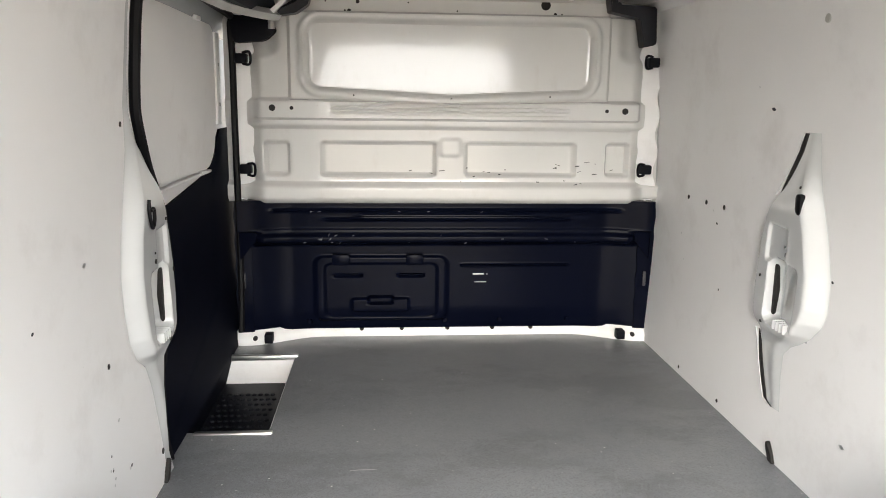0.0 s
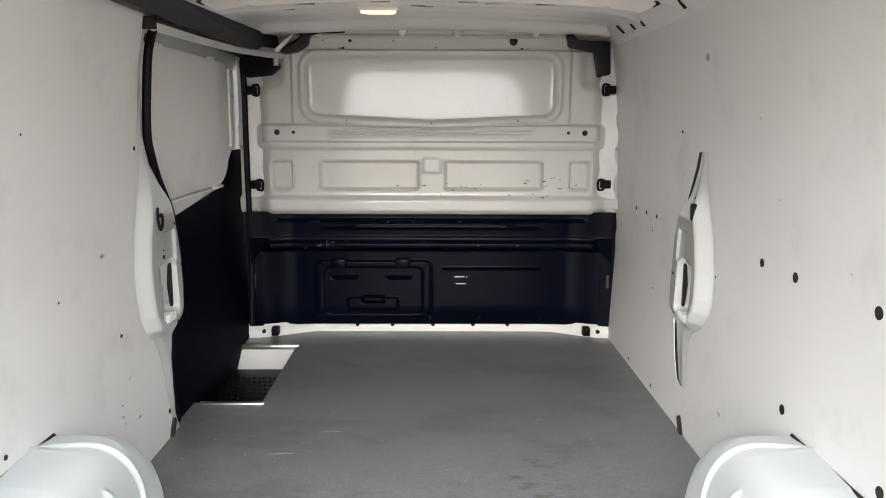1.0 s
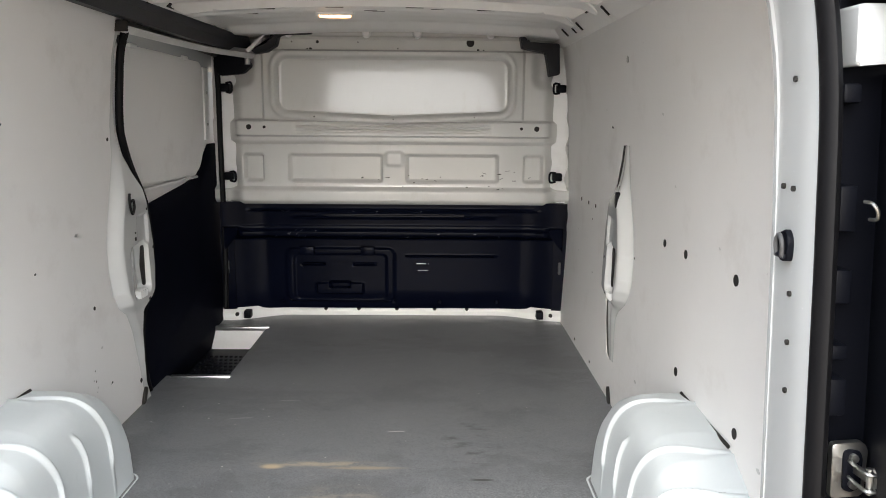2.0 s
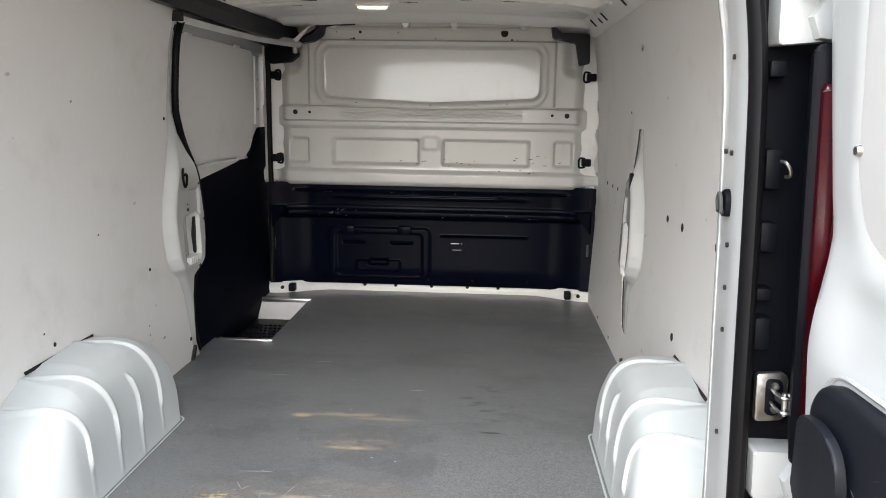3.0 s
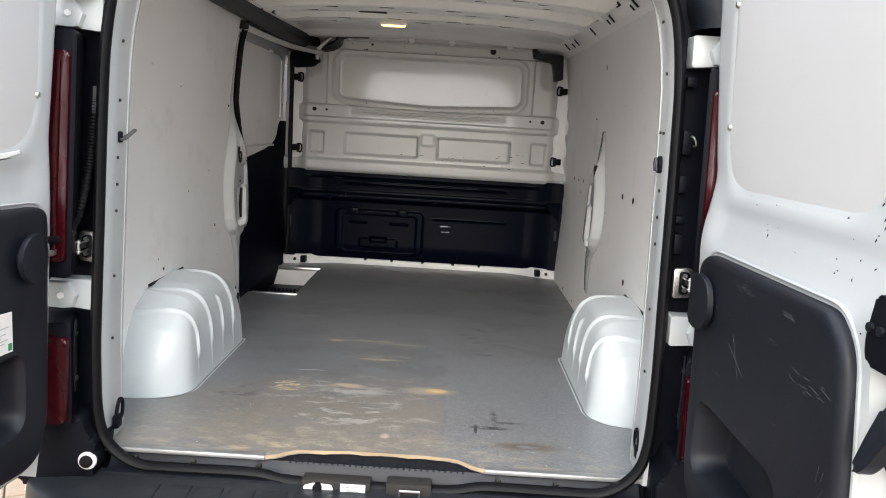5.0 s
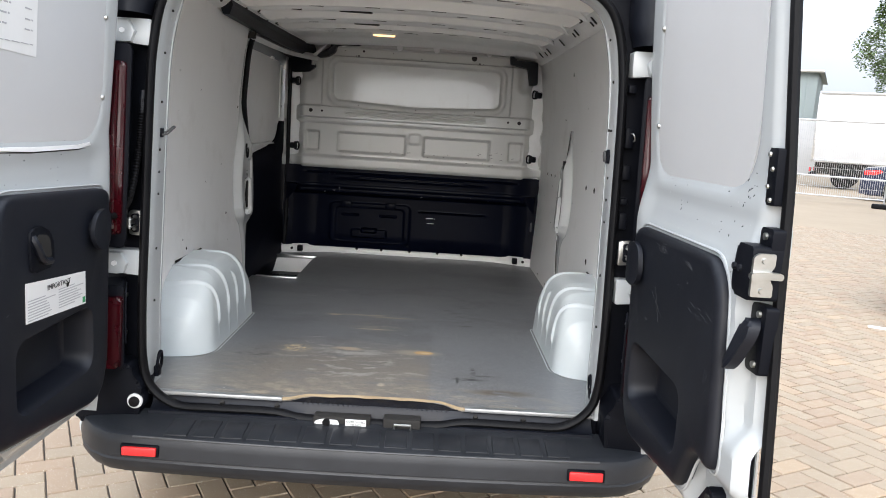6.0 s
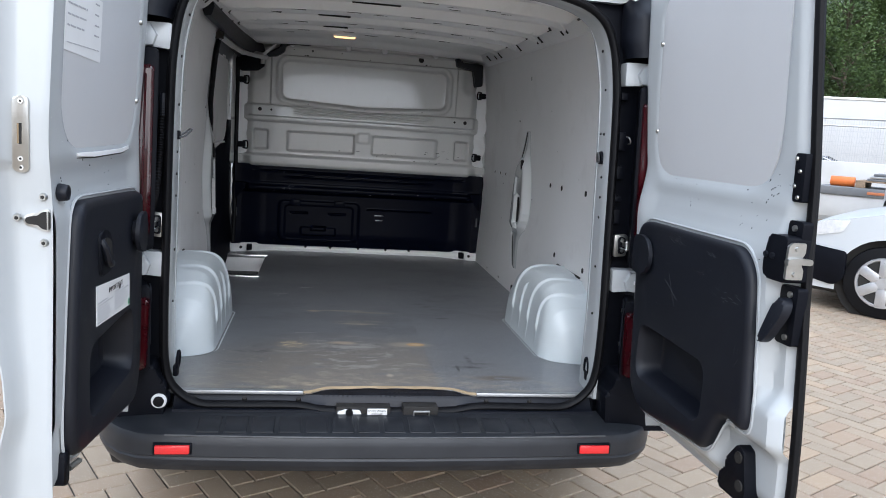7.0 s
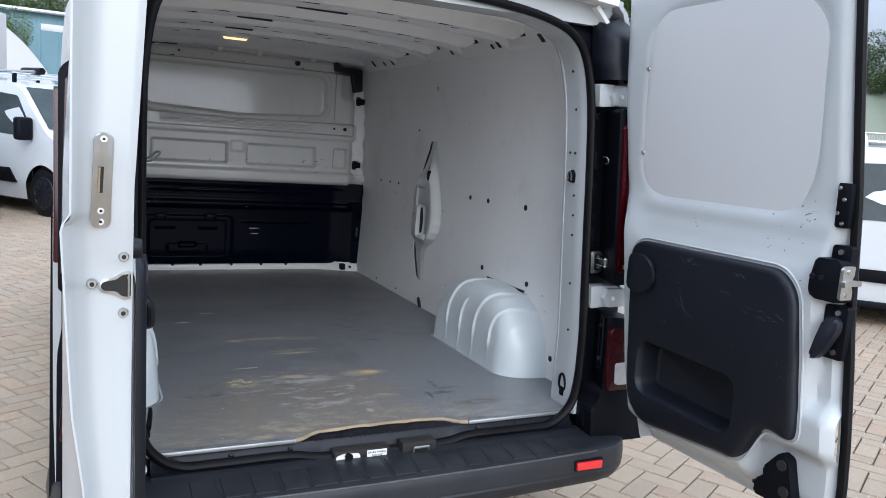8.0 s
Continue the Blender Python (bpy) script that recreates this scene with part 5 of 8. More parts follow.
    part("bottom_face", sheet(lambda k, a: place(lerp_table(near, bottom) + (lerp_table(edge, bottom) - lerp_table(near, bottom)) * a, bottom + 0.002, 0.05 + (thick - 0.05) * k), span(0, 1, 3), span(0, 1, 8)), PAINT, ob)
    # window board
    far = 0.79 if side > 0 else 0.765
    strip_u = 0.128 if side > 0 else 0.135
    out = round_outline([(strip_u, 1.43), (0.170, 1.43), (0.178, 1.385), (0.215, 1.335), (0.29, 1.315), (far - 0.10, 1.318), (far - 0.03, 1.36), (far, 1.47), (far - 0.01, 1.80), (far - 0.10, 1.895), (0.22, 1.89), (strip_u, 1.82)], [0.008, 0.008, 0.04, 0.04, 0.03, 0.03, 0.05, 0.05, 0.05, 0.06, 0.06, 0.04])
    part("window_board", slab(out, place, 0.003, 0.008, 0.002), DOOR_BOARD, ob, "white board over the door window")
    part("board_lip", slab([(0.23, 1.316), (0.30, 1.309), (0.52, 1.307), (0.64, 1.311), (0.645, 1.320), (0.50, 1.318), (0.30, 1.319), (0.235, 1.325)], place, -0.003, 0.008, 0.002), PAINT_IN, ob, "chipped white board edge")
    part("board_gap", slab([(0.235, 1.3105), (0.30, 1.3055), (0.52, 1.3035), (0.64, 1.3075), (0.64, 1.3115), (0.52, 1.307), (0.30, 1.309), (0.235, 1.3165)], place, -0.0005, 0.010, 0.0), DARK, ob)
    for z in (1.464, 1.722) if side > 0 else (1.444, 1.654):
        part("screw", rod(place(0.162, z, 0.006), place(0.162, z, -0.003), 0.008, None, 14, 0.0055), STEEL, ob)
    # lower trim panel with its pocket
    def on_swell(u, v, w):
        return place(u, v, w - (RIGHT_SWELL if side > 0 else LEFT_SWELL))

    if side > 0:
        o = [(0.205, 1.16), (0.235, 1.195), (0.758, 1.197), (0.808, 1.15), (0.833, 1.0), (0.856, 0.80), (0.845, 0.775), (0.785, 0.788), (0.752, 0.772), (0.712, 0.69), (0.685, 0.665), (0.64, 0.665), (0.33, 0.635), (0.265, 0.68), (0.245, 0.74)]
    else:
        o = [(0.165, 1.18), (0.185, 1.20), (0.655, 1.218), (0.692, 1.195), (0.715, 1.05), (0.752, 0.76), (0.748, 0.682), (0.71, 0.66), (0.265, 0.615), (0.215, 0.64), (0.185, 0.72)]
    ring = inset(round_outline(o, 0.035), -0.009)
    part("trim_bead", tube([on_swell(u, v, 0.001) for u, v in ring], 0.0035, 6, None, True), PAINT, ob)
    trim = part("trim_panel", trim_mesh(round_outline(o, 0.035), pocket, on_swell), BLACK_SOFT, ob, "black scuffed plastic door trim panel")
    return ob, place, trim, on_swell


doors = {s: door(s) for s in (1, -1)}


# ---- small parts inside ----
def dot(at, normal, r, material, parent, name="screw_hole", n=12, deep=0.003):
    at, nv = Vector(at), Vector(normal)
    return part(name, rod(at - nv * deep, at + nv * 0.0012, r, None, n), material, parent)


for y, z, r in ((2.328, 1.189, 0.008), (2.177, 1.19, 0.008), (2.041, 1.192, 0.008), (1.129, 1.197, 0.011), (0.952, 1.198, 0.012), (0.627, 1.202, 0.013), (0.944, 0.891, 0.012), (0.554, 0.891, 0.012), (0.319, 0.641, 0.012), (2.25, 0.585, 0.006), (1.93, 0.588, 0.006)):
    dot((lining_x(z) - 0.0002, y, z), (-1, 0, 0), r, DARK, right_lining)
dot((lining_x(1.717) - 0.001, 1.507, 1.717), (-1, 0, 0), 0.011, STEEL, right_lining, "screw", deep=0.002)
for y, z, r in ((1.275, 0.965, 0.006), (0.352, 1.026, 0.009), (0.703, 0.887, 0.006), (1.438, 1.458, 0.006), (1.554, 0.640, 0.008)):
    dot((-lining_x(z) + 0.0002, y, z), (1, 0, 0), r, DARK, left_lining)
dot((-lining_x(1.76) + 0.001, 1.50, 1.76), (1, 0, 0), 0.016, BLACK_SOFT, left_lining, "plug")
for side, lin in ((1, right_lining), (-1, left_lining)):
    y = 1.575 if side > 0 else 1.555
    part("floor_clip", slab(round_outline([(y - 0.02, FZ), (y + 0.006, FZ), (y + 0.028, 0.60), (y + 0.02, 0.612), (y - 0.004, 0.585)], 0.004), lambda u, v, d: (side * d, u, v), 0.795, 0.815, 0.002), DARK, lin, "dark clip at the foot of the board")
# faint scuffs in the coating of the boards
rng = random.Random(4)
for k in range(9):
    y, z = 1.22 + rng.gauss(0, 0.07), 0.74 + rng.gauss(0, 0.035)
    w = rng.uniform(0.002, 0.008)
    part("scuff", slab(round_outline([(y - w, z), (y, z - 0.002 - w * 0.3), (y + w, z + 0.002), (y, z + 0.002 + w * 0.4)], 0.003, 2), lambda u, v, d: (-(lining_x(v) - d), u, v), 0.0006, -0.001), SCUFFED if k % 2 else ALU, left_lining)
for k in range(26):
    side = 1 if k % 3 else -1
    y, z = rng.uniform(0.3, 2.4 if side > 0 else 1.3), rng.uniform(0.65, 1.6)
    w = rng.uniform(0.004, 0.014)
    part("scuff", slab(round_outline([(y - w, z), (y, z - 0.002 - w * 0.2), (y + w, z + 0.003), (y, z + 0.003 + w * 0.3)], 0.004, 2), lambda u, v, d: (side * (lining_x(v) - d), u, v), 0.0006, -0.001), BLACK_SOFT if k % 4 == 0 else ALU, right_lining if side > 0 else left_lining)

# lip holes, tie rings and the folding hook
for side in (1, -1):
    for z, yy in ((1.72, 0.05), (1.593, 0.05), (1.445, 0.05), (1.30, 0.05), (1.232, 0.05), (1.164, 0.05), (0.996, 0.05), (0.834, 0.05)) + (((1.446, 0.08),) if side > 0 else ()):
        x = lerp_table([(0.65, 0.693), (1.40, 0.693), (1.60, 0.688), (1.735, 0.666)], z) - 0.010 * side
        dot((side * (x - 0.0005), yy + rake(z), z), (-side, 0, 0), 0.004, DARK, lip)
hook = part("tie_hook", box((-0.707, 0.096, 1.338), (-0.697, 0.112, 1.366), 0.003), BLACK, van, "black folding tie hook standing out")
part("loop", tube(smooth_path([(-0.698, 0.098, 1.346), (-0.684, 0.098, 1.349), (-0.668, 0.099, 1.364), (-0.664, 0.108, 1.371), (-0.672, 0.116, 1.371), (-0.686, 0.114, 1.359), (-0.698, 0.110, 1.351)], 5), 0.0030, 8), SCUFFED, hook)
grip = part("tie_hook", slab(round_outline([(0.094, 1.344), (0.124, 1.344), (0.125, 1.376), (0.110, 1.391), (0.093, 1.376)], 0.010), lambda u, v, d: (d, u, v), 0.676, 0.69, 0.003), BLACK, van, "black folded tie hook in an oval plate")
part("loop", tube(smooth_path([(0.672, 0.101, 1.350), (0.670, 0.099, 1.370), (0.670, 0.109, 1.381), (0.670, 0.118, 1.370), (0.672, 0.117, 1.350)], 4), 0.0032, 8), SCUFFED, grip)
part("bar", rod((0.673, 0.098, 1.352), (0.673, 0.120, 1.352), 0.004, None, 8), BLACK_SOFT, grip)
for side, y in ((-1, 0.045), (1, 0.055)):
    ring = part("tie_ring", tube(smooth_path([(side * 0.685, y - 0.018, 0.625), (side * 0.682, y - 0.014, 0.66), (side * 0.682, y, 0.672), (side * 0.682, y + 0.014, 0.66), (side * 0.685, y + 0.018, 0.625), (side * 0.687, y, 0.612)], 4, True), 0.005, 8, None, True), BLACK, van, "black steel lashing ring")
    part("ring_base", box((side * 0.69 - 0.008, y - 0.016, 0.592), (side * 0.69 + 0.008, y + 0.016, 0.628), 0.005), BLACK, ring)

# small holes and dents in the pressed pillars
for side, post, spots in ((1, right_post, ((0.52, 1.150, 0.003), (0.50, 1.130, 0.006), (0.40, 1.31, 0.004), (0.78, 0.925, 0.004), (0.88, 1.05, 0.004))), (-1, left_post, ((0.42, 1.150, 0.003), (0.42, 1.130, 0.006), (0.86, 1.075, 0.006), (0.72, 0.905, 0.006), (0.82, 0.912, 0.004), (0.80, 1.215, 0.004)))):
    for k, z, r in spots:
        x, y, _ = post(k, z)
        dot((x - side * 0.0012, y, z), (-side, 0, 0), r, DARK, posts[side])

# bulkhead: holes, hooks, brackets, chips
def bulk_dot(x, z, r, material=DARK, name="hole"):
    dot((x, bulk_y(x, z) - 0.0005, z), (0, -1, 0), r, material, bulkhead, name)


for x, z, r in ((0.349, 1.862, 0.018), (-0.655, 1.48, 0.012), (0.655, 1.48, 0.012), (-0.585, 1.48, 0.007), (0.585, 1.48, 0.007), (-0.344, 1.862, 0.007), (-0.46, 1.862, 0.003), (-0.16, 1.862, 0.003), (0.02, 1.835, 0.003), (-0.39, 1.83, 0.004), (-0.375, 1.83, 0.007), (0.385, 1.83, 0.006), (0.41, 1.83, 0.003), (0.0, 1.519, 0.003), (-0.36, 1.528, 0.003), (0.37, 1.53, 0.003)):
    bulk_dot(x, z, r)
for x in (-0.47, -0.12, 0.11, 0.44):
    part("boss", rod((x, 2.60, 1.897), (x, 2.58, 1.897), 0.02, None, 14, 0.014), PAINT_IN, bulkhead)
chip_rng = random.Random(9)
for k in range(24):
    x, z = chip_rng.choice(((chip_rng.gauss(0.45, 0.12), chip_rng.gauss(1.27, 0.035)), (chip_rng.uniform(-0.6, 0.6), chip_rng.uniform(1.2, 1.5)), (chip_rng.gauss(0.1, 0.1), chip_rng.gauss(1.25, 0.02))))
    w, h = chip_rng.uniform(0.002, 0.012), chip_rng.uniform(0.0008, 0.002)
    tilt = chip_rng.uniform(-25, 25)
    y = bulk_y(x, z) - 0.001
    part("paint_chip", box((-w, -0.0008, -h), (w, 0.0015, h), 0.0004, m=pose(x, y, z, 0, tilt, 0)), DARK if k % 3 else BLACK_SOFT, bulkhead)
part("corner_bracket", slab(round_outline([(0.566, 1.888), (0.59, 1.885), (0.602, 1.862), (0.742, 1.856), (0.748, 1.722), (0.702, 1.712), (0.682, 1.815), (0.575, 1.836)], 0.008), lambda u, v, d: (u, d, v), 2.54, 2.60, 0.006), BLACK_SOFT, van, "black plastic corner bracket")
part("corner_bracket", slab(round_outline([(-0.50, 1.895), (-0.535, 1.90), (-0.55, 1.85), (-0.60, 1.83), (-0.66, 1.82), (-0.66, 1.795), (-0.56, 1.81), (-0.515, 1.84)], 0.008), lambda u, v, d: (u, d, v), 2.54, 2.60, 0.006), BLACK_SOFT, van, "black plastic corner bracket")
part("cable", tube(smooth_path([(-0.53, 2.55, 1.86), (-0.50, 2.55, 1.882), (-0.46, 2.56, 1.893), (-0.40, 2.57, 1.895), (-0.36, 2.575, 1.898)], 5), 0.009, 8), BLACK_SOFT, van, "black taped cable")
part("bracket_arm", slab(round_outline([(-0.58, 1.87), (-0.555, 1.885), (-0.63, 1.805), (-0.66, 1.805)], 0.006), lambda u, v, d: (u, d, v), 2.52, 2.535, 0.003), PAINT_IN, van, "white steel bracket")
for x, z in ((-0.768, 1.655), (0.768, 1.662), (-0.765, 1.253), (0.762, 1.258)):
    sx = 1 if x > 0 else -1
    hk = part("tie_hook", box((x - 0.022, 2.60, z - 0.018), (x + 0.022, 2.64, z + 0.018), 0.006), BLACK, van, "small black tie hook on the bulkhead edge")
    part("loop", tube(smooth_path([(x - sx * 0.01, 2.60, z - 0.02), (x - sx * 0.035, 2.585, z - 0.022), (x - sx * 0.04, 2.585, z), (x - sx * 0.035, 2.585, z + 0.022), (x - sx * 0.01, 2.60, z + 0.02)], 4), 0.005, 8), BLACK, hk)
for side in (1, -1):
    # side flange of the bulkhead, scalloped, with bolts
    part("edge_flange", sheet(lambda k, z: (side * (0.735 + 0.075 * k + 0.008 * math.sin(z * 44)), 2.655 - 0.01 * k, z), span(0, 1, 3), span(1.13, 1.86, 60), (0, 0.01, 0)), PAINT_IN, van)
    part("edge_flange", sheet(lambda k, z: (side * (0.76 + 0.06 * k + 0.002 * math.sin(z * 60)), 2.64 - 0.01 * k, z), span(0, 1, 3), span(0.61, 1.13, 40), (0, 0.01, 0)), NAVY, lower)
    part("edge_patch", box((side * 0.79 - 0.006, 2.622, 0.79), (side * 0.79 + 0.006, 2.634, 0.85), 0.004), SCUFFED, lower)
    part("bolt", rod((side * 0.775, 2.65, 1.128), (side * 0.775, 2.632, 1.128), 0.011, None, 10, 0.008), PAPER, lower)
    part("trim_corner", slab(round_outline([(side * 0.70, 1.00), (side * 0.80, 1.13), (side * 0.80, 0.90), (side * 0.745, 0.97)], 0.01), lambda u, v, d: (u, d, v), 2.615, 2.65, 0.006), NAVY, lower)
    part("flange_clip", box((side * 0.70 - 0.016, 2.595, 0.575), (side * 0.70 + 0.016, 2.64, 0.612), 0.004), BLACK, van)
    part("bolt", rod((side * 0.755, foot_y(0.755) - 0.004, 0.588), (side * 0.755, foot_y(0.755) - 0.016, 0.588), 0.009, None, 10), DARK, flange)
for x in (-0.343, -0.18, 0.008, 0.194, 0.354):
    part("bolt", rod((x, foot_y(x), 0.594), (x, foot_y(x) - 0.018, 0.594), 0.009, None, 10), DARK, flange)
for x in (-0.55, -0.005, 0.22, 0.50):
    part("stud", rod((x, lower_y(x, 0.635) + 0.004, 0.635), (x, lower_y(x, 0.635) - 0.012, 0.635), 0.014, None, 14, 0.008), NAVY, lower)
for x in (-0.42, -0.13):
    part("clip", box((x - 0.035, lower_y(x, 0.89) - 0.022, 0.872), (x + 0.035, lower_y(x, 0.89) + 0.005, 0.915), 0.006), NAVY, lower)

# ---- door furniture ----
ob, place, trim, on_swell = doors[1]
# check strap cover
part("strap_cover", slab(round_outline([(0.228, 1.045), (0.288, 1.036), (0.328, 1.058), (0.342, 1.095), (0.324, 1.142), (0.278, 1.158), (0.228, 1.15)], [0.012, 0.03, 0.03, 0.03, 0.03, 0.03, 0.012]), on_swell, -0.040, -0.028, 0.004, None, 3), BLACK_SOFT, ob, "black round check strap cover")
part("strap_boss", rod(on_swell(0.276, 1.095, -0.030), on_swell(0.276, 1.095, -0.012), 0.034, None, 20), BLACK, ob)
plate_ = part("hinge_plate", slab(round_outline([(0.857, 1.318), (0.892, 1.318), (0.892, 1.424), (0.857, 1.424)], 0.005), place, -0.008, 0.012, 0.002), BLACK, ob, "black steel security plate with four bolts")
for u, z in ((0.862, 1.412), (0.876, 1.385), (0.862, 1.352), (0.876, 1.328)):
    part("bolt", rod(place(u, z, -0.006), place(u, z, -0.012), 0.0058, None, 12, 0.004), STEEL, plate_)
lock = part("lock_body", slab(round_outline([(0.838, 1.185), (0.85, 1.245), (0.915, 1.245), (0.92, 1.145), (0.85, 1.145), (0.84, 1.16)], 0.008), place, -0.045, 0.012, 0.005), BLACK, ob, "black lock body with a zinc latch")
part("lock_plate", slab(round_outline([(0.865, 1.225), (0.915, 1.225), (0.915, 1.278), (0.865, 1.278)], 0.008), place, -0.012, 0.012, 0.002), BLACK, lock)
part("lock_plate", slab(round_outline([(0.868, 1.005), (0.928, 1.005), (0.928, 1.135), (0.868, 1.135)], 0.008), place, -0.012, 0.012, 0.002), BLACK, lock)
for u, z, w in ((0.89, 1.262, -0.012), (0.905, 1.118, -0.012), (0.905, 1.022, -0.012), (0.848, 1.198, -0.045), (0.872, 1.198, -0.045)):
    part("bolt", rod(place(u, z, w + 0.003), place(u, z, w - 0.005), 0.007, None, 8), BLACK_SOFT if u < 0.88 else STEEL, lock)
part("latch", slab(round_outline([(-0.046, 1.154), (-0.006, 1.154), (-0.006, 1.175), (-0.012, 1.185), (-0.012, 1.202), (-0.006, 1.212), (-0.006, 1.234), (-0.038, 1.234), (-0.046, 1.226)], 0.004), lambda u, v, d: place(d, v, u), 0.918, 0.926, 0.002), STEEL, lock, "zinc latch plate")
part("latch_tongue", slab(round_outline([(-0.052, 1.186), (-0.034, 1.184), (-0.028, 1.189), (0.004, 1.188), (0.007, 1.194), (0.004, 1.201), (-0.028, 1.202), (-0.052, 1.200)], 0.004), lambda u, v, d: place(d, v, u), 0.924, 0.938, 0.003), STEEL, lock)
for z in (1.166, 1.221):
    part("bolt", rod(place(0.925, z, -0.027), place(0.930, z, -0.027), 0.006, None, 12, 0.0045), STEEL, lock)
part("handle", slab(round_outline([(0.885, 1.105), (0.905, 1.112), (0.922, 1.10), (0.925, 1.075), (0.905, 1.02), (0.888, 1.002), (0.876, 1.008), (0.878, 1.05)], 0.012), lambda u, v, d: place(u, v, d - 0.028 * (1.11 - v) / 0.1), -0.034, -0.012, 0.008, None, 3), BLACK_SOFT, lock, "black plastic release handle")
foot = part("lower_latch", slab(round_outline([(0.815, 0.735), (0.84, 0.725), (0.862, 0.64), (0.86, 0.60), (0.75, 0.60), (0.752, 0.645), (0.775, 0.65), (0.77, 0.68)], 0.008), place, -0.03, 0.03, 0.006), BLACK, ob, "black lower latch")
for u, z in ((0.825, 0.705), (0.84, 0.64)):
    part("latch_well", rod(place(u, z, -0.034), place(u, z, -0.02), 0.014, None, 14), DARK, foot)
part("latch_pin", rod(place(0.76, 0.622, -0.01), place(0.735, 0.622, -0.015), 0.006, None, 8), DARK, foot)
seal_line = [place(lerp_table(RIGHT_EDGE, z) + 0.010, z, 0.016) for z in span(0.56, 1.985, 30)]
part("edge_seal", tube(seal_line, 0.013, 8, None, False, 0.8), RUBBER, ob, "black rubber seal along the door's free edge")

ob, place, trim, on_swell = doors[-1]
part("strap_cover", slab(round_outline([(0.222, 1.05), (0.275, 1.04), (0.312, 1.066), (0.322, 1.10), (0.302, 1.142), (0.26, 1.154), (0.222, 1.146)], 0.03), on_swell, -0.046, -0.035, 0.004, None, 3), BLACK_SOFT, ob, "black round check strap cover")
part("strap_boss", rod(on_swell(0.272, 1.097, -0.038), on_swell(0.272, 1.097, -0.012), 0.032, None, 20), BLACK, ob)
bez = part("pull_handle", slab(round_outline([(0.485, 1.04), (0.585, 1.035), (0.59, 1.135), (0.55, 1.145), (0.49, 1.12)], 0.02), on_swell, -0.028, -0.01, 0.005), BLACK, trim, "black recessed pull handle")
part("well", slab(round_outline([(0.50, 1.062), (0.56, 1.06), (0.565, 1.125), (0.51, 1.115)], 0.015), on_swell, -0.0295, -0.02), DARK, bez)
part("grip", tube(smooth_path([on_swell(0.575, 1.12, -0.024), on_swell(0.573, 1.10, -0.034), on_swell(0.55, 1.065, -0.036), on_swell(0.505, 1.055, -0.028)], 5), 0.009, 8), BLACK_SOFT, bez)


def edge_place(s, z, h):
    """On the flat free edge of the left door: s along it from the inner corner, h out of it."""
    e = lerp_table(LEFT_EDGE, z)
    x0 = place(e, z, 0)[0]
    return (x0 - s, -(e + (0.857 - e) * lerp_table([(0, 0), (0.006, 0.06), (0.055, 0.10), (0.066, 0.30)], s) + h), z)


strip = part("lock_strip", slab(round_outline([(0.034, 1.285), (0.062, 1.285), (0.062, 1.432), (0.034, 1.432)], 0.013), edge_place, 0.005, -0.002, 0.001), STEEL, ob, "zinc lock striker strip")
part("slot", slab([(0.0455, 1.34), (0.0535, 1.34), (0.0535, 1.38), (0.0455, 1.38)], edge_place, 0.006, 0.002), DARK, strip)
part("dead_bolt", slab([(0.0500, 1.341), (0.0530, 1.341), (0.0530, 1.379), (0.0500, 1.379)], edge_place, 0.0068, 0.002), PLY_EDGE, strip, "brass bolt")
for z in (1.295, 1.422, 1.312):
    part("screw", rod(edge_place(0.048, z, 0.002), edge_place(0.048, z, 0.0075), 0.0062 if z != 1.312 else 0.0035, None, 12, 0.005), ALU, strip)
    part("socket", rod(edge_place(0.048, z, 0.004), edge_place(0.048, z, 0.0082), 0.0025, None, 6), DARK, strip)
keep = part("latch_keep", slab(round_outline([(0.003, 1.168), (0.018, 1.170), (0.026, 1.178), (0.046, 1.180), (0.052, 1.191), (0.046, 1.202), (0.026, 1.205), (0.018, 1.212), (0.003, 1.214)], 0.005), edge_place, 0.004, -0.002, 0.001), STEEL, ob, "zinc latch keep with a dark opening")
part("opening", slab(round_outline([(0.003, 1.172), (0.017, 1.174), (0.024, 1.182), (0.044, 1.184), (0.048, 1.191), (0.044, 1.198), (0.024, 1.201), (0.017, 1.208), (0.003, 1.210)], 0.004), edge_place, 0.0052, 0.0), DARK, keep)
part("keep_bar", slab([(0.005, 1.172), (0.0075, 1.172), (0.0075, 1.210), (0.005, 1.210)], edge_place, 0.0066, 0.002), STEEL, keep)
for s, z in ((0.060, 1.196), (0.014, 1.238), (0.014, 1.146)):
    head = part("bolt", rod(edge_place(s, z, 0.0), edge_place(s, z, 0.007), 0.0085, None, 14, 0.006), STEEL, ob)
    part("socket", rod(edge_place(s, z, 0.005), edge_place(s, z, 0.0078), 0.004, None, 6), DARK, head)
part("rubber_stop", rod(place(0.738, 1.243, 0.005), place(0.738, 1.243, -0.016), 0.019, None, 20, 0.016, 0.003), BLACK_SOFT, ob, "grey rubber stop")
keep2 = part("lower_latch", slab(round_outline([(0.735, 0.685), (0.765, 0.69), (0.775, 0.62), (0.74, 0.61)], 0.01), place, -0.012, 0.03, 0.004), BLACK, ob, "black lower latch with a pin")
part("latch_pin", rod(place(0.74, 0.645, -0.012), place(0.70, 0.645, -0.02), 0.007, None, 10), STEEL, keep2)


# printed papers on the left door: bars for what cannot be read
def sheet_of_paper(corners, w, parent, label, lay):
    return part("notice", slab(corners, lay, w - 0.001, w + 0.002), PAPER, parent, label)


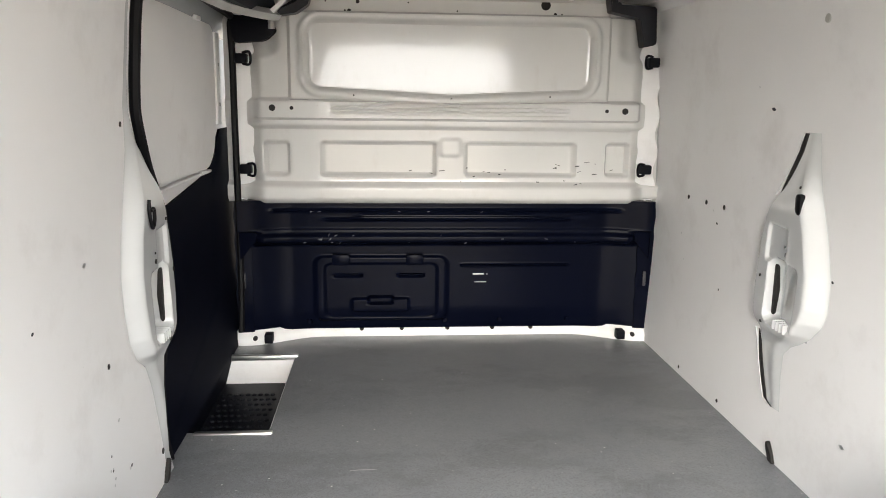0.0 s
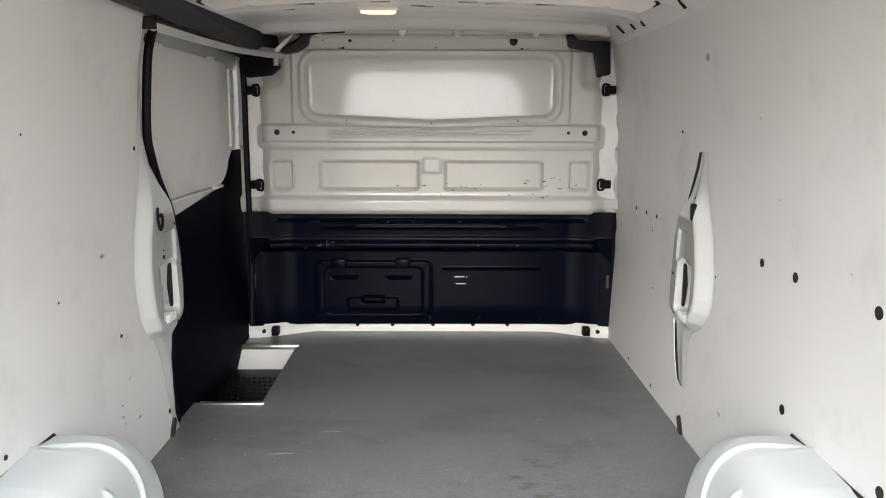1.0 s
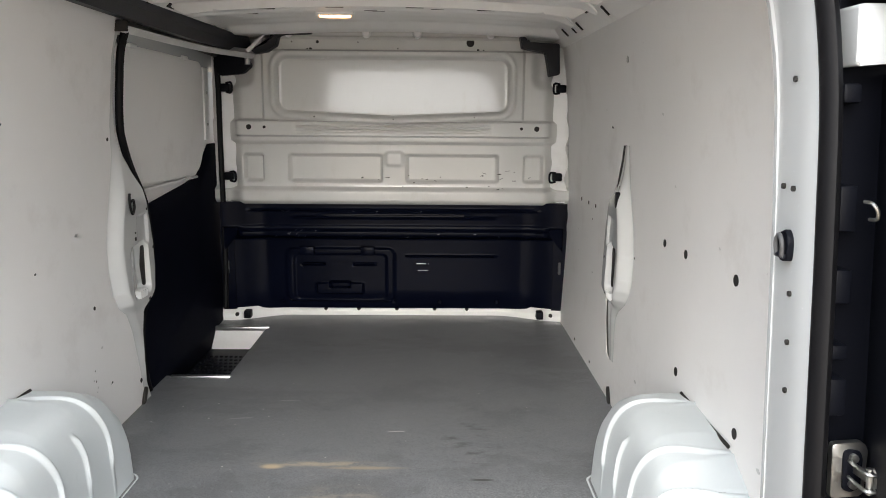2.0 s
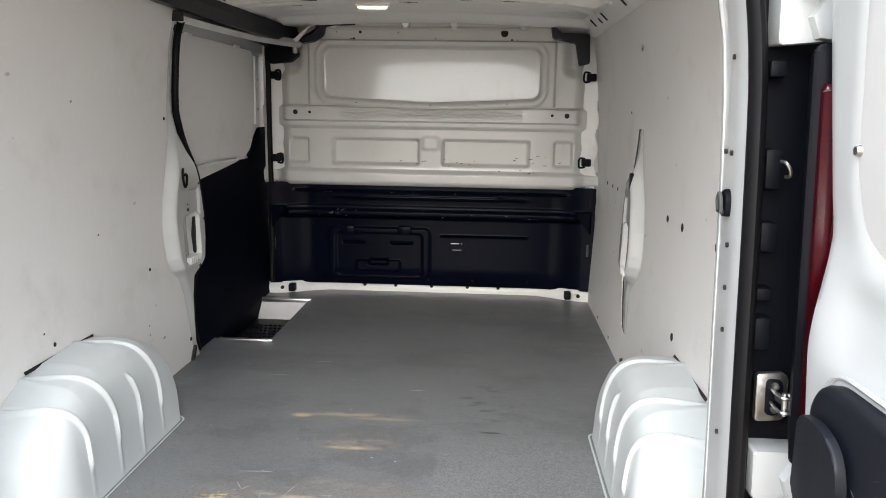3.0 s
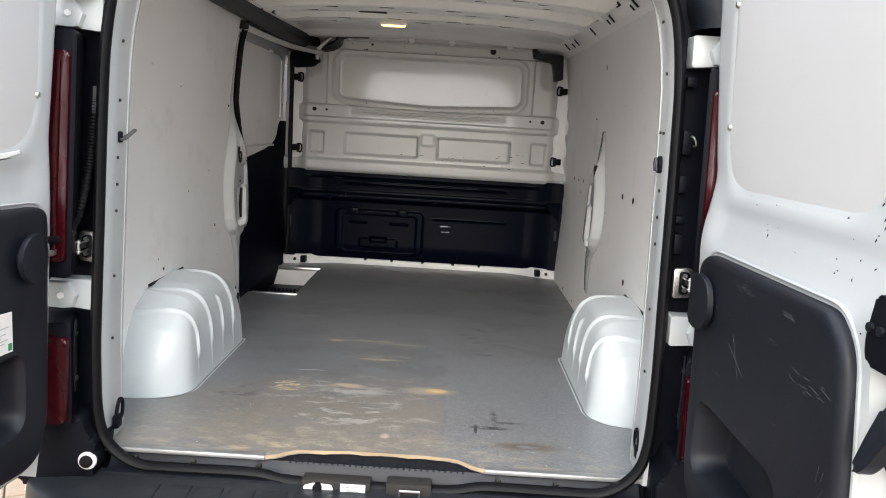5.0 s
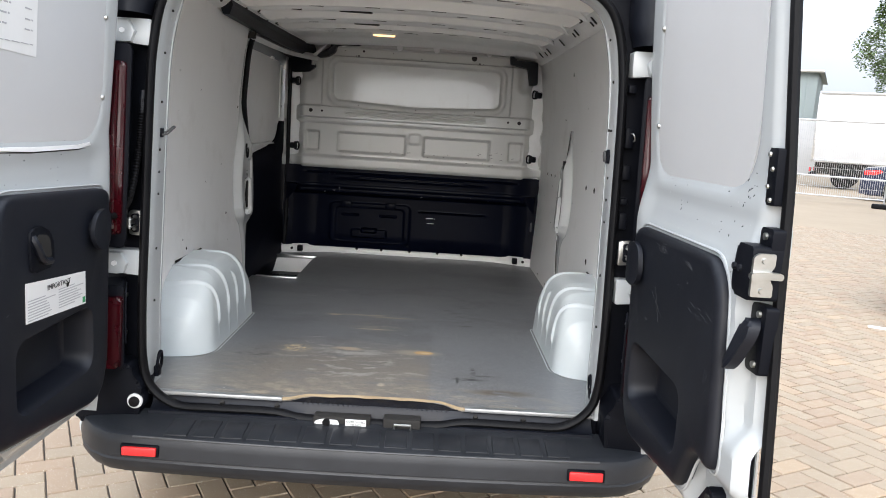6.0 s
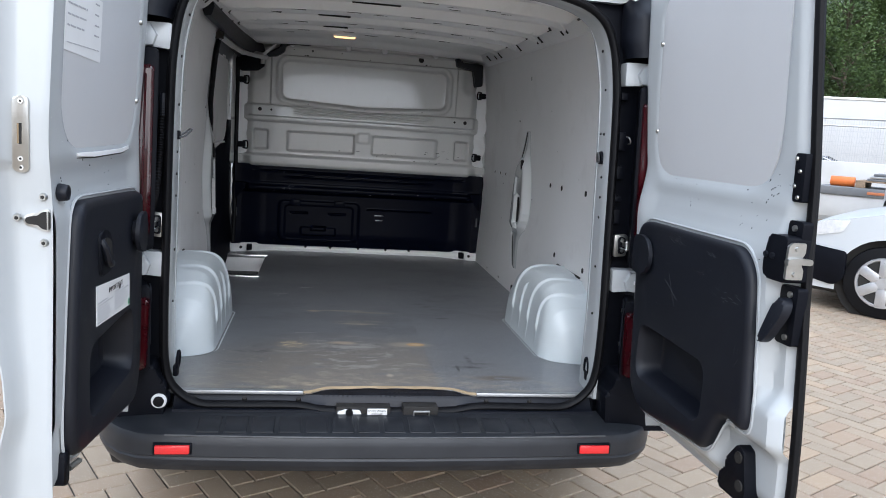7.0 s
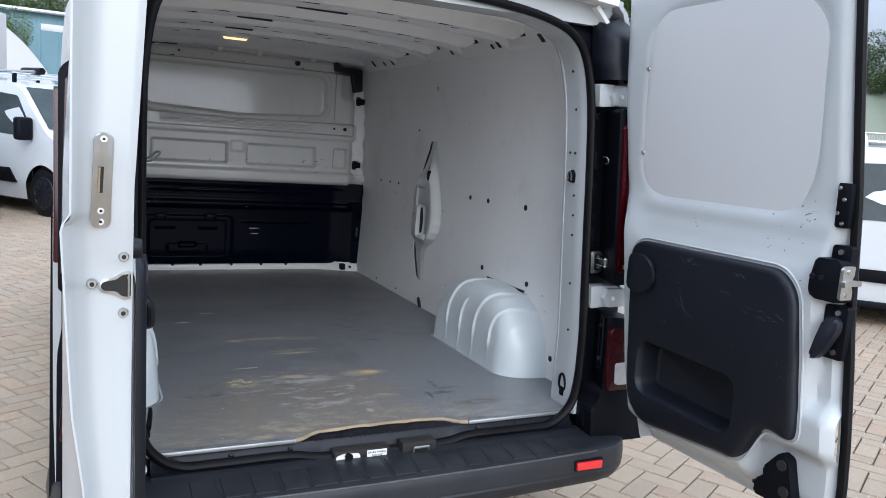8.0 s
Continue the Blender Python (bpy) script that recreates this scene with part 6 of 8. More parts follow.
W_TRIM = -0.0225
note = sheet_of_paper([(0.605, 0.925), (0.325, 0.910), (0.325, 0.995), (0.605, 1.018)], W_TRIM, trim, "white warning label headed IMPORTANT, torn at one corner", on_swell)
me_m = Matrix(((0.067, 0, 1, on_swell(0.465, 0.990, W_TRIM - 0.0050)[0]), (1, 0, 0, -0.465), (0, 1, 0, 0.990), (0, 0, 0, 1)))
words("IMPORTANT", 0.018, me_m, INK, note)
GREY_INK = mat("grey_print", (0.42, 0.42, 0.43), (0.52, 0.52, 0.52), 0.6, bump=0)
prng = random.Random(2)
for k in range(8):
    z = 0.974 - 0.0065 * k
    for u0, u1 in ((0.598, 0.475), (0.462, 0.335)):
        u1b = u1 + prng.uniform(0, 0.05)
        part("print_line", slab([(u0, z), (u1b, z - 0.02 * (u0 - u1b)), (u1b, z + 0.0025 - 0.02 * (u0 - u1b)), (u0, z + 0.0025)], on_swell, W_TRIM - 0.0018, W_TRIM - 0.0008), GREY_INK, note)
part("tear", slab([(0.425, 0.982), (0.41, 0.985), (0.414, 0.976), (0.422, 0.973)], on_swell, W_TRIM - 0.002, W_TRIM - 0.0006), DARK, note)
part("mark", slab([(0.33, 0.915), (0.342, 0.915), (0.342, 0.93), (0.33, 0.93)], on_swell, W_TRIM - 0.002, W_TRIM - 0.0006), mat("green_print", (0.05, 0.3, 0.12), None, 0.6, bump=0), note)
W_B = 0.0024
note = sheet_of_paper([(0.735, 1.530), (0.50, 1.520), (0.50, 1.655), (0.735, 1.670)], W_B, ob, "white load notice with rows of small print", place)
GREY_INK2 = mat("faded_print", (0.36, 0.36, 0.38), (0.42, 0.42, 0.43), 0.6, bump=0)


def thin_rows(rows):
    for u0, u1, z, h in rows:
        k = 0
        while u0 > u1:
            w = prng.uniform(0.012, 0.03)
            part("print_line", slab([(u0, z), (max(u1, u0 - w), z - 0.0008), (max(u1, u0 - w), z + h - 0.0008), (u0, z + h)], place, W_B - 0.0018, W_B - 0.0008), GREY_INK2, note)
            u0 -= w + 0.006


thin_rows([(0.722, 0.60, 1.650, 0.0035), (0.722, 0.64, 1.641, 0.0035), (0.722, 0.605, 1.622, 0.0035), (0.722, 0.61, 1.600, 0.0035), (0.722, 0.62, 1.578, 0.0035), (0.722, 0.515, 1.545, 0.002), (0.55, 0.52, 1.643, 0.003), (0.55, 0.52, 1.620, 0.003), (0.55, 0.52, 1.597, 0.003), (0.55, 0.52, 1.575, 0.003)])
note = sheet_of_paper([(0.735, 1.705), (0.50, 1.695), (0.50, 1.825), (0.735, 1.84)], W_B, ob, "white load notice with rows of small print", place)
thin_rows([(0.722, 0.58, 1.815, 0.0035), (0.722, 0.61, 1.795, 0.0035), (0.722, 0.60, 1.775, 0.0035), (0.722, 0.60, 1.755, 0.0035), (0.722, 0.515, 1.715, 0.002)])

# chips and scratches on the open doors
def door_depth(side, u, z):
    far = 0.80 if side > 0 else 0.745
    w = 0.009 * (1 - sst(-0.03, 0.0, rbox(u, z, 0.15, far, 1.315, 1.905, 0.13)))
    return w + 0.010 * sst(1.18, 1.24, z) * (1 - sst(1.27, 1.32, z)) - (RIGHT_SWELL if side > 0 else LEFT_SWELL) * (1 - sst(1.19, 1.38, z)) * (1 - sst(0.845, 0.875, u))


for side in (1, -1):
    ob, place, trim, on_swell = doors[side]
    crng = random.Random(20 + side)
    for k in range(33):
        if k < 24:
            u, z, w = crng.uniform(0.3, 0.72), crng.choice((crng.uniform(1.23, 1.30), crng.gauss(1.32, 0.03))), 0.001
            if k < 10:
                u, z = crng.gauss(0.80 if side > 0 else 0.715, 0.008), crng.uniform(0.72, 1.38)
            d = 0.013 if z > 1.2 else 0.002
            mt = DARK
            s = crng.uniform(0.001, 0.003)
            part("paint_chip", slab([(u - s, z), (u, z - s * 0.6), (u + s, z + s * 0.2), (u, z + s * 0.7)], place, (door_depth(side, u, z) - 0.0006), door_depth(side, u, z) + 0.002), mt, ob)
        else:
            u, z = crng.uniform(0.32, 0.74), crng.uniform(0.93, 1.17)
            s, t = crng.uniform(0.002, 0.006) * (1 + 2 * (k % 4 == 0)), crng.gauss(0, 0.003)
            part("scratch", slab([(u - s, z - t), (u - s, z - t + 0.0008), (u + s, z + t + 0.0006), (u + s, z + t)], on_swell, -0.0224, -0.021), SCUFFED, trim)


# worn patches on the right door's trim: sheaves of fine pale strokes
ob, place, trim, on_swell = doors[1]
wrng = random.Random(44)
WORN = mat("pale_plastic_scuff", (0.045, 0.047, 0.052), (0.07, 0.072, 0.078), 0.7, big=60, bump=0.0)
for uc, zc, du, dz, tilt, n in ((0.45, 1.167, 0.035, 0.010, -0.15, 9), (0.645, 1.157, 0.020, 0.004, -0.35, 5), (0.46, 1.03, 0.004, 0.003, -0.8, 2), (0.73, 1.068, 0.045, 0.012, -0.1, 12), (0.60, 1.10, 0.03, 0.006, 0.2, 4), (0.38, 0.93, 0.006, 0.004, 0.5, 2), (0.50, 0.90, 0.004, 0.004, 0.3, 2), (0.80, 0.95, 0.012, 0.02, 1.2, 3)):
    for k in range(n):
        u, z = uc + wrng.gauss(0, du * 0.6), zc + wrng.gauss(0, dz * 0.7)
        l, t = wrng.uniform(0.003, 0.016), tilt + wrng.gauss(0, 0.22)
        if tilt == -0.8:
            l = 0.045
        cu, cz = l * math.cos(t), l * math.sin(t)
        h = wrng.uniform(0.0004, 0.0011)
        part("scuff", slab([(u - cu, z - cz), (u, z - h), (u + cu, z + cz), (u, z + h)], on_swell, -0.0224, -0.021), WORN, trim)
# chips gathered below the window's outer corner and under its board
for k in range(18):
    u, z = (wrng.gauss(0.79, 0.022), wrng.gauss(1.345, 0.022)) if k % 3 else (wrng.gauss(0.43 if k % 2 else 0.74, 0.03), wrng.gauss(1.268, 0.015))
    l = wrng.uniform(0.0012, 0.0045)
    t = wrng.uniform(0.2, 1.6)
    d = -RIGHT_SWELL * (1 - sst(1.19, 1.38, z)) + 0.010 * sst(1.18, 1.24, z) * (1 - sst(1.27, 1.32, z)) + 0.009 * (1 - sst(-0.03, 0.0, rbox(u, z, 0.15, 0.80, 1.315, 1.905, 0.13)))
    part("paint_chip", slab([(u - l * math.cos(t), z - l * math.sin(t)), (u + 0.0008, z - 0.0008), (u + l * math.cos(t), z + l * math.sin(t)), (u - 0.0008, z + 0.0008)], place, d - 0.0008, d + 0.002), DARK, ob)


# ---- yard: block paving in herringbone ----
def paving_mat():
    m = mat("buff_block_paving", (0.336, 0.257, 0.174), (0.280, 0.214, 0.149), 0.8, big=9, fine=260, bump=0.5, rvar=0.1)
    nt = m.node_tree
    b = nt.nodes["Principled BSDF"]
    col = b.inputs["Base Color"].links[0].from_socket
    info, geo = nt.nodes.new("ShaderNodeObjectInfo"), nt.nodes.new("ShaderNodeNewGeometry")
    add = nt.nodes.new("ShaderNodeMath")
    add.operation = "ADD"
    nt.links.new(info.outputs["Random"], add.inputs[0])
    nt.links.new(geo.outputs["Random Per Island"], add.inputs[1])
    fr = nt.nodes.new("ShaderNodeMath")
    fr.operation = "FRACT"
    nt.links.new(add.outputs[0], fr.inputs[0])
    ramp = nt.nodes.new("ShaderNodeValToRGB")
    ramp.color_ramp.elements[0].color, ramp.color_ramp.elements[1].color = (0.280, 0.224, 0.162, 1), (0.400, 0.293, 0.191, 1)
    e = ramp.color_ramp.elements.new(0.5)
    e.color = (0.352, 0.279, 0.197, 1)
    e = ramp.color_ramp.elements.new(0.8)
    e.color = (0.304, 0.214, 0.149, 1)
    nt.links.new(fr.outputs[0], ramp.inputs[0])
    mx = nt.nodes.new("ShaderNodeMix")
    mx.data_type = "RGBA"
    mx.inputs[0].default_value = 0.65
    nt.links.new(col, mx.inputs[6])
    nt.links.new(ramp.outputs[0], mx.inputs[7])
    # pale and dark aggregate specks
    tc = nt.nodes.new("ShaderNodeTexCoord")
    sp = nt.nodes.new("ShaderNodeTexNoise")
    sp.inputs["Scale"].default_value, sp.inputs["Detail"].default_value = 190, 2
    nt.links.new(tc.outputs["Object"], sp.inputs[0])
    rp = nt.nodes.new("ShaderNodeMapRange")
    rp.inputs[1].default_value, rp.inputs[2].default_value = 0.62, 0.72
    nt.links.new(sp.outputs[0], rp.inputs[0])
    mx2 = nt.nodes.new("ShaderNodeMix")
    mx2.data_type = "RGBA"
    mx2.inputs[7].default_value = (0.72, 0.67, 0.58, 1)
    nt.links.new(rp.outputs[0], mx2.inputs[0])
    nt.links.new(mx.outputs[2], mx2.inputs[6])
    nt.links.new(mx2.outputs[2], b.inputs["Base Color"])
    return m


PAVING = paving_mat()
JOINT = mat("sandy_joint", (0.05, 0.042, 0.033), (0.085, 0.07, 0.055), 0.95, big=3, fine=200, bump=0.4)
FAR_PAVING = mat("distant_paving", (0.328, 0.261, 0.183), (0.280, 0.222, 0.157), 0.85, big=0.6, fine=9, bump=0.2)


xs = sorted(span(-400, 400, 16) + span(-13, 16, 29))
ys = sorted(span(-400, 400, 16) + span(-11, 19, 30))
ground = tagged(part("ground", sheet(lambda x, y: (x, y, GROUND - 0.008), xs, ys), JOINT, None), "pale sandy block paving of the yard in herringbone", "ground", kind="structure")
U, TURN_B = 0.1, radians(28)
ca, sa = math.cos(TURN_B), math.sin(TURN_B)


def to_world(a, b):
    return ca * a - sa * b, sa * a + ca * b


def block_mesh():
    """One paving block with chamfered top edges, 200 x 100."""
    g = 0.003
    bm = bmesh.new()
    lx, ly = 0.1 - g, 0.05 - g
    base = [bm.verts.new((sx * lx, sy * ly, -0.012)) for sx, sy in ((-1, -1), (1, -1), (1, 1), (-1, 1))]
    mid = [bm.verts.new((sx * lx, sy * ly, -0.004)) for sx, sy in ((-1, -1), (1, -1), (1, 1), (-1, 1))]
    top = [bm.verts.new((sx * (lx - 0.003), sy * (ly - 0.003), 0)) for sx, sy in ((-1, -1), (1, -1), (1, 1), (-1, 1))]
    bm.faces.new(top)
    for a, b in ((base, mid), (mid, top)):
        for i in range(4):
            bm.faces.new((a[i], a[(i + 1) % 4], b[(i + 1) % 4], b[i]))
    me = bpy.data.meshes.new("paving_block")
    bm.to_mesh(me)
    bm.free()
    me.materials.append(PAVING)
    return me


cells = []
for i in range(-150, 190):
    for j in range(-150, 190):
        k = (i - j) % 4
        if k == 0:
            cx, cy, turn = (i + 1) * U, (j + 0.5) * U, 0
        elif k == 3:
            cx, cy, turn = (i + 0.5) * U, (j + 1) * U, 90
        else:
            continue
        x, y = to_world(cx, cy)
        if not (abs(x) < 0.7 and 0.9 < y < 4.4) and math.hypot(x - 1.0, y - 2.0) < 11.5:
            cells.append((math.hypot(x - 1.6, y - 0.7) if x > 0 else math.hypot(x + 1.25, y - 0.5), x, y, turn))
cells.sort()
block = block_mesh()
brng = random.Random(7)
for d, x, y, turn in cells[:290]:
    ob = new("paving_block", block)
    ob.parent = ground
    ob.matrix_basis = pose(x, y, GROUND + brng.uniform(-0.0015, 0.0015), brng.uniform(-0.5, 0.5), brng.uniform(-0.5, 0.5), 28 + turn)
verts, faces = [], []
g = 0.003
for d, x, y, turn in cells[290:]:
    m = pose(x, y, GROUND + brng.uniform(-0.0015, 0.0015), brng.uniform(-0.5, 0.5), brng.uniform(-0.5, 0.5), 28 + turn)
    n = len(verts)
    for lx, ly, z in ((0.1 - g, 0.05 - g, -0.008), (0.097 - g, 0.047 - g, 0.0)):
        for sx, sy in ((-1, -1), (1, -1), (1, 1), (-1, 1)):
            verts.append(m @ Vector((sx * lx, sy * ly, z)))
    faces.append((n + 4, n + 5, n + 6, n + 7))
    for i in range(4):
        faces.append((n + i, n + (i + 1) % 4, n + 4 + (i + 1) % 4, n + 4 + i))
me = bpy.data.meshes.new("paving_field")
me.from_pydata(verts, [], faces)
me.materials.append(PAVING)
field = new("paving_field", me)
field.parent = ground
tagged(field, kind="stuff")
# coarse far paving round the laid blocks
ring = bmesh.new()
rings = []
for r in (11.4, 16, 30, 80, 380):
    rings.append([ring.verts.new((1.0 + r * math.cos(2 * math.pi * k / 72), 2.0 + r * math.sin(2 * math.pi * k / 72), GROUND - 0.002)) for k in range(72)])
for a, b in zip(rings, rings[1:]):
    for k in range(72):
        ring.faces.new((a[k], a[(k + 1) % 72], b[(k + 1) % 72], b[k]))
tagged(part("far_paving", ring, FAR_PAVING, ground), "sandy paving farther off", kind="stuff")
bx, by = 3.85, 3.70
tagged(part("painted_block", box((-0.1, -0.045, 0), (0.1, 0.045, 0.004), 0.002, m=pose(bx, by, GROUND + 0.001, 0, 0, -32)), PAPER, ground), "white painted bay marker block")


# ---- parked vehicles ----
GLASS = mat("dark_car_glass", (0.018, 0.028, 0.030), (0.035, 0.05, 0.052), 0.08, big=3, bump=0, rvar=0.02, spec=0.3)
BLUE = mat("dark_blue_car_paint", (0.02, 0.028, 0.06), (0.026, 0.034, 0.07), 0.2, big=2, bump=0.01, rvar=0.04, coat=0.8)
CAR_WHITE = mat("white_car_paint", (0.58, 0.60, 0.61), (0.55, 0.57, 0.58), 0.3, big=1.5, bump=0.01, rvar=0.04, coat=0.2)
ALLOY = mat("silver_wheel", (0.62, 0.62, 0.63), (0.5, 0.5, 0.51), 0.32, metal=0.7, big=12, bump=0.02)


def wheel(parent, x, side, y, r, rim_mat, spokes, width=0.2):
    tyre = part("wheel", rod((x, side * (y - width), r), (x, side * y, r), r, None, 36, None, 0.02), RUBBER, parent, "black tyre")
    rim = part("rim", rod((x, side * (y - 0.02), r), (x, side * (y + 0.004), r), r * 0.66, None, 30), DARK, tyre)
    for k in range(spokes):
        a = 2 * math.pi * k / spokes
        c = Matrix.Translation((x, side * (y + 0.006), r)) @ Matrix.Rotation(a, 4, "Y")
        part("spoke", box((-0.035 - 0.01 * (spokes < 7), -0.012, 0.03), (0.035 + 0.01 * (spokes < 7), 0.012, r * 0.66), 0.008, m=c), rim_mat, tyre)
    part("hub", rod((x, side * (y - 0.01), r), (x, side * (y + 0.02), r), r * 0.2, None, 16, r * 0.15), rim_mat, tyre)
    bm = bmesh.new()
    tube([(x + r * 0.66 * math.cos(2 * math.pi * k / 30), side * (y + 0.004), r + r * 0.66 * math.sin(2 * math.pi * k / 30)) for k in range(30)], 0.014, 6, bm, True)
    part("rim_ring", bm, rim_mat, tyre)


def vehicle(name, label, category, at, heading, prof, belt, half, wheels, paint, glass, side_shape, extras=(), rim_mat=None, spokes=6, r=0.32):
    """A vehicle in its own space, nose along +x: prof is its roof line (x, z), belt its waistline."""
    root = thing(name, (0, 0, 0), label, category)
    x0, x1 = prof[0][0], prof[-1][0]

    def top(x):
        return lerp_table(prof, x)

    def wide(x, z):
        t = top(x)
        f = 1.0
        f *= 1 - 0.16 * (max(0, (x - (x1 - 0.75)) / 0.75)) ** 2.2 - 0.06 * (max(0, (x0 + 0.35 - x) / 0.35)) ** 2
        if z > belt:
            f *= 1 - 0.17 * ((z - belt) / max(0.3, prof_max - belt)) ** 1.3
        if z < 0.45:
            f *= 1 - 0.05 * (0.45 - z) / 0.3
        return half * f

    prof_max = max(z for _, z in prof)
    nx, nz = 70, 26
    arches = [(wx, r + 0.06) for wx in wheels]

    def side_fn(side):
        def f(x, k):
            t = top(x)
            base = 0.20
            for wx, ra in arches:
                if abs(x - wx) < ra:
                    base = max(base, r + math.sqrt(max(0, ra * ra - (x - wx) ** 2)))
            z = base + (t - 0.03 - base) * k
            return (x, side * wide(x, z), z)
        return f

    xs_ = sorted(set(span(x0, x1, nx) + [wx + s * ra * q for wx, ra in arches for s in (-1, 1) for q in (0.5, 0.8, 0.93, 0.99, 1.0, 1.005)]))
    bm = bmesh.new()
    for side in (1, -1):
        sheet(side_fn(side), xs_, span(0, 1, nz), None, bm)
    sheet(lambda x, k: (x, wide(x, top(x) - 0.03) * k, top(x) - 0.03 * abs(k) ** 6), xs_, span(-1, 1, 16), None, bm)
    for xe in (x0, x1):
        sheet(lambda z, k: (xe + (0.04 if xe == x1 else -0.02) * (1 - k * k), wide(xe, z) * k, z), span(0.2, top(xe), 10), span(-1, 1, 12), None, bm)
    part("body", bm, paint, root)
    part("underside", box((x0 + 0.15, -half + 0.12, 0.16), (x1 - 0.12, half - 0.12, 0.45), 0.05), DARK, root)
    for wx in wheels:
        for side in (1, -1):
            wheel(root, wx, side, half - 0.03, r, rim_mat or ALLOY, spokes)
            part("wheel_well", rod((wx, side * (half - 0.3), r), (wx, side * (half - 0.10), r), r + 0.07, None, 28), DARK, root)
    for outline in glass:
        for side in (1, -1):
            part("side_window", slab(round_outline(outline, 0.05), lambda u, v, d: (u, side * (wide(u, v) + d), v), 0.006, -0.02), GLASS, root, "dark side window")
    for x_a, z_a, x_b, z_b, label_ in side_shape:
        part("windscreen", sheet(lambda k, q: (x_a + (x_b - x_a) * k + 0.06 * (1 - q * q), (wide(x_a, z_a) * (1 - k) + wide(x_b, z_b) * k - 0.07) * q, z_a + (z_b - z_a) * k + 0.012), span(0, 1, 6), span(-1, 1, 10), (-0.02, 0, -0.01)), GLASS, root, label_)
    for fn in extras:
        fn(root, wide, top)
    root.matrix_basis = pose(at[0], at[1], GROUND, 0, 0, heading)
    return root


def small_van_extras(root, wide, top):
    for side in (1, -1):
        part("side_moulding", slab(round_outline([(-1.2, 0.40), (0.62, 0.42), (0.66, 0.47), (0.55, 0.53), (-1.2, 0.52)], 0.02), lambda u, v, d: (u, side * (wide(u, v) + d), v), 0.02, -0.01, 0.004), BLACK, root, "dark grey side moulding")
        part("mirror_cap", box((0.60, side * 0.92 - 0.09, 0.96), (0.74, side * 0.92 + 0.09, 1.13), 0.05, None, 3), CAR_WHITE, root)
        part("head_lamp", slab(round_outline([(1.66, 0.84), (1.84, 0.83), (2.02, 0.755), (2.06, 0.70), (1.93, 0.675), (1.72, 0.73)], 0.03), lambda u, v, d: (u, side * (wide(u, v) + d), v), 0.012, -0.03, 0.006), CLEARLENS, root, "clear head lamp")
        part("bumper_corner", slab(round_outline([(1.66, 0.56), (2.1, 0.60), (2.12, 0.30), (1.74, 0.24), (1.66, 0.32)], 0.04), lambda u, v, d: (min(u, 2.10), side * (wide(min(u, 2.10), v) + d), v), 0.02, -0.05, 0.01), BLACK, root, "unpainted grey bumper corner")
        part("door_line", slab([(0.80, 0.30), (0.806, 0.30), (0.82, 0.95), (0.814, 0.95)], lambda u, v, d: (u, side * (wide(u, v) + d), v), 0.002, -0.002), DARK, root)
        part("indicator", rod((1.0, side * (wide(1.0, 0.78) - 0.005), 0.78), (1.0, side * (wide(1.0, 0.78) + 0.008), 0.78), 0.02, None, 12), CLEARLENS, root)
        part("sill_strip", box((-1.0, side * 0.84 - 0.02, 0.17), (0.95, side * 0.84 + 0.02, 0.23), 0.01), BLACK, root)
    part("front_bumper", box((1.95, -0.65, 0.24), (2.13, 0.65, 0.58), 0.06, None, 3), BLACK, root)


PROF_SMALL = [(-2.05, 0.95), (-2.03, 1.48), (-1.9, 1.60), (-1.0, 1.66), (0.2, 1.64), (0.5, 1.56), (1.05, 1.09), (1.3, 0.98), (1.75, 0.87), (2.0, 0.77), (2.10, 0.60)]
vehicle("small_white_van", "small white van with grey side mouldings parked on the paving", "van", (6.18, 3.12), 136.2, PROF_SMALL, 0.95, 0.86, (-1.35, 1.35), CAR_WHITE,
        [[(-0.42, 0.98), (0.55, 0.96), (0.62, 1.05), (0.36, 1.47), (-0.35, 1.50), (-0.42, 1.4)], [(0.66, 0.97), (1.00, 0.98), (0.72, 1.24)]],
        [(1.08, 1.08, 0.5, 1.56, "raked windscreen")], [small_van_extras])


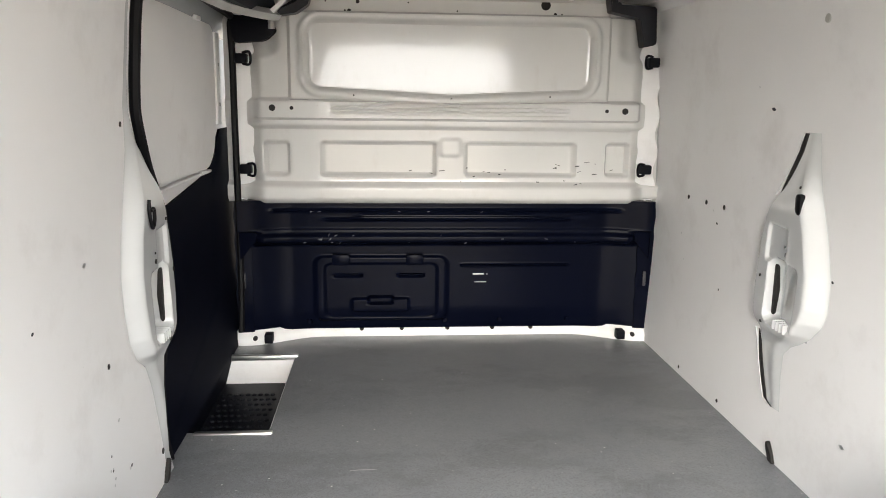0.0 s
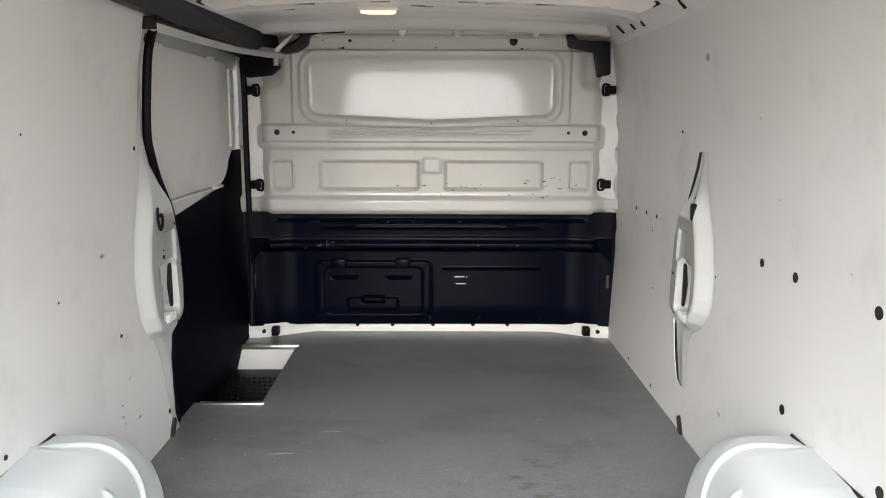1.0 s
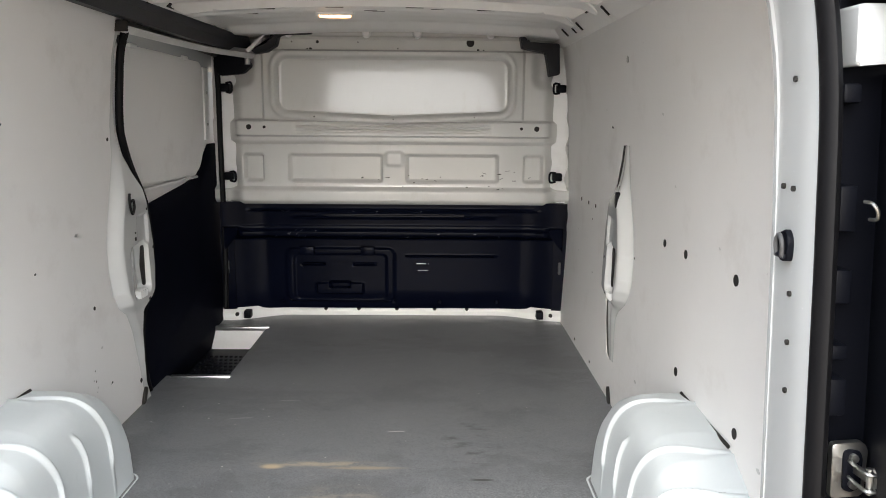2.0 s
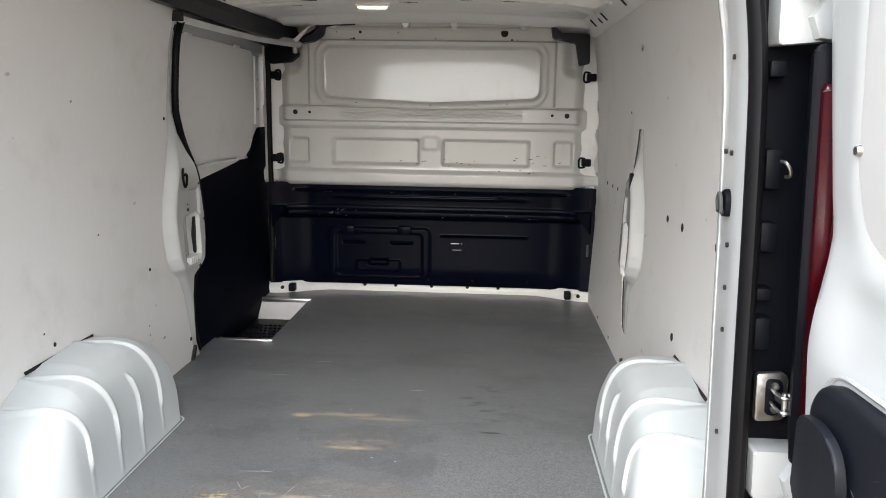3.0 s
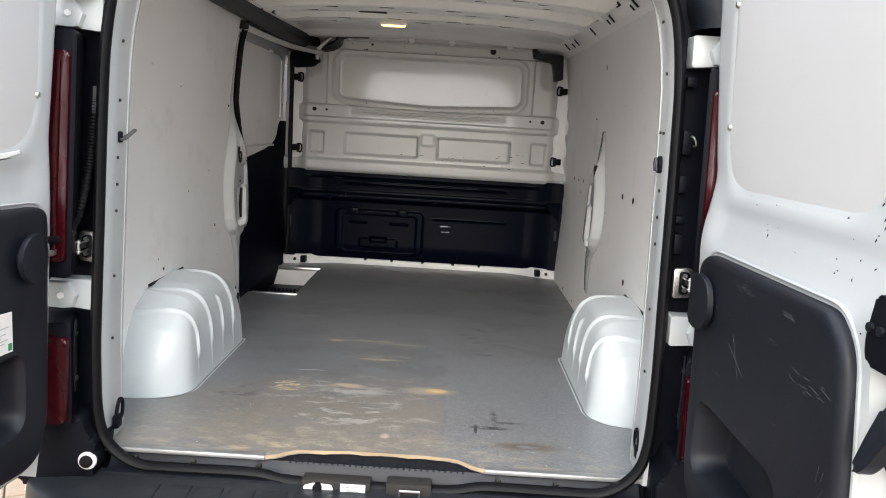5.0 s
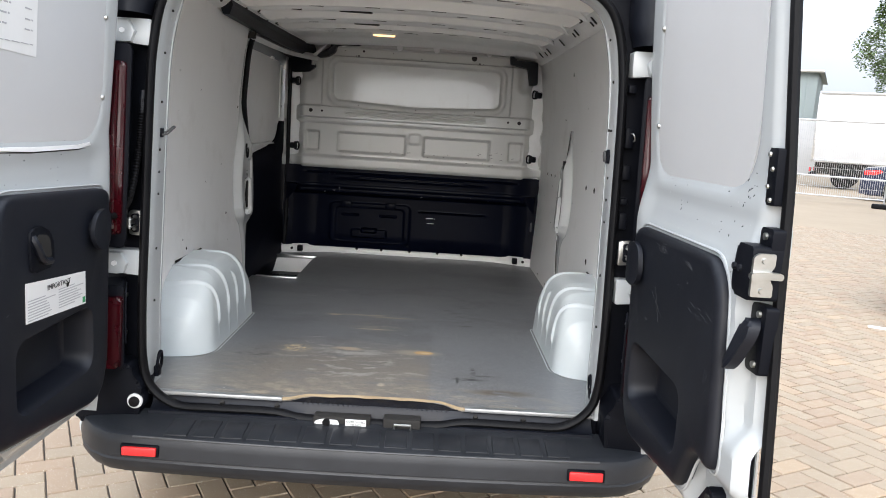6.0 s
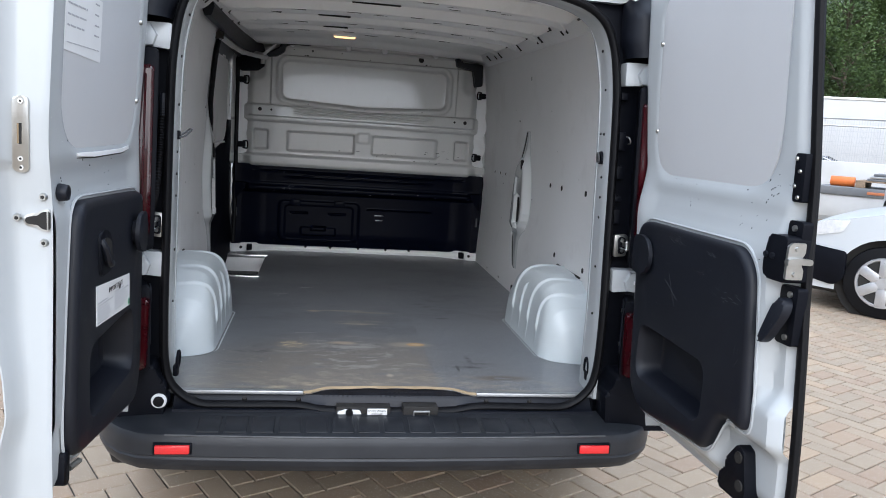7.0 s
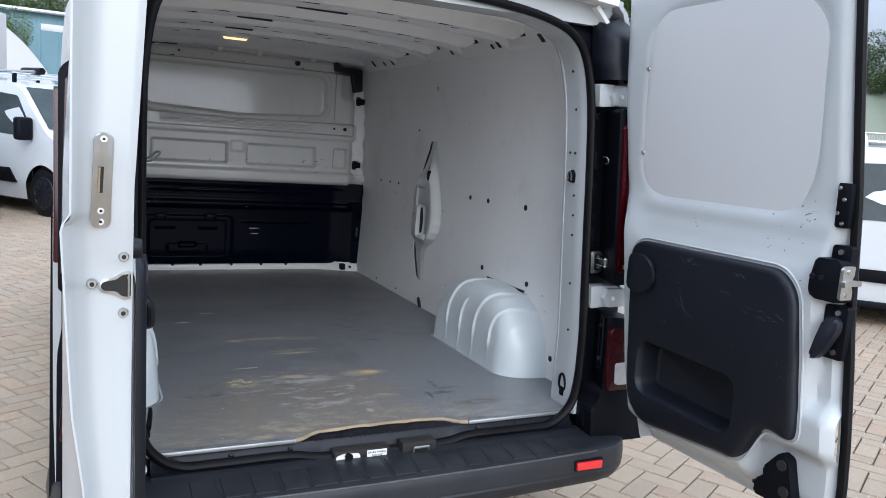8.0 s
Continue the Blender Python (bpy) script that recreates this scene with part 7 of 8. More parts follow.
def rack_extras(root, wide, top):
    for x in (-1.2, -0.35, 0.45):
        part("rack_bar", rod((x, -0.74, 1.93), (x, 0.74, 1.93), 0.018, None, 8), ALU, root, "roof rack bar")
        for sy in (-0.70, 0.70):
            part("rack_foot", box((x - 0.03, sy - 0.02, 1.80), (x + 0.03, sy + 0.02, 1.93), 0.006), BLACK, root)
    for sy in (-0.6, 0.0, 0.5):
        part("rack_load", rod((-1.7, sy, 1.96), (0.75, sy, 1.96), 0.022, None, 8), STEEL, root)
    part("rack_roll", rod((0.10, -0.35, 1.99), (0.55, -0.35, 1.99), 0.05, None, 12), RUBBER, root, "dark roll tied to the rack")
    for side in (1, -1):
        part("side_moulding", slab(round_outline([(-1.2, 0.40), (0.80, 0.42), (0.62, 0.62), (-1.2, 0.58)], 0.02), lambda u, v, d: (u, side * (wide(u, v) + d), v), 0.02, -0.01, 0.004), BLACK, root, "dark grey side moulding")
        part("mirror", box((1.04, side * 0.99 - 0.11, 1.02), (1.18, side * 0.99 + 0.11, 1.33), 0.04, None, 3), BLACK, root, "black door mirror")
        part("mirror_arm", rod((1.10, side * 0.80, 1.08), (1.10, side * 0.95, 1.10), 0.03, None, 8), BLACK, root)
        part("door_handle", box((-0.02, side * wide(0.05, 0.98) - 0.012, 0.965), (0.16, side * wide(0.05, 0.98) + 0.02, 0.995), 0.008), BLACK, root)
        part("head_lamp", slab(round_outline([(1.80, 0.92), (2.0, 0.84), (2.06, 0.74), (1.95, 0.72), (1.80, 0.80)], 0.03), lambda u, v, d: (u, side * (wide(u, v) + d), v), 0.012, -0.03, 0.006), CLEARLENS, root, "clear head lamp")
        for x in (0.0, 1.12):
            part("door_line", slab([(x, 0.30), (x + 0.007, 0.30), (x + 0.007, 1.05), (x, 1.05)], lambda u, v, d: (u, side * (wide(u, v) + d), v), 0.002, -0.002), DARK, root)
    part("front_bumper", box((1.95, -0.65, 0.24), (2.15, 0.65, 0.58), 0.06, None, 3), BLACK, root)


PROF_RACK = [(-2.05, 1.0), (-2.03, 1.6), (-1.9, 1.78), (-1.0, 1.84), (0.35, 1.83), (0.72, 1.74), (1.38, 1.20), (1.5, 1.12), (1.9, 0.96), (2.05, 0.80), (2.12, 0.60)]
vehicle("rack_van", "white van with a roof rack and black wheels", "van", (-1.36, 11.17), -55, PROF_RACK, 1.04, 0.88, (-1.35, 1.35), CAR_WHITE,
        [[(0.06, 1.10), (1.08, 1.06), (1.14, 1.14), (0.66, 1.62), (0.14, 1.66), (0.06, 1.55)]],
        [(1.40, 1.19, 0.72, 1.73, "raked windscreen")], [rack_extras], rim_mat=BLACK_SOFT, spokes=10)


def big_van_extras(root, wide, top):
    xn = 2.42
    part("upper_grille", slab(round_outline([(-0.42, 0.86), (0.42, 0.86), (0.36, 0.95), (-0.36, 0.95)], 0.02), lambda u, v, d: (2.44 - 0.05 * abs(u) + d - 0.12 * (v - 0.8), u, v), 0.02, -0.06, 0.006), DARK, root, "dark upper grille")
    part("badge", slab(round_outline([(-0.10, 0.88), (0.10, 0.88), (0.10, 0.93), (-0.10, 0.93)], 0.024), lambda u, v, d: (2.46 + d - 0.12 * (v - 0.8), u, v), 0.02, -0.02, 0.004), ALLOY, root)
    low = part("lower_grille", slab(round_outline([(-0.62, 0.52), (0.62, 0.52), (0.54, 0.80), (-0.54, 0.80)], 0.05), lambda u, v, d: (2.46 - 0.06 * abs(u) + d, u, v), 0.01, -0.06, 0.006), DARK, root, "dark lower grille with slats")
    for k in range(5):
        part("slat", box((2.42, -0.52, 0.545 + 0.052 * k), (2.475, 0.52, 0.563 + 0.052 * k), 0.004), BLACK_SOFT, low)
    part("front_bumper", box((2.15, -0.84, 0.24), (2.46, 0.84, 0.53), 0.06, None, 3), BLACK, root, "dark grey front bumper")
    pl = part("number_plate", box((2.47, -0.26, 0.40), (2.485, 0.26, 0.51), 0.003), PAPER, root, "white number plate")
    for k in range(6):
        part("plate_bar", box((2.484, -0.21 + 0.07 * k, 0.425), (2.488, -0.165 + 0.07 * k, 0.485), 0.001), INK, pl)
    for side in (1, -1):
        part("head_lamp", slab(round_outline([(1.98, 1.05), (2.14, 1.02), (2.38, 0.84), (2.34, 0.76), (2.05, 0.80)], 0.04), lambda u, v, d: (u, side * (wide(u, v) + d), v), 0.02, -0.06, 0.008), CLEARLENS, root, "clear head lamp")
        part("mirror", box((1.0, side * 1.08 - 0.10, 1.12), (1.14, side * 1.08 + 0.10, 1.42), 0.04, None, 3), BLACK, root, "black door mirror")
    for q in (-0.25, 0.2):
        part("wiper", rod((1.64, q, 1.235), (1.45, q + 0.45, 1.30), 0.010, None, 6), RUBBER, root)


PROF_BIG = [(-2.45, 1.1), (-2.42, 1.85), (-2.3, 1.95), (0.4, 1.98), (0.75, 1.90), (1.55, 1.27), (1.7, 1.18), (2.2, 1.02), (2.38, 0.86), (2.44, 0.62)]
vehicle("white_panel_van", "white panel van parked nose on with dark grilles", "van", (-3.70, 10.21), -64, PROF_BIG, 1.15, 0.96, (-1.45, 1.55), CAR_WHITE,
        [[(0.05, 1.18), (1.1, 1.18), (0.72, 1.70), (0.05, 1.74)]], [(1.60, 1.25, 0.74, 1.90, "wide windscreen")], [big_van_extras], r=0.34)


def rear_lamp_extra(root, wide, top):
    for side in (1, -1):
        part("tail_lamp", slab(round_outline([(-2.44, 1.05), (-2.34, 1.05), (-2.30, 1.60), (-2.40, 1.60)], 0.02), lambda u, v, d: (u, side * (wide(u, v) + d), v), 0.012, -0.03, 0.005), RED, root, "tall red tail lamp")


vehicle("white_panel_van", "white panel van standing behind the small van", "van", (9.14, 7.19), 59.4, PROF_BIG, 1.15, 0.96, (-1.45, 1.55), CAR_WHITE,
        [[(0.05, 1.18), (1.1, 1.18), (0.72, 1.70), (0.05, 1.74)]], [(1.60, 1.25, 0.74, 1.90, "wide windscreen")], [rear_lamp_extra], r=0.34)


def saloon_extras(root, wide, top):
    for side in (1, -1):
        part("tail_lamp", slab(round_outline([(-2.30, 0.93), (-1.85, 0.96), (-1.78, 0.90), (-2.0, 0.80), (-2.30, 0.78)], 0.03), lambda u, v, d: (u, side * (wide(u, v) + d), v), 0.015, -0.03, 0.005), REFLECTOR, root, "red tail lamp")
        part("window_trim", tube([(x, side * (wide(x, z) + 0.012), z) for x, z in ((-1.55, 1.0), (-1.2, 1.18), (-0.7, 1.36), (0.2, 1.38), (0.8, 1.12), (1.0, 0.98), (0.0, 0.97), (-1.0, 0.98), (-1.55, 1.0))], 0.012, 6), ALU, root, "bright window trim")
    pl = part("number_plate", box((-2.40, -0.26, 0.62), (-2.385, 0.26, 0.73), 0.003), mat("yellow_plate", (0.75, 0.6, 0.05), None, 0.5), root, "yellow number plate")
    for k in range(6):
        part("plate_bar", box((-2.404, -0.21 + 0.07 * k, 0.645), (-2.399, -0.165 + 0.07 * k, 0.705), 0.001), INK, pl)


vehicle("dark_saloon", "dark blue saloon car behind the fence panels", "car", (15.75, 20.6), -33.5, [(-2.38, 0.72), (-2.30, 1.02), (-1.75, 1.10), (-0.9, 1.42), (-0.2, 1.47), (0.3, 1.43), (1.0, 1.08), (1.2, 1.0), (2.0, 0.88), (2.3, 0.66)], 0.96, 0.90, (-1.35, 1.4), BLUE,
        [[(-1.5, 1.01), (-1.2, 1.16), (-0.7, 1.34), (-0.35, 1.35), (-0.35, 1.0)], [(-0.30, 1.0), (-0.30, 1.35), (0.15, 1.36), (0.75, 1.10), (0.95, 0.99)]],
        [(1.15, 1.02, 0.35, 1.42, "windscreen"), (-1.72, 1.12, -0.95, 1.42, "rear window")], [saloon_extras], spokes=11, r=0.33)


# ---- fence panels on feet ----
GALV = mat("galvanised_tube", (0.58, 0.59, 0.60), (0.48, 0.49, 0.50), 0.4, metal=0.8, big=6, bump=0.05)
WIRE = mat("galvanised_wire", (0.50, 0.51, 0.52), (0.45, 0.46, 0.47), 0.5, metal=0.5, big=6, bump=0.0)


def fence_panel():
    root = thing("fence_panel", (0, 0, 0), "galvanised mesh fence panel standing on black rubber feet", "fence", "fence panels round the yard")
    w, h = 3.4, 2.25
    pts = [(0.03, 0, 0.1), (0.03, 0, h - 0.15), (0.08, 0, h - 0.04), (0.18, 0, h), (w - 0.18, 0, h), (w - 0.08, 0, h - 0.04), (w - 0.03, 0, h - 0.15), (w - 0.03, 0, 0.1)]
    part("frame", tube(pts, 0.024, 8), GALV, root)
    for z in (0.22, 0.75):
        part("rail", rod((0.03, 0, z), (w - 0.03, 0, z), 0.02, None, 8), GALV, root)
    bm = bmesh.new()
    for k in range(1, 62):
        x = 0.03 + (w - 0.06) * k / 62
        box((x - 0.0035, -0.003, 0.2), (x + 0.0035, 0.003, h - 0.02), 0, bm)
    for k in range(1, 8):
        z = 0.22 + (h - 0.25) * k / 8
        box((0.03, -0.003, z - 0.0035), (w - 0.03, 0.003, z + 0.0035), 0, bm)
    tagged(part("mesh", bm, WIRE, root), kind="stuff")
    part("foot", box((-0.35, -0.12, 0), (0.35, 0.12, 0.13), 0.03), RUBBER, root, "black rubber foot")
    return root


fence = fence_panel()
fd = math.degrees(math.atan2(-0.55, 0.83))
fx, fy = 12.08, 17.60
fence.matrix_basis = pose(fx, fy, GROUND, 0, 0, fd)
for k in (-1, 1, 2):
    copy_thing(fence, pose(fx + 0.835 * 3.45 * k, fy - 0.55 * 3.45 * k, GROUND, 0, 0, fd + (4 if k < 0 else 0)))

# ---- low white wall, flat trailer with its load ----
WALL = mat("white_painted_block_wall", (0.66, 0.65, 0.63), (0.56, 0.55, 0.52), 0.8, big=1.2, fine=60, bump=0.3)
dx, dy = 0.72, -0.69


def along(a, b, z=0.0):
    """On the line of the far wall: a along it, b towards the camera."""
    return Vector((11.45 + dx * a - 0.69 * b, 12.66 + dy * a - 0.72 * b, z))


ang = math.degrees(math.atan2(dy, dx))
low = tagged(part("low_wall", box((-1.25, -0.1, 0), (2.6, 0.1, 1.33), 0.02, m=pose(*along(0, 0, GROUND - 0.02), 0, 0, ang)), WALL), "white painted low wall behind the trailer", "wall", kind="structure")
POST_GREY = mat("grey_steel_post", (0.17, 0.175, 0.18), (0.21, 0.21, 0.215), 0.5, big=5)
part("end_post", box((-1.36, -0.14, 0), (-1.25, 0.12, 1.36), 0.01, m=pose(*along(0, 0, GROUND - 0.02), 0, 0, ang)), POST_GREY, low, "grey steel end post")
for k in range(2):
    copy_thing(fence, pose(*along(-1.3 + 3.45 * k, -0.5, GROUND + 0.02), 0, 0, ang))
trailer = thing("flat_trailer", along(0.5, 1.6, GROUND), "flat trailer with a grey deck and pale sides", "trailer")
tm = pose(*along(0.5, 1.6, GROUND), 0, 0, ang)
DECK = mat("grey_deck", (0.16, 0.165, 0.17), (0.2, 0.2, 0.2), 0.6, big=3, bump=0.1)
part("deck", box((-1.0, -0.9, 0.68), (2.0, 0.9, 0.84), 0.02, m=tm), DECK, trailer)
part("skirt", box((-0.95, -0.86, 0.24), (1.9, -0.78, 0.675), 0.02, m=tm), WALL, trailer)
for q in (-0.15, 1.0):
    part("marker", box((q, -0.912, 0.73), (q + 0.32, -0.898, 0.78), 0.004, m=tm), mat("orange_marker", (0.6, 0.2, 0.08), None, 0.5), trailer, "small orange marker")
for q in (-0.4, 1.4):
    part("wheel", rod(tm @ Vector((q, -0.85, 0.26)), tm @ Vector((q, -0.65, 0.26)), 0.26, None, 24, None, 0.02), RUBBER, trailer)
ORANGE = mat("orange_plastic", (0.75, 0.2, 0.04), (0.65, 0.16, 0.03), 0.5, big=5)
tagged(part("orange_tube", rod(tm @ Vector((-0.85, -0.5, 0.936)), tm @ Vector((-0.42, -0.5, 0.936)), 0.095, None, 18, None, 0.01), ORANGE), "orange plastic tube lying on the trailer deck", "tube")
WOOD = mat("weathered_timber", (0.33, 0.24, 0.16), (0.24, 0.17, 0.11), 0.8, big=6, fine=80, bump=0.3, stretch=(1, 4, 4))
pallet = thing("pallet", tm @ Vector((0.5, 0, 0.84)), "worn timber pallet on the trailer deck", "pallet")
for k in range(5):
    part("board", box((-0.38, -0.75 + 0.25 * k, 0.955), (1.52, -0.58 + 0.25 * k, 0.98), 0.004, m=tm), WOOD, pallet)
for k in range(4):
    part("block", box((-0.38 + 0.58 * k, -0.75, 0.842), (-0.22 + 0.58 * k, 0.42, 0.953), 0.006, m=tm), WOOD, pallet)
for k in range(3):
    tagged(part("board_stack", box((-0.2 + 0.05 * k, -0.7, 0.984 + 0.05 * k), (1.7 - 0.04 * k, 0.4, 1.026 + 0.05 * k), 0.006, m=tm), ALU if k % 2 else DECK), "grey boards stacked on the pallet", "board", "boards on the pallet")

# ---- lorry, buildings, tent ----
BOX_WHITE = mat("white_lorry_box", (0.56, 0.56, 0.56), (0.49, 0.49, 0.49), 0.45, big=0.6, bump=0.02)
BLD = mat("grey_cladding", (0.30, 0.35, 0.35), (0.26, 0.30, 0.30), 0.6, big=0.4, fine=12, bump=0.1)


def lorry(at, heading, length, label):
    root = thing("box_lorry", (0, 0, 0), label, "lorry")
    part("box", box((0, -1.25, 1.05), (length, 1.25, 3.72), 0.03), BOX_WHITE, root)
    for z in (1.06, 3.68):
        part("box_rail", box((-0.02, -1.28, z - 0.05), (length + 0.02, -1.25, z + 0.05), 0.008), ALU, root)
    part("corner_post", box((-0.03, -1.28, 1.0), (0.06, -1.2, 3.74), 0.01), ALU, root)
    part("chassis", box((0.1, -0.9, 0.55), (length, 0.9, 1.0), 0.03), DARK, root)
    part("rear_bar", box((-0.05, -1.2, 0.45), (0.05, 1.2, 0.60), 0.01), BLACK, root)
    for sy in (-1, 1):
        part("rear_lamp", box((-0.06, sy * 1.0 - 0.2, 0.62), (0.0, sy * 1.0 + 0.2, 0.78), 0.01), REFLECTOR, root)
        for x in (1.2, length - 0.8):
            part("wheel", rod((x, sy * 0.9, 0.5), (x, sy * 1.2, 0.5), 0.48, None, 24, None, 0.03), RUBBER, root)
    root.matrix_basis = pose(at[0], at[1], GROUND, 0, 0, heading)
    return root


lorry((15.6, 28.9), -31, 8.0, "white box lorry standing behind the fence")
lor = lorry((-8.87, 21.58), -25, 6.5, "white box lorry with a printed side panel")
SIGN_BLUE = mat("blue_print", (0.08, 0.07, 0.25), (0.10, 0.09, 0.28), 0.5, bump=0)
print_parts = []
for k in range(6):
    x = 4.28 + 0.30 * k
    print_parts.append(part("print_bar", box((x, -1.262, 2.46), (x + 0.20, -1.252, 2.74 + 0.1 * (k % 3 == 2)), 0.002), SIGN_BLUE, lor))
for rx, rz, x0 in ((1.72, 0.72, 4.3), (1.45, 0.50, 4.15)):
    print_parts.append(part("print_arc", tube([(x0 + rx * math.cos(a), -1.258, 2.58 + rz * math.sin(a)) for a in span(-0.5, 2.4, 40)], 0.014, 6), SIGN_BLUE, lor))
for ob in print_parts:
    ob.matrix_parent_inverse = Matrix()


def building(name, at, heading, size, mat_wall, mat_roof, ridge, label):
    root = thing(name, (0, 0, 0), label, "building")
    w, d, h = size
    part("wall", box((0, 0, 0), (w, d, h), 0.02), mat_wall, root)
    bm = bmesh.new()
    a = [bm.verts.new(v) for v in ((-0.3, -0.3, h), (w + 0.3, -0.3, h), (w + 0.3, d / 2, h + ridge), (-0.3, d / 2, h + ridge), (-0.3, d + 0.3, h), (w + 0.3, d + 0.3, h))]
    for q in ((0, 1, 2, 3), (3, 2, 5, 4), (0, 3, 4), (1, 5, 2), (0, 4, 5, 1)):
        bm.faces.new([a[i] for i in q])
    part("roof", bm, mat_roof, root)
    n = int(w / 0.9)
    for k in range(n):
        part("cladding_rib", box((0.4 + 0.9 * k, -0.05, 0.1), (0.5 + 0.9 * k, -0.002, h - 0.1), 0.01), mat_wall, root)
    part("gutter", rod((-0.3, -0.36, h - 0.05), (w + 0.3, -0.36, h - 0.05), 0.09, None, 10), ALU, root)
    part("door", box((w * 0.4, -0.06, 0), (w * 0.4 + 3.2, -0.01, min(3.4, h - 0.5)), 0.02), BOX_WHITE, root, "pale roller door")
    root.matrix_basis = pose(at[0], at[1], GROUND - 0.05, 0, 0, heading)
    return root


OLIVE = mat("olive_roof_sheet", (0.27, 0.29, 0.21), (0.23, 0.25, 0.18), 0.7, big=0.5, fine=10, bump=0.1)
TEAL = mat("blue_green_cladding", (0.17, 0.29, 0.33), (0.14, 0.25, 0.29), 0.6, big=0.4, fine=10, bump=0.1)
building("shed", (26.5, 29.0), -44, (24, 12, 2.9), BLD, OLIVE, 3.2, "grey clad shed with an olive roof")
building("warehouse", (18.5, 46.0), -28, (4.6, 10, 6.2), BLD, BLD, 0.05, "grey clad warehouse block with a flat roof")
building("warehouse", (-12.0, 39.6), 3, (11.2, 12, 6.2), TEAL, BOX_WHITE, 0.25, "low warehouse clad in blue-green sheet")
TENT = mat("white_tent_sheet", (0.56, 0.56, 0.57), (0.50, 0.50, 0.51), 0.6, big=0.3, fine=8, bump=0.05)
tent = part("storage_tent", sheet(lambda a, y: (-6.2 - 4.9 * math.cos(a), 30 + y, GROUND - 0.02 + 5.3 * math.sin(a) ** 0.85), span(0, math.pi, 36), span(0, 14, 8), (0, 0.02, -0.05)), TENT)
bm = bmesh.new()
fan = [bm.verts.new((-6.2 - 4.9 * math.cos(a), 30.01, GROUND - 0.02 + 5.3 * math.sin(a) ** 0.85)) for a in span(0, math.pi, 36)]
bm.faces.new(fan)
board_sign = tagged(part("wall_sign", box((-2.45, 38.9, 5.2), (-1.35, 38.96, 5.5), 0.01), BOX_WHITE), "plain white sign high on the warehouse wall", "sign")
tagged(tent, "white round-topped storage tent behind the vans", "tent")
part("end_wall", bm, TENT, tent)


# ---- trees ----
BARK = mat("tree_bark", (0.13, 0.10, 0.075), (0.09, 0.07, 0.05), 0.9, big=6, fine=30, bump=0.6)


def leaf_mat():
    m = mat("green_leaves", (0.075, 0.115, 0.03), (0.05, 0.085, 0.022), 0.55, big=0.5, fine=20, bump=0, rvar=0.1)
    nt = m.node_tree
    b = nt.nodes["Principled BSDF"]
    col = b.inputs["Base Color"].links[0].from_socket
    geo = nt.nodes.new("ShaderNodeNewGeometry")
    hs = nt.nodes.new("ShaderNodeHueSaturation")
    rp = nt.nodes.new("ShaderNodeMapRange")
    rp.inputs[3].default_value, rp.inputs[4].default_value = 0.65, 1.6
    nt.links.new(geo.outputs["Random Per Island"], rp.inputs[0])
    nt.links.new(rp.outputs[0], hs.inputs["Value"])
    nt.links.new(col, hs.inputs["Color"])
    nt.links.new(hs.outputs[0], b.inputs["Base Color"])
    b.inputs["Subsurface Weight"].default_value = 0.0
    return m


LEAF = leaf_mat()


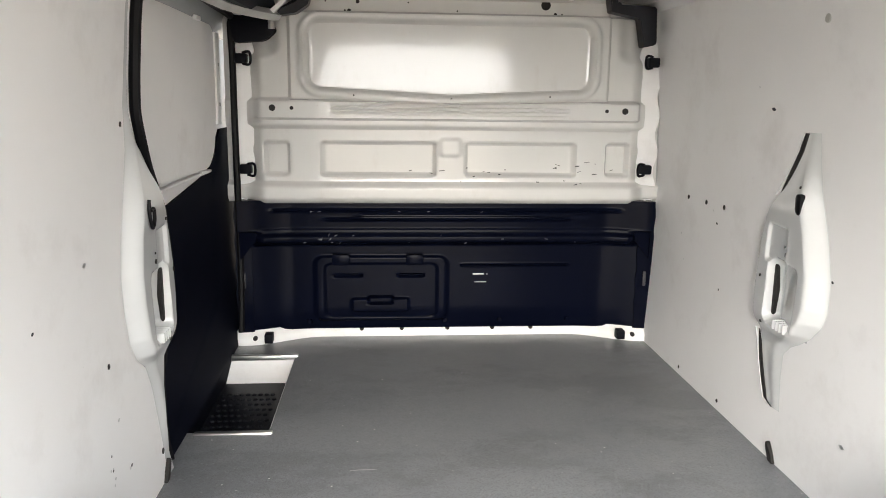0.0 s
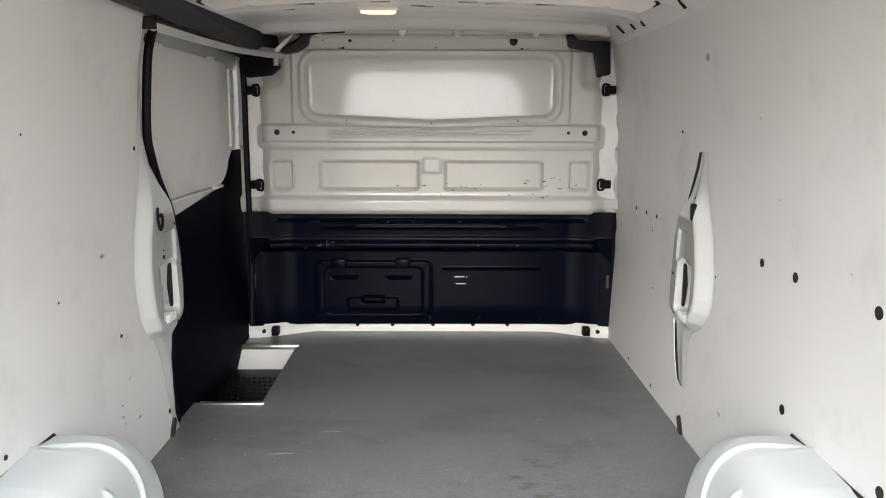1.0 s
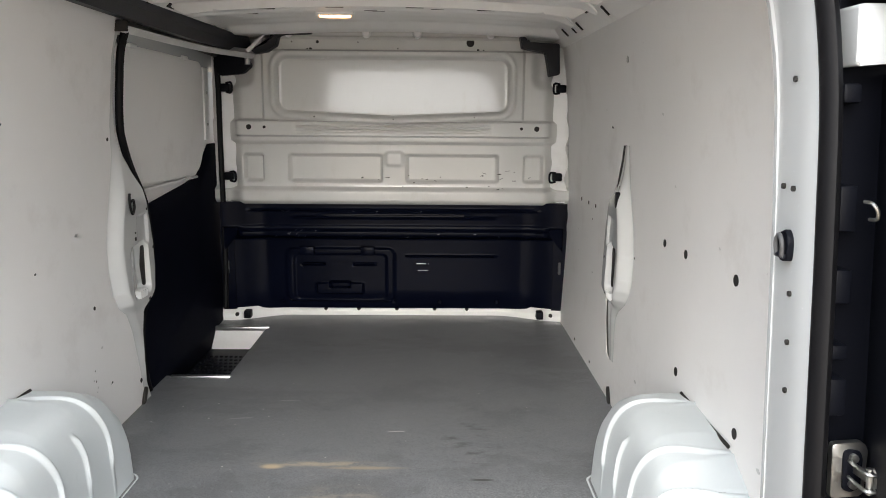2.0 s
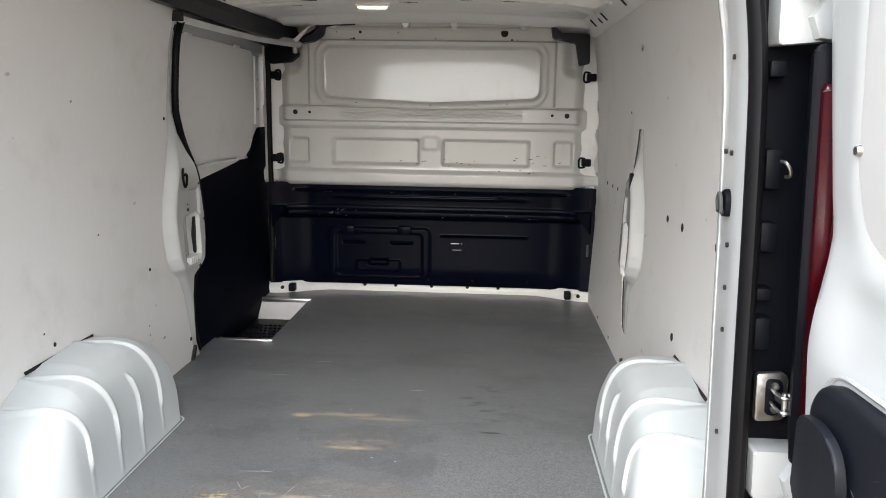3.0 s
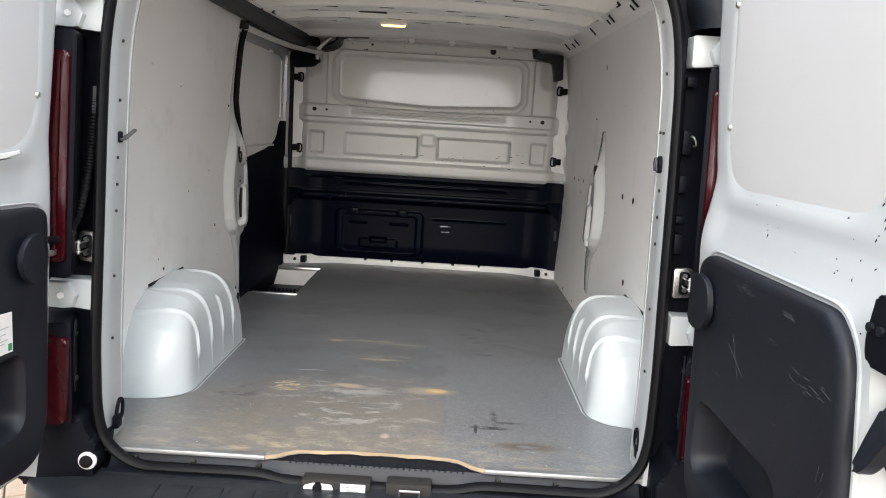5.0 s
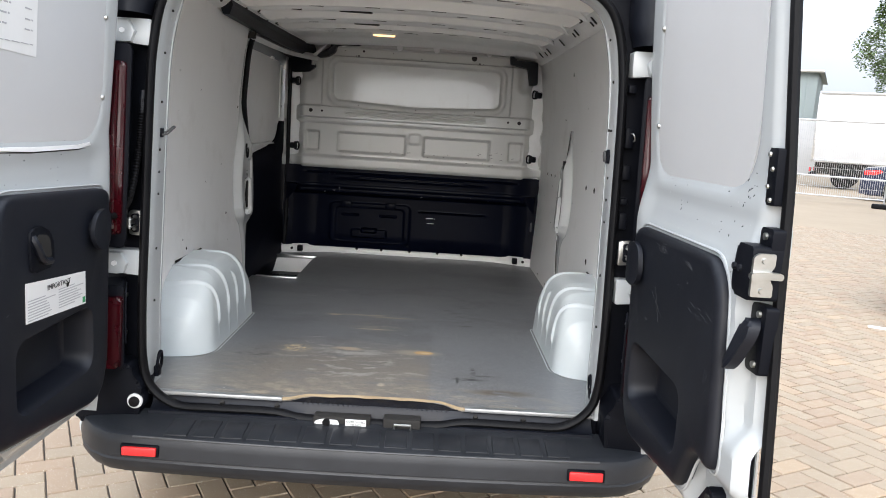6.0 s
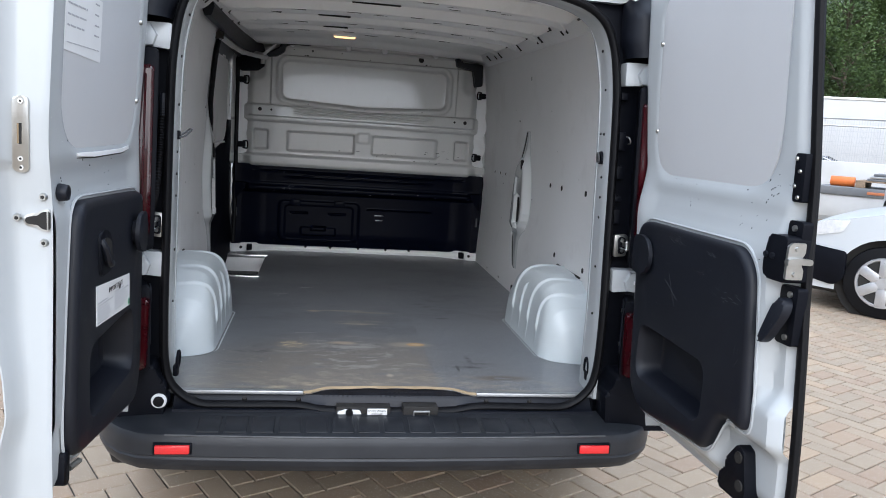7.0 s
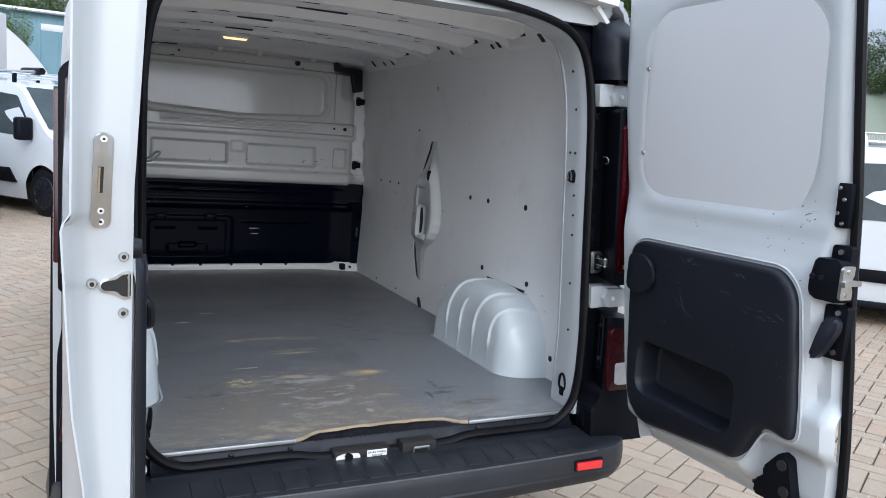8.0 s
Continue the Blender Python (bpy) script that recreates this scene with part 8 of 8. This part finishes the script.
def tree(height, spread, seed):
    r = random.Random(seed)
    root = thing("tree", (0, 0, 0), "broad green tree in full leaf at the yard's edge", "tree", "trees round the yard")
    bm = bmesh.new()
    tube(smooth_path([(0, 0, -0.1), (0.1, 0.05, height * 0.2), (-0.05, 0.1, height * 0.45), (0.1, 0, height * 0.85)], 5), 0.2, 8, bm, False, None, [0.26 - 0.22 * k / 15 for k in range(16)])
    clumps = []
    for k in range(16):
        a, z0 = r.uniform(0, 6.28), height * r.uniform(0.22, 0.7)
        q = spread * r.uniform(0.5, 0.95) * (1.1 - 0.6 * abs(z0 / height - 0.4))
        z1 = min(height * 0.95, z0 + height * r.uniform(0.08, 0.25))
        end = (q * math.cos(a), q * math.sin(a), z1)
        tube(smooth_path([(0, 0, z0), (end[0] * 0.5, end[1] * 0.5, (z0 + z1) / 2 + 0.2), end], 4), 0.07, 6, bm, False, None, [0.08 - 0.008 * i for i in range(9)])
        clumps.append((end, r.uniform(0.9, 1.5)))
    part("trunk", bm, BARK, root)
    for k in range(44):
        a, b = r.uniform(0, 6.28), r.uniform(-0.75, 1)
        q = spread * math.sqrt(max(0.05, 1 - b * b)) * r.uniform(0.35, 0.95)
        clumps.append(((q * math.cos(a), q * math.sin(a), height * (0.58 + 0.38 * b)), r.uniform(0.6, 1.3)))
    verts, faces = [], []
    for (cx, cy, cz), cr in clumps:
        for k in range(880):
            d = Vector((r.gauss(0, 1), r.gauss(0, 1), r.gauss(0, 0.8))).normalized() * cr * r.uniform(0.55, 1.1) ** 0.6
            p = Vector((cx, cy, cz)) + d
            s = r.uniform(0.05, 0.095)
            m = Euler((r.uniform(-0.9, 0.9), r.uniform(-0.9, 0.9), r.uniform(0, 6.28))).to_matrix()
            n = len(verts)
            for u, v, w in ((-1, 0, 0), (0, -0.55, 0.12), (1, 0, -0.1), (0, 0.55, 0.12)):
                verts.append(p + m @ Vector((u * s, v * s, w * s)))
            faces.append((n, n + 1, n + 2, n + 3))
    me = bpy.data.meshes.new("crown")
    me.from_pydata(verts, [], faces)
    me.materials.append(LEAF)
    crown = new("crown", me)
    crown.parent = root
    tagged(crown, kind="stuff")
    return root


kinds = [tree(11.5, 4.6, 1), tree(9.5, 4.0, 2), tree(12.5, 5.0, 3)]
places = [(23.1, 30.1), (27.0, 34.7), (29.8, 40.1), (33.4, 47.3), (43.0, 33.2), (41.3, 25.6), (38.6, 18.3), (42.5, 14.8), (-12, 58), (-20, 56), (-9, 54), (0.5, 55), (-3.5, 54), (-15, 55), (4, 58), (-6, 60)]
trng = random.Random(5)
for k, (x, y) in enumerate(places):
    m = pose(x, y, GROUND - 0.02, 0, 0, trng.uniform(0, 360))
    if k < 3:
        kinds[k].matrix_basis = m
    else:
        copy_thing(kinds[k % 3], m)
copy_thing(kinds[1], pose(23.3, 22.2, GROUND - 0.02, 0, 0, 20) @ Matrix.Diagonal((0.32, 0.32, 0.55, 1)))
copy_thing(kinds[1], pose(-4.6, 37.0, GROUND - 0.02, 0, 0, 70) @ Matrix.Diagonal((0.5, 0.5, 0.62, 1)))
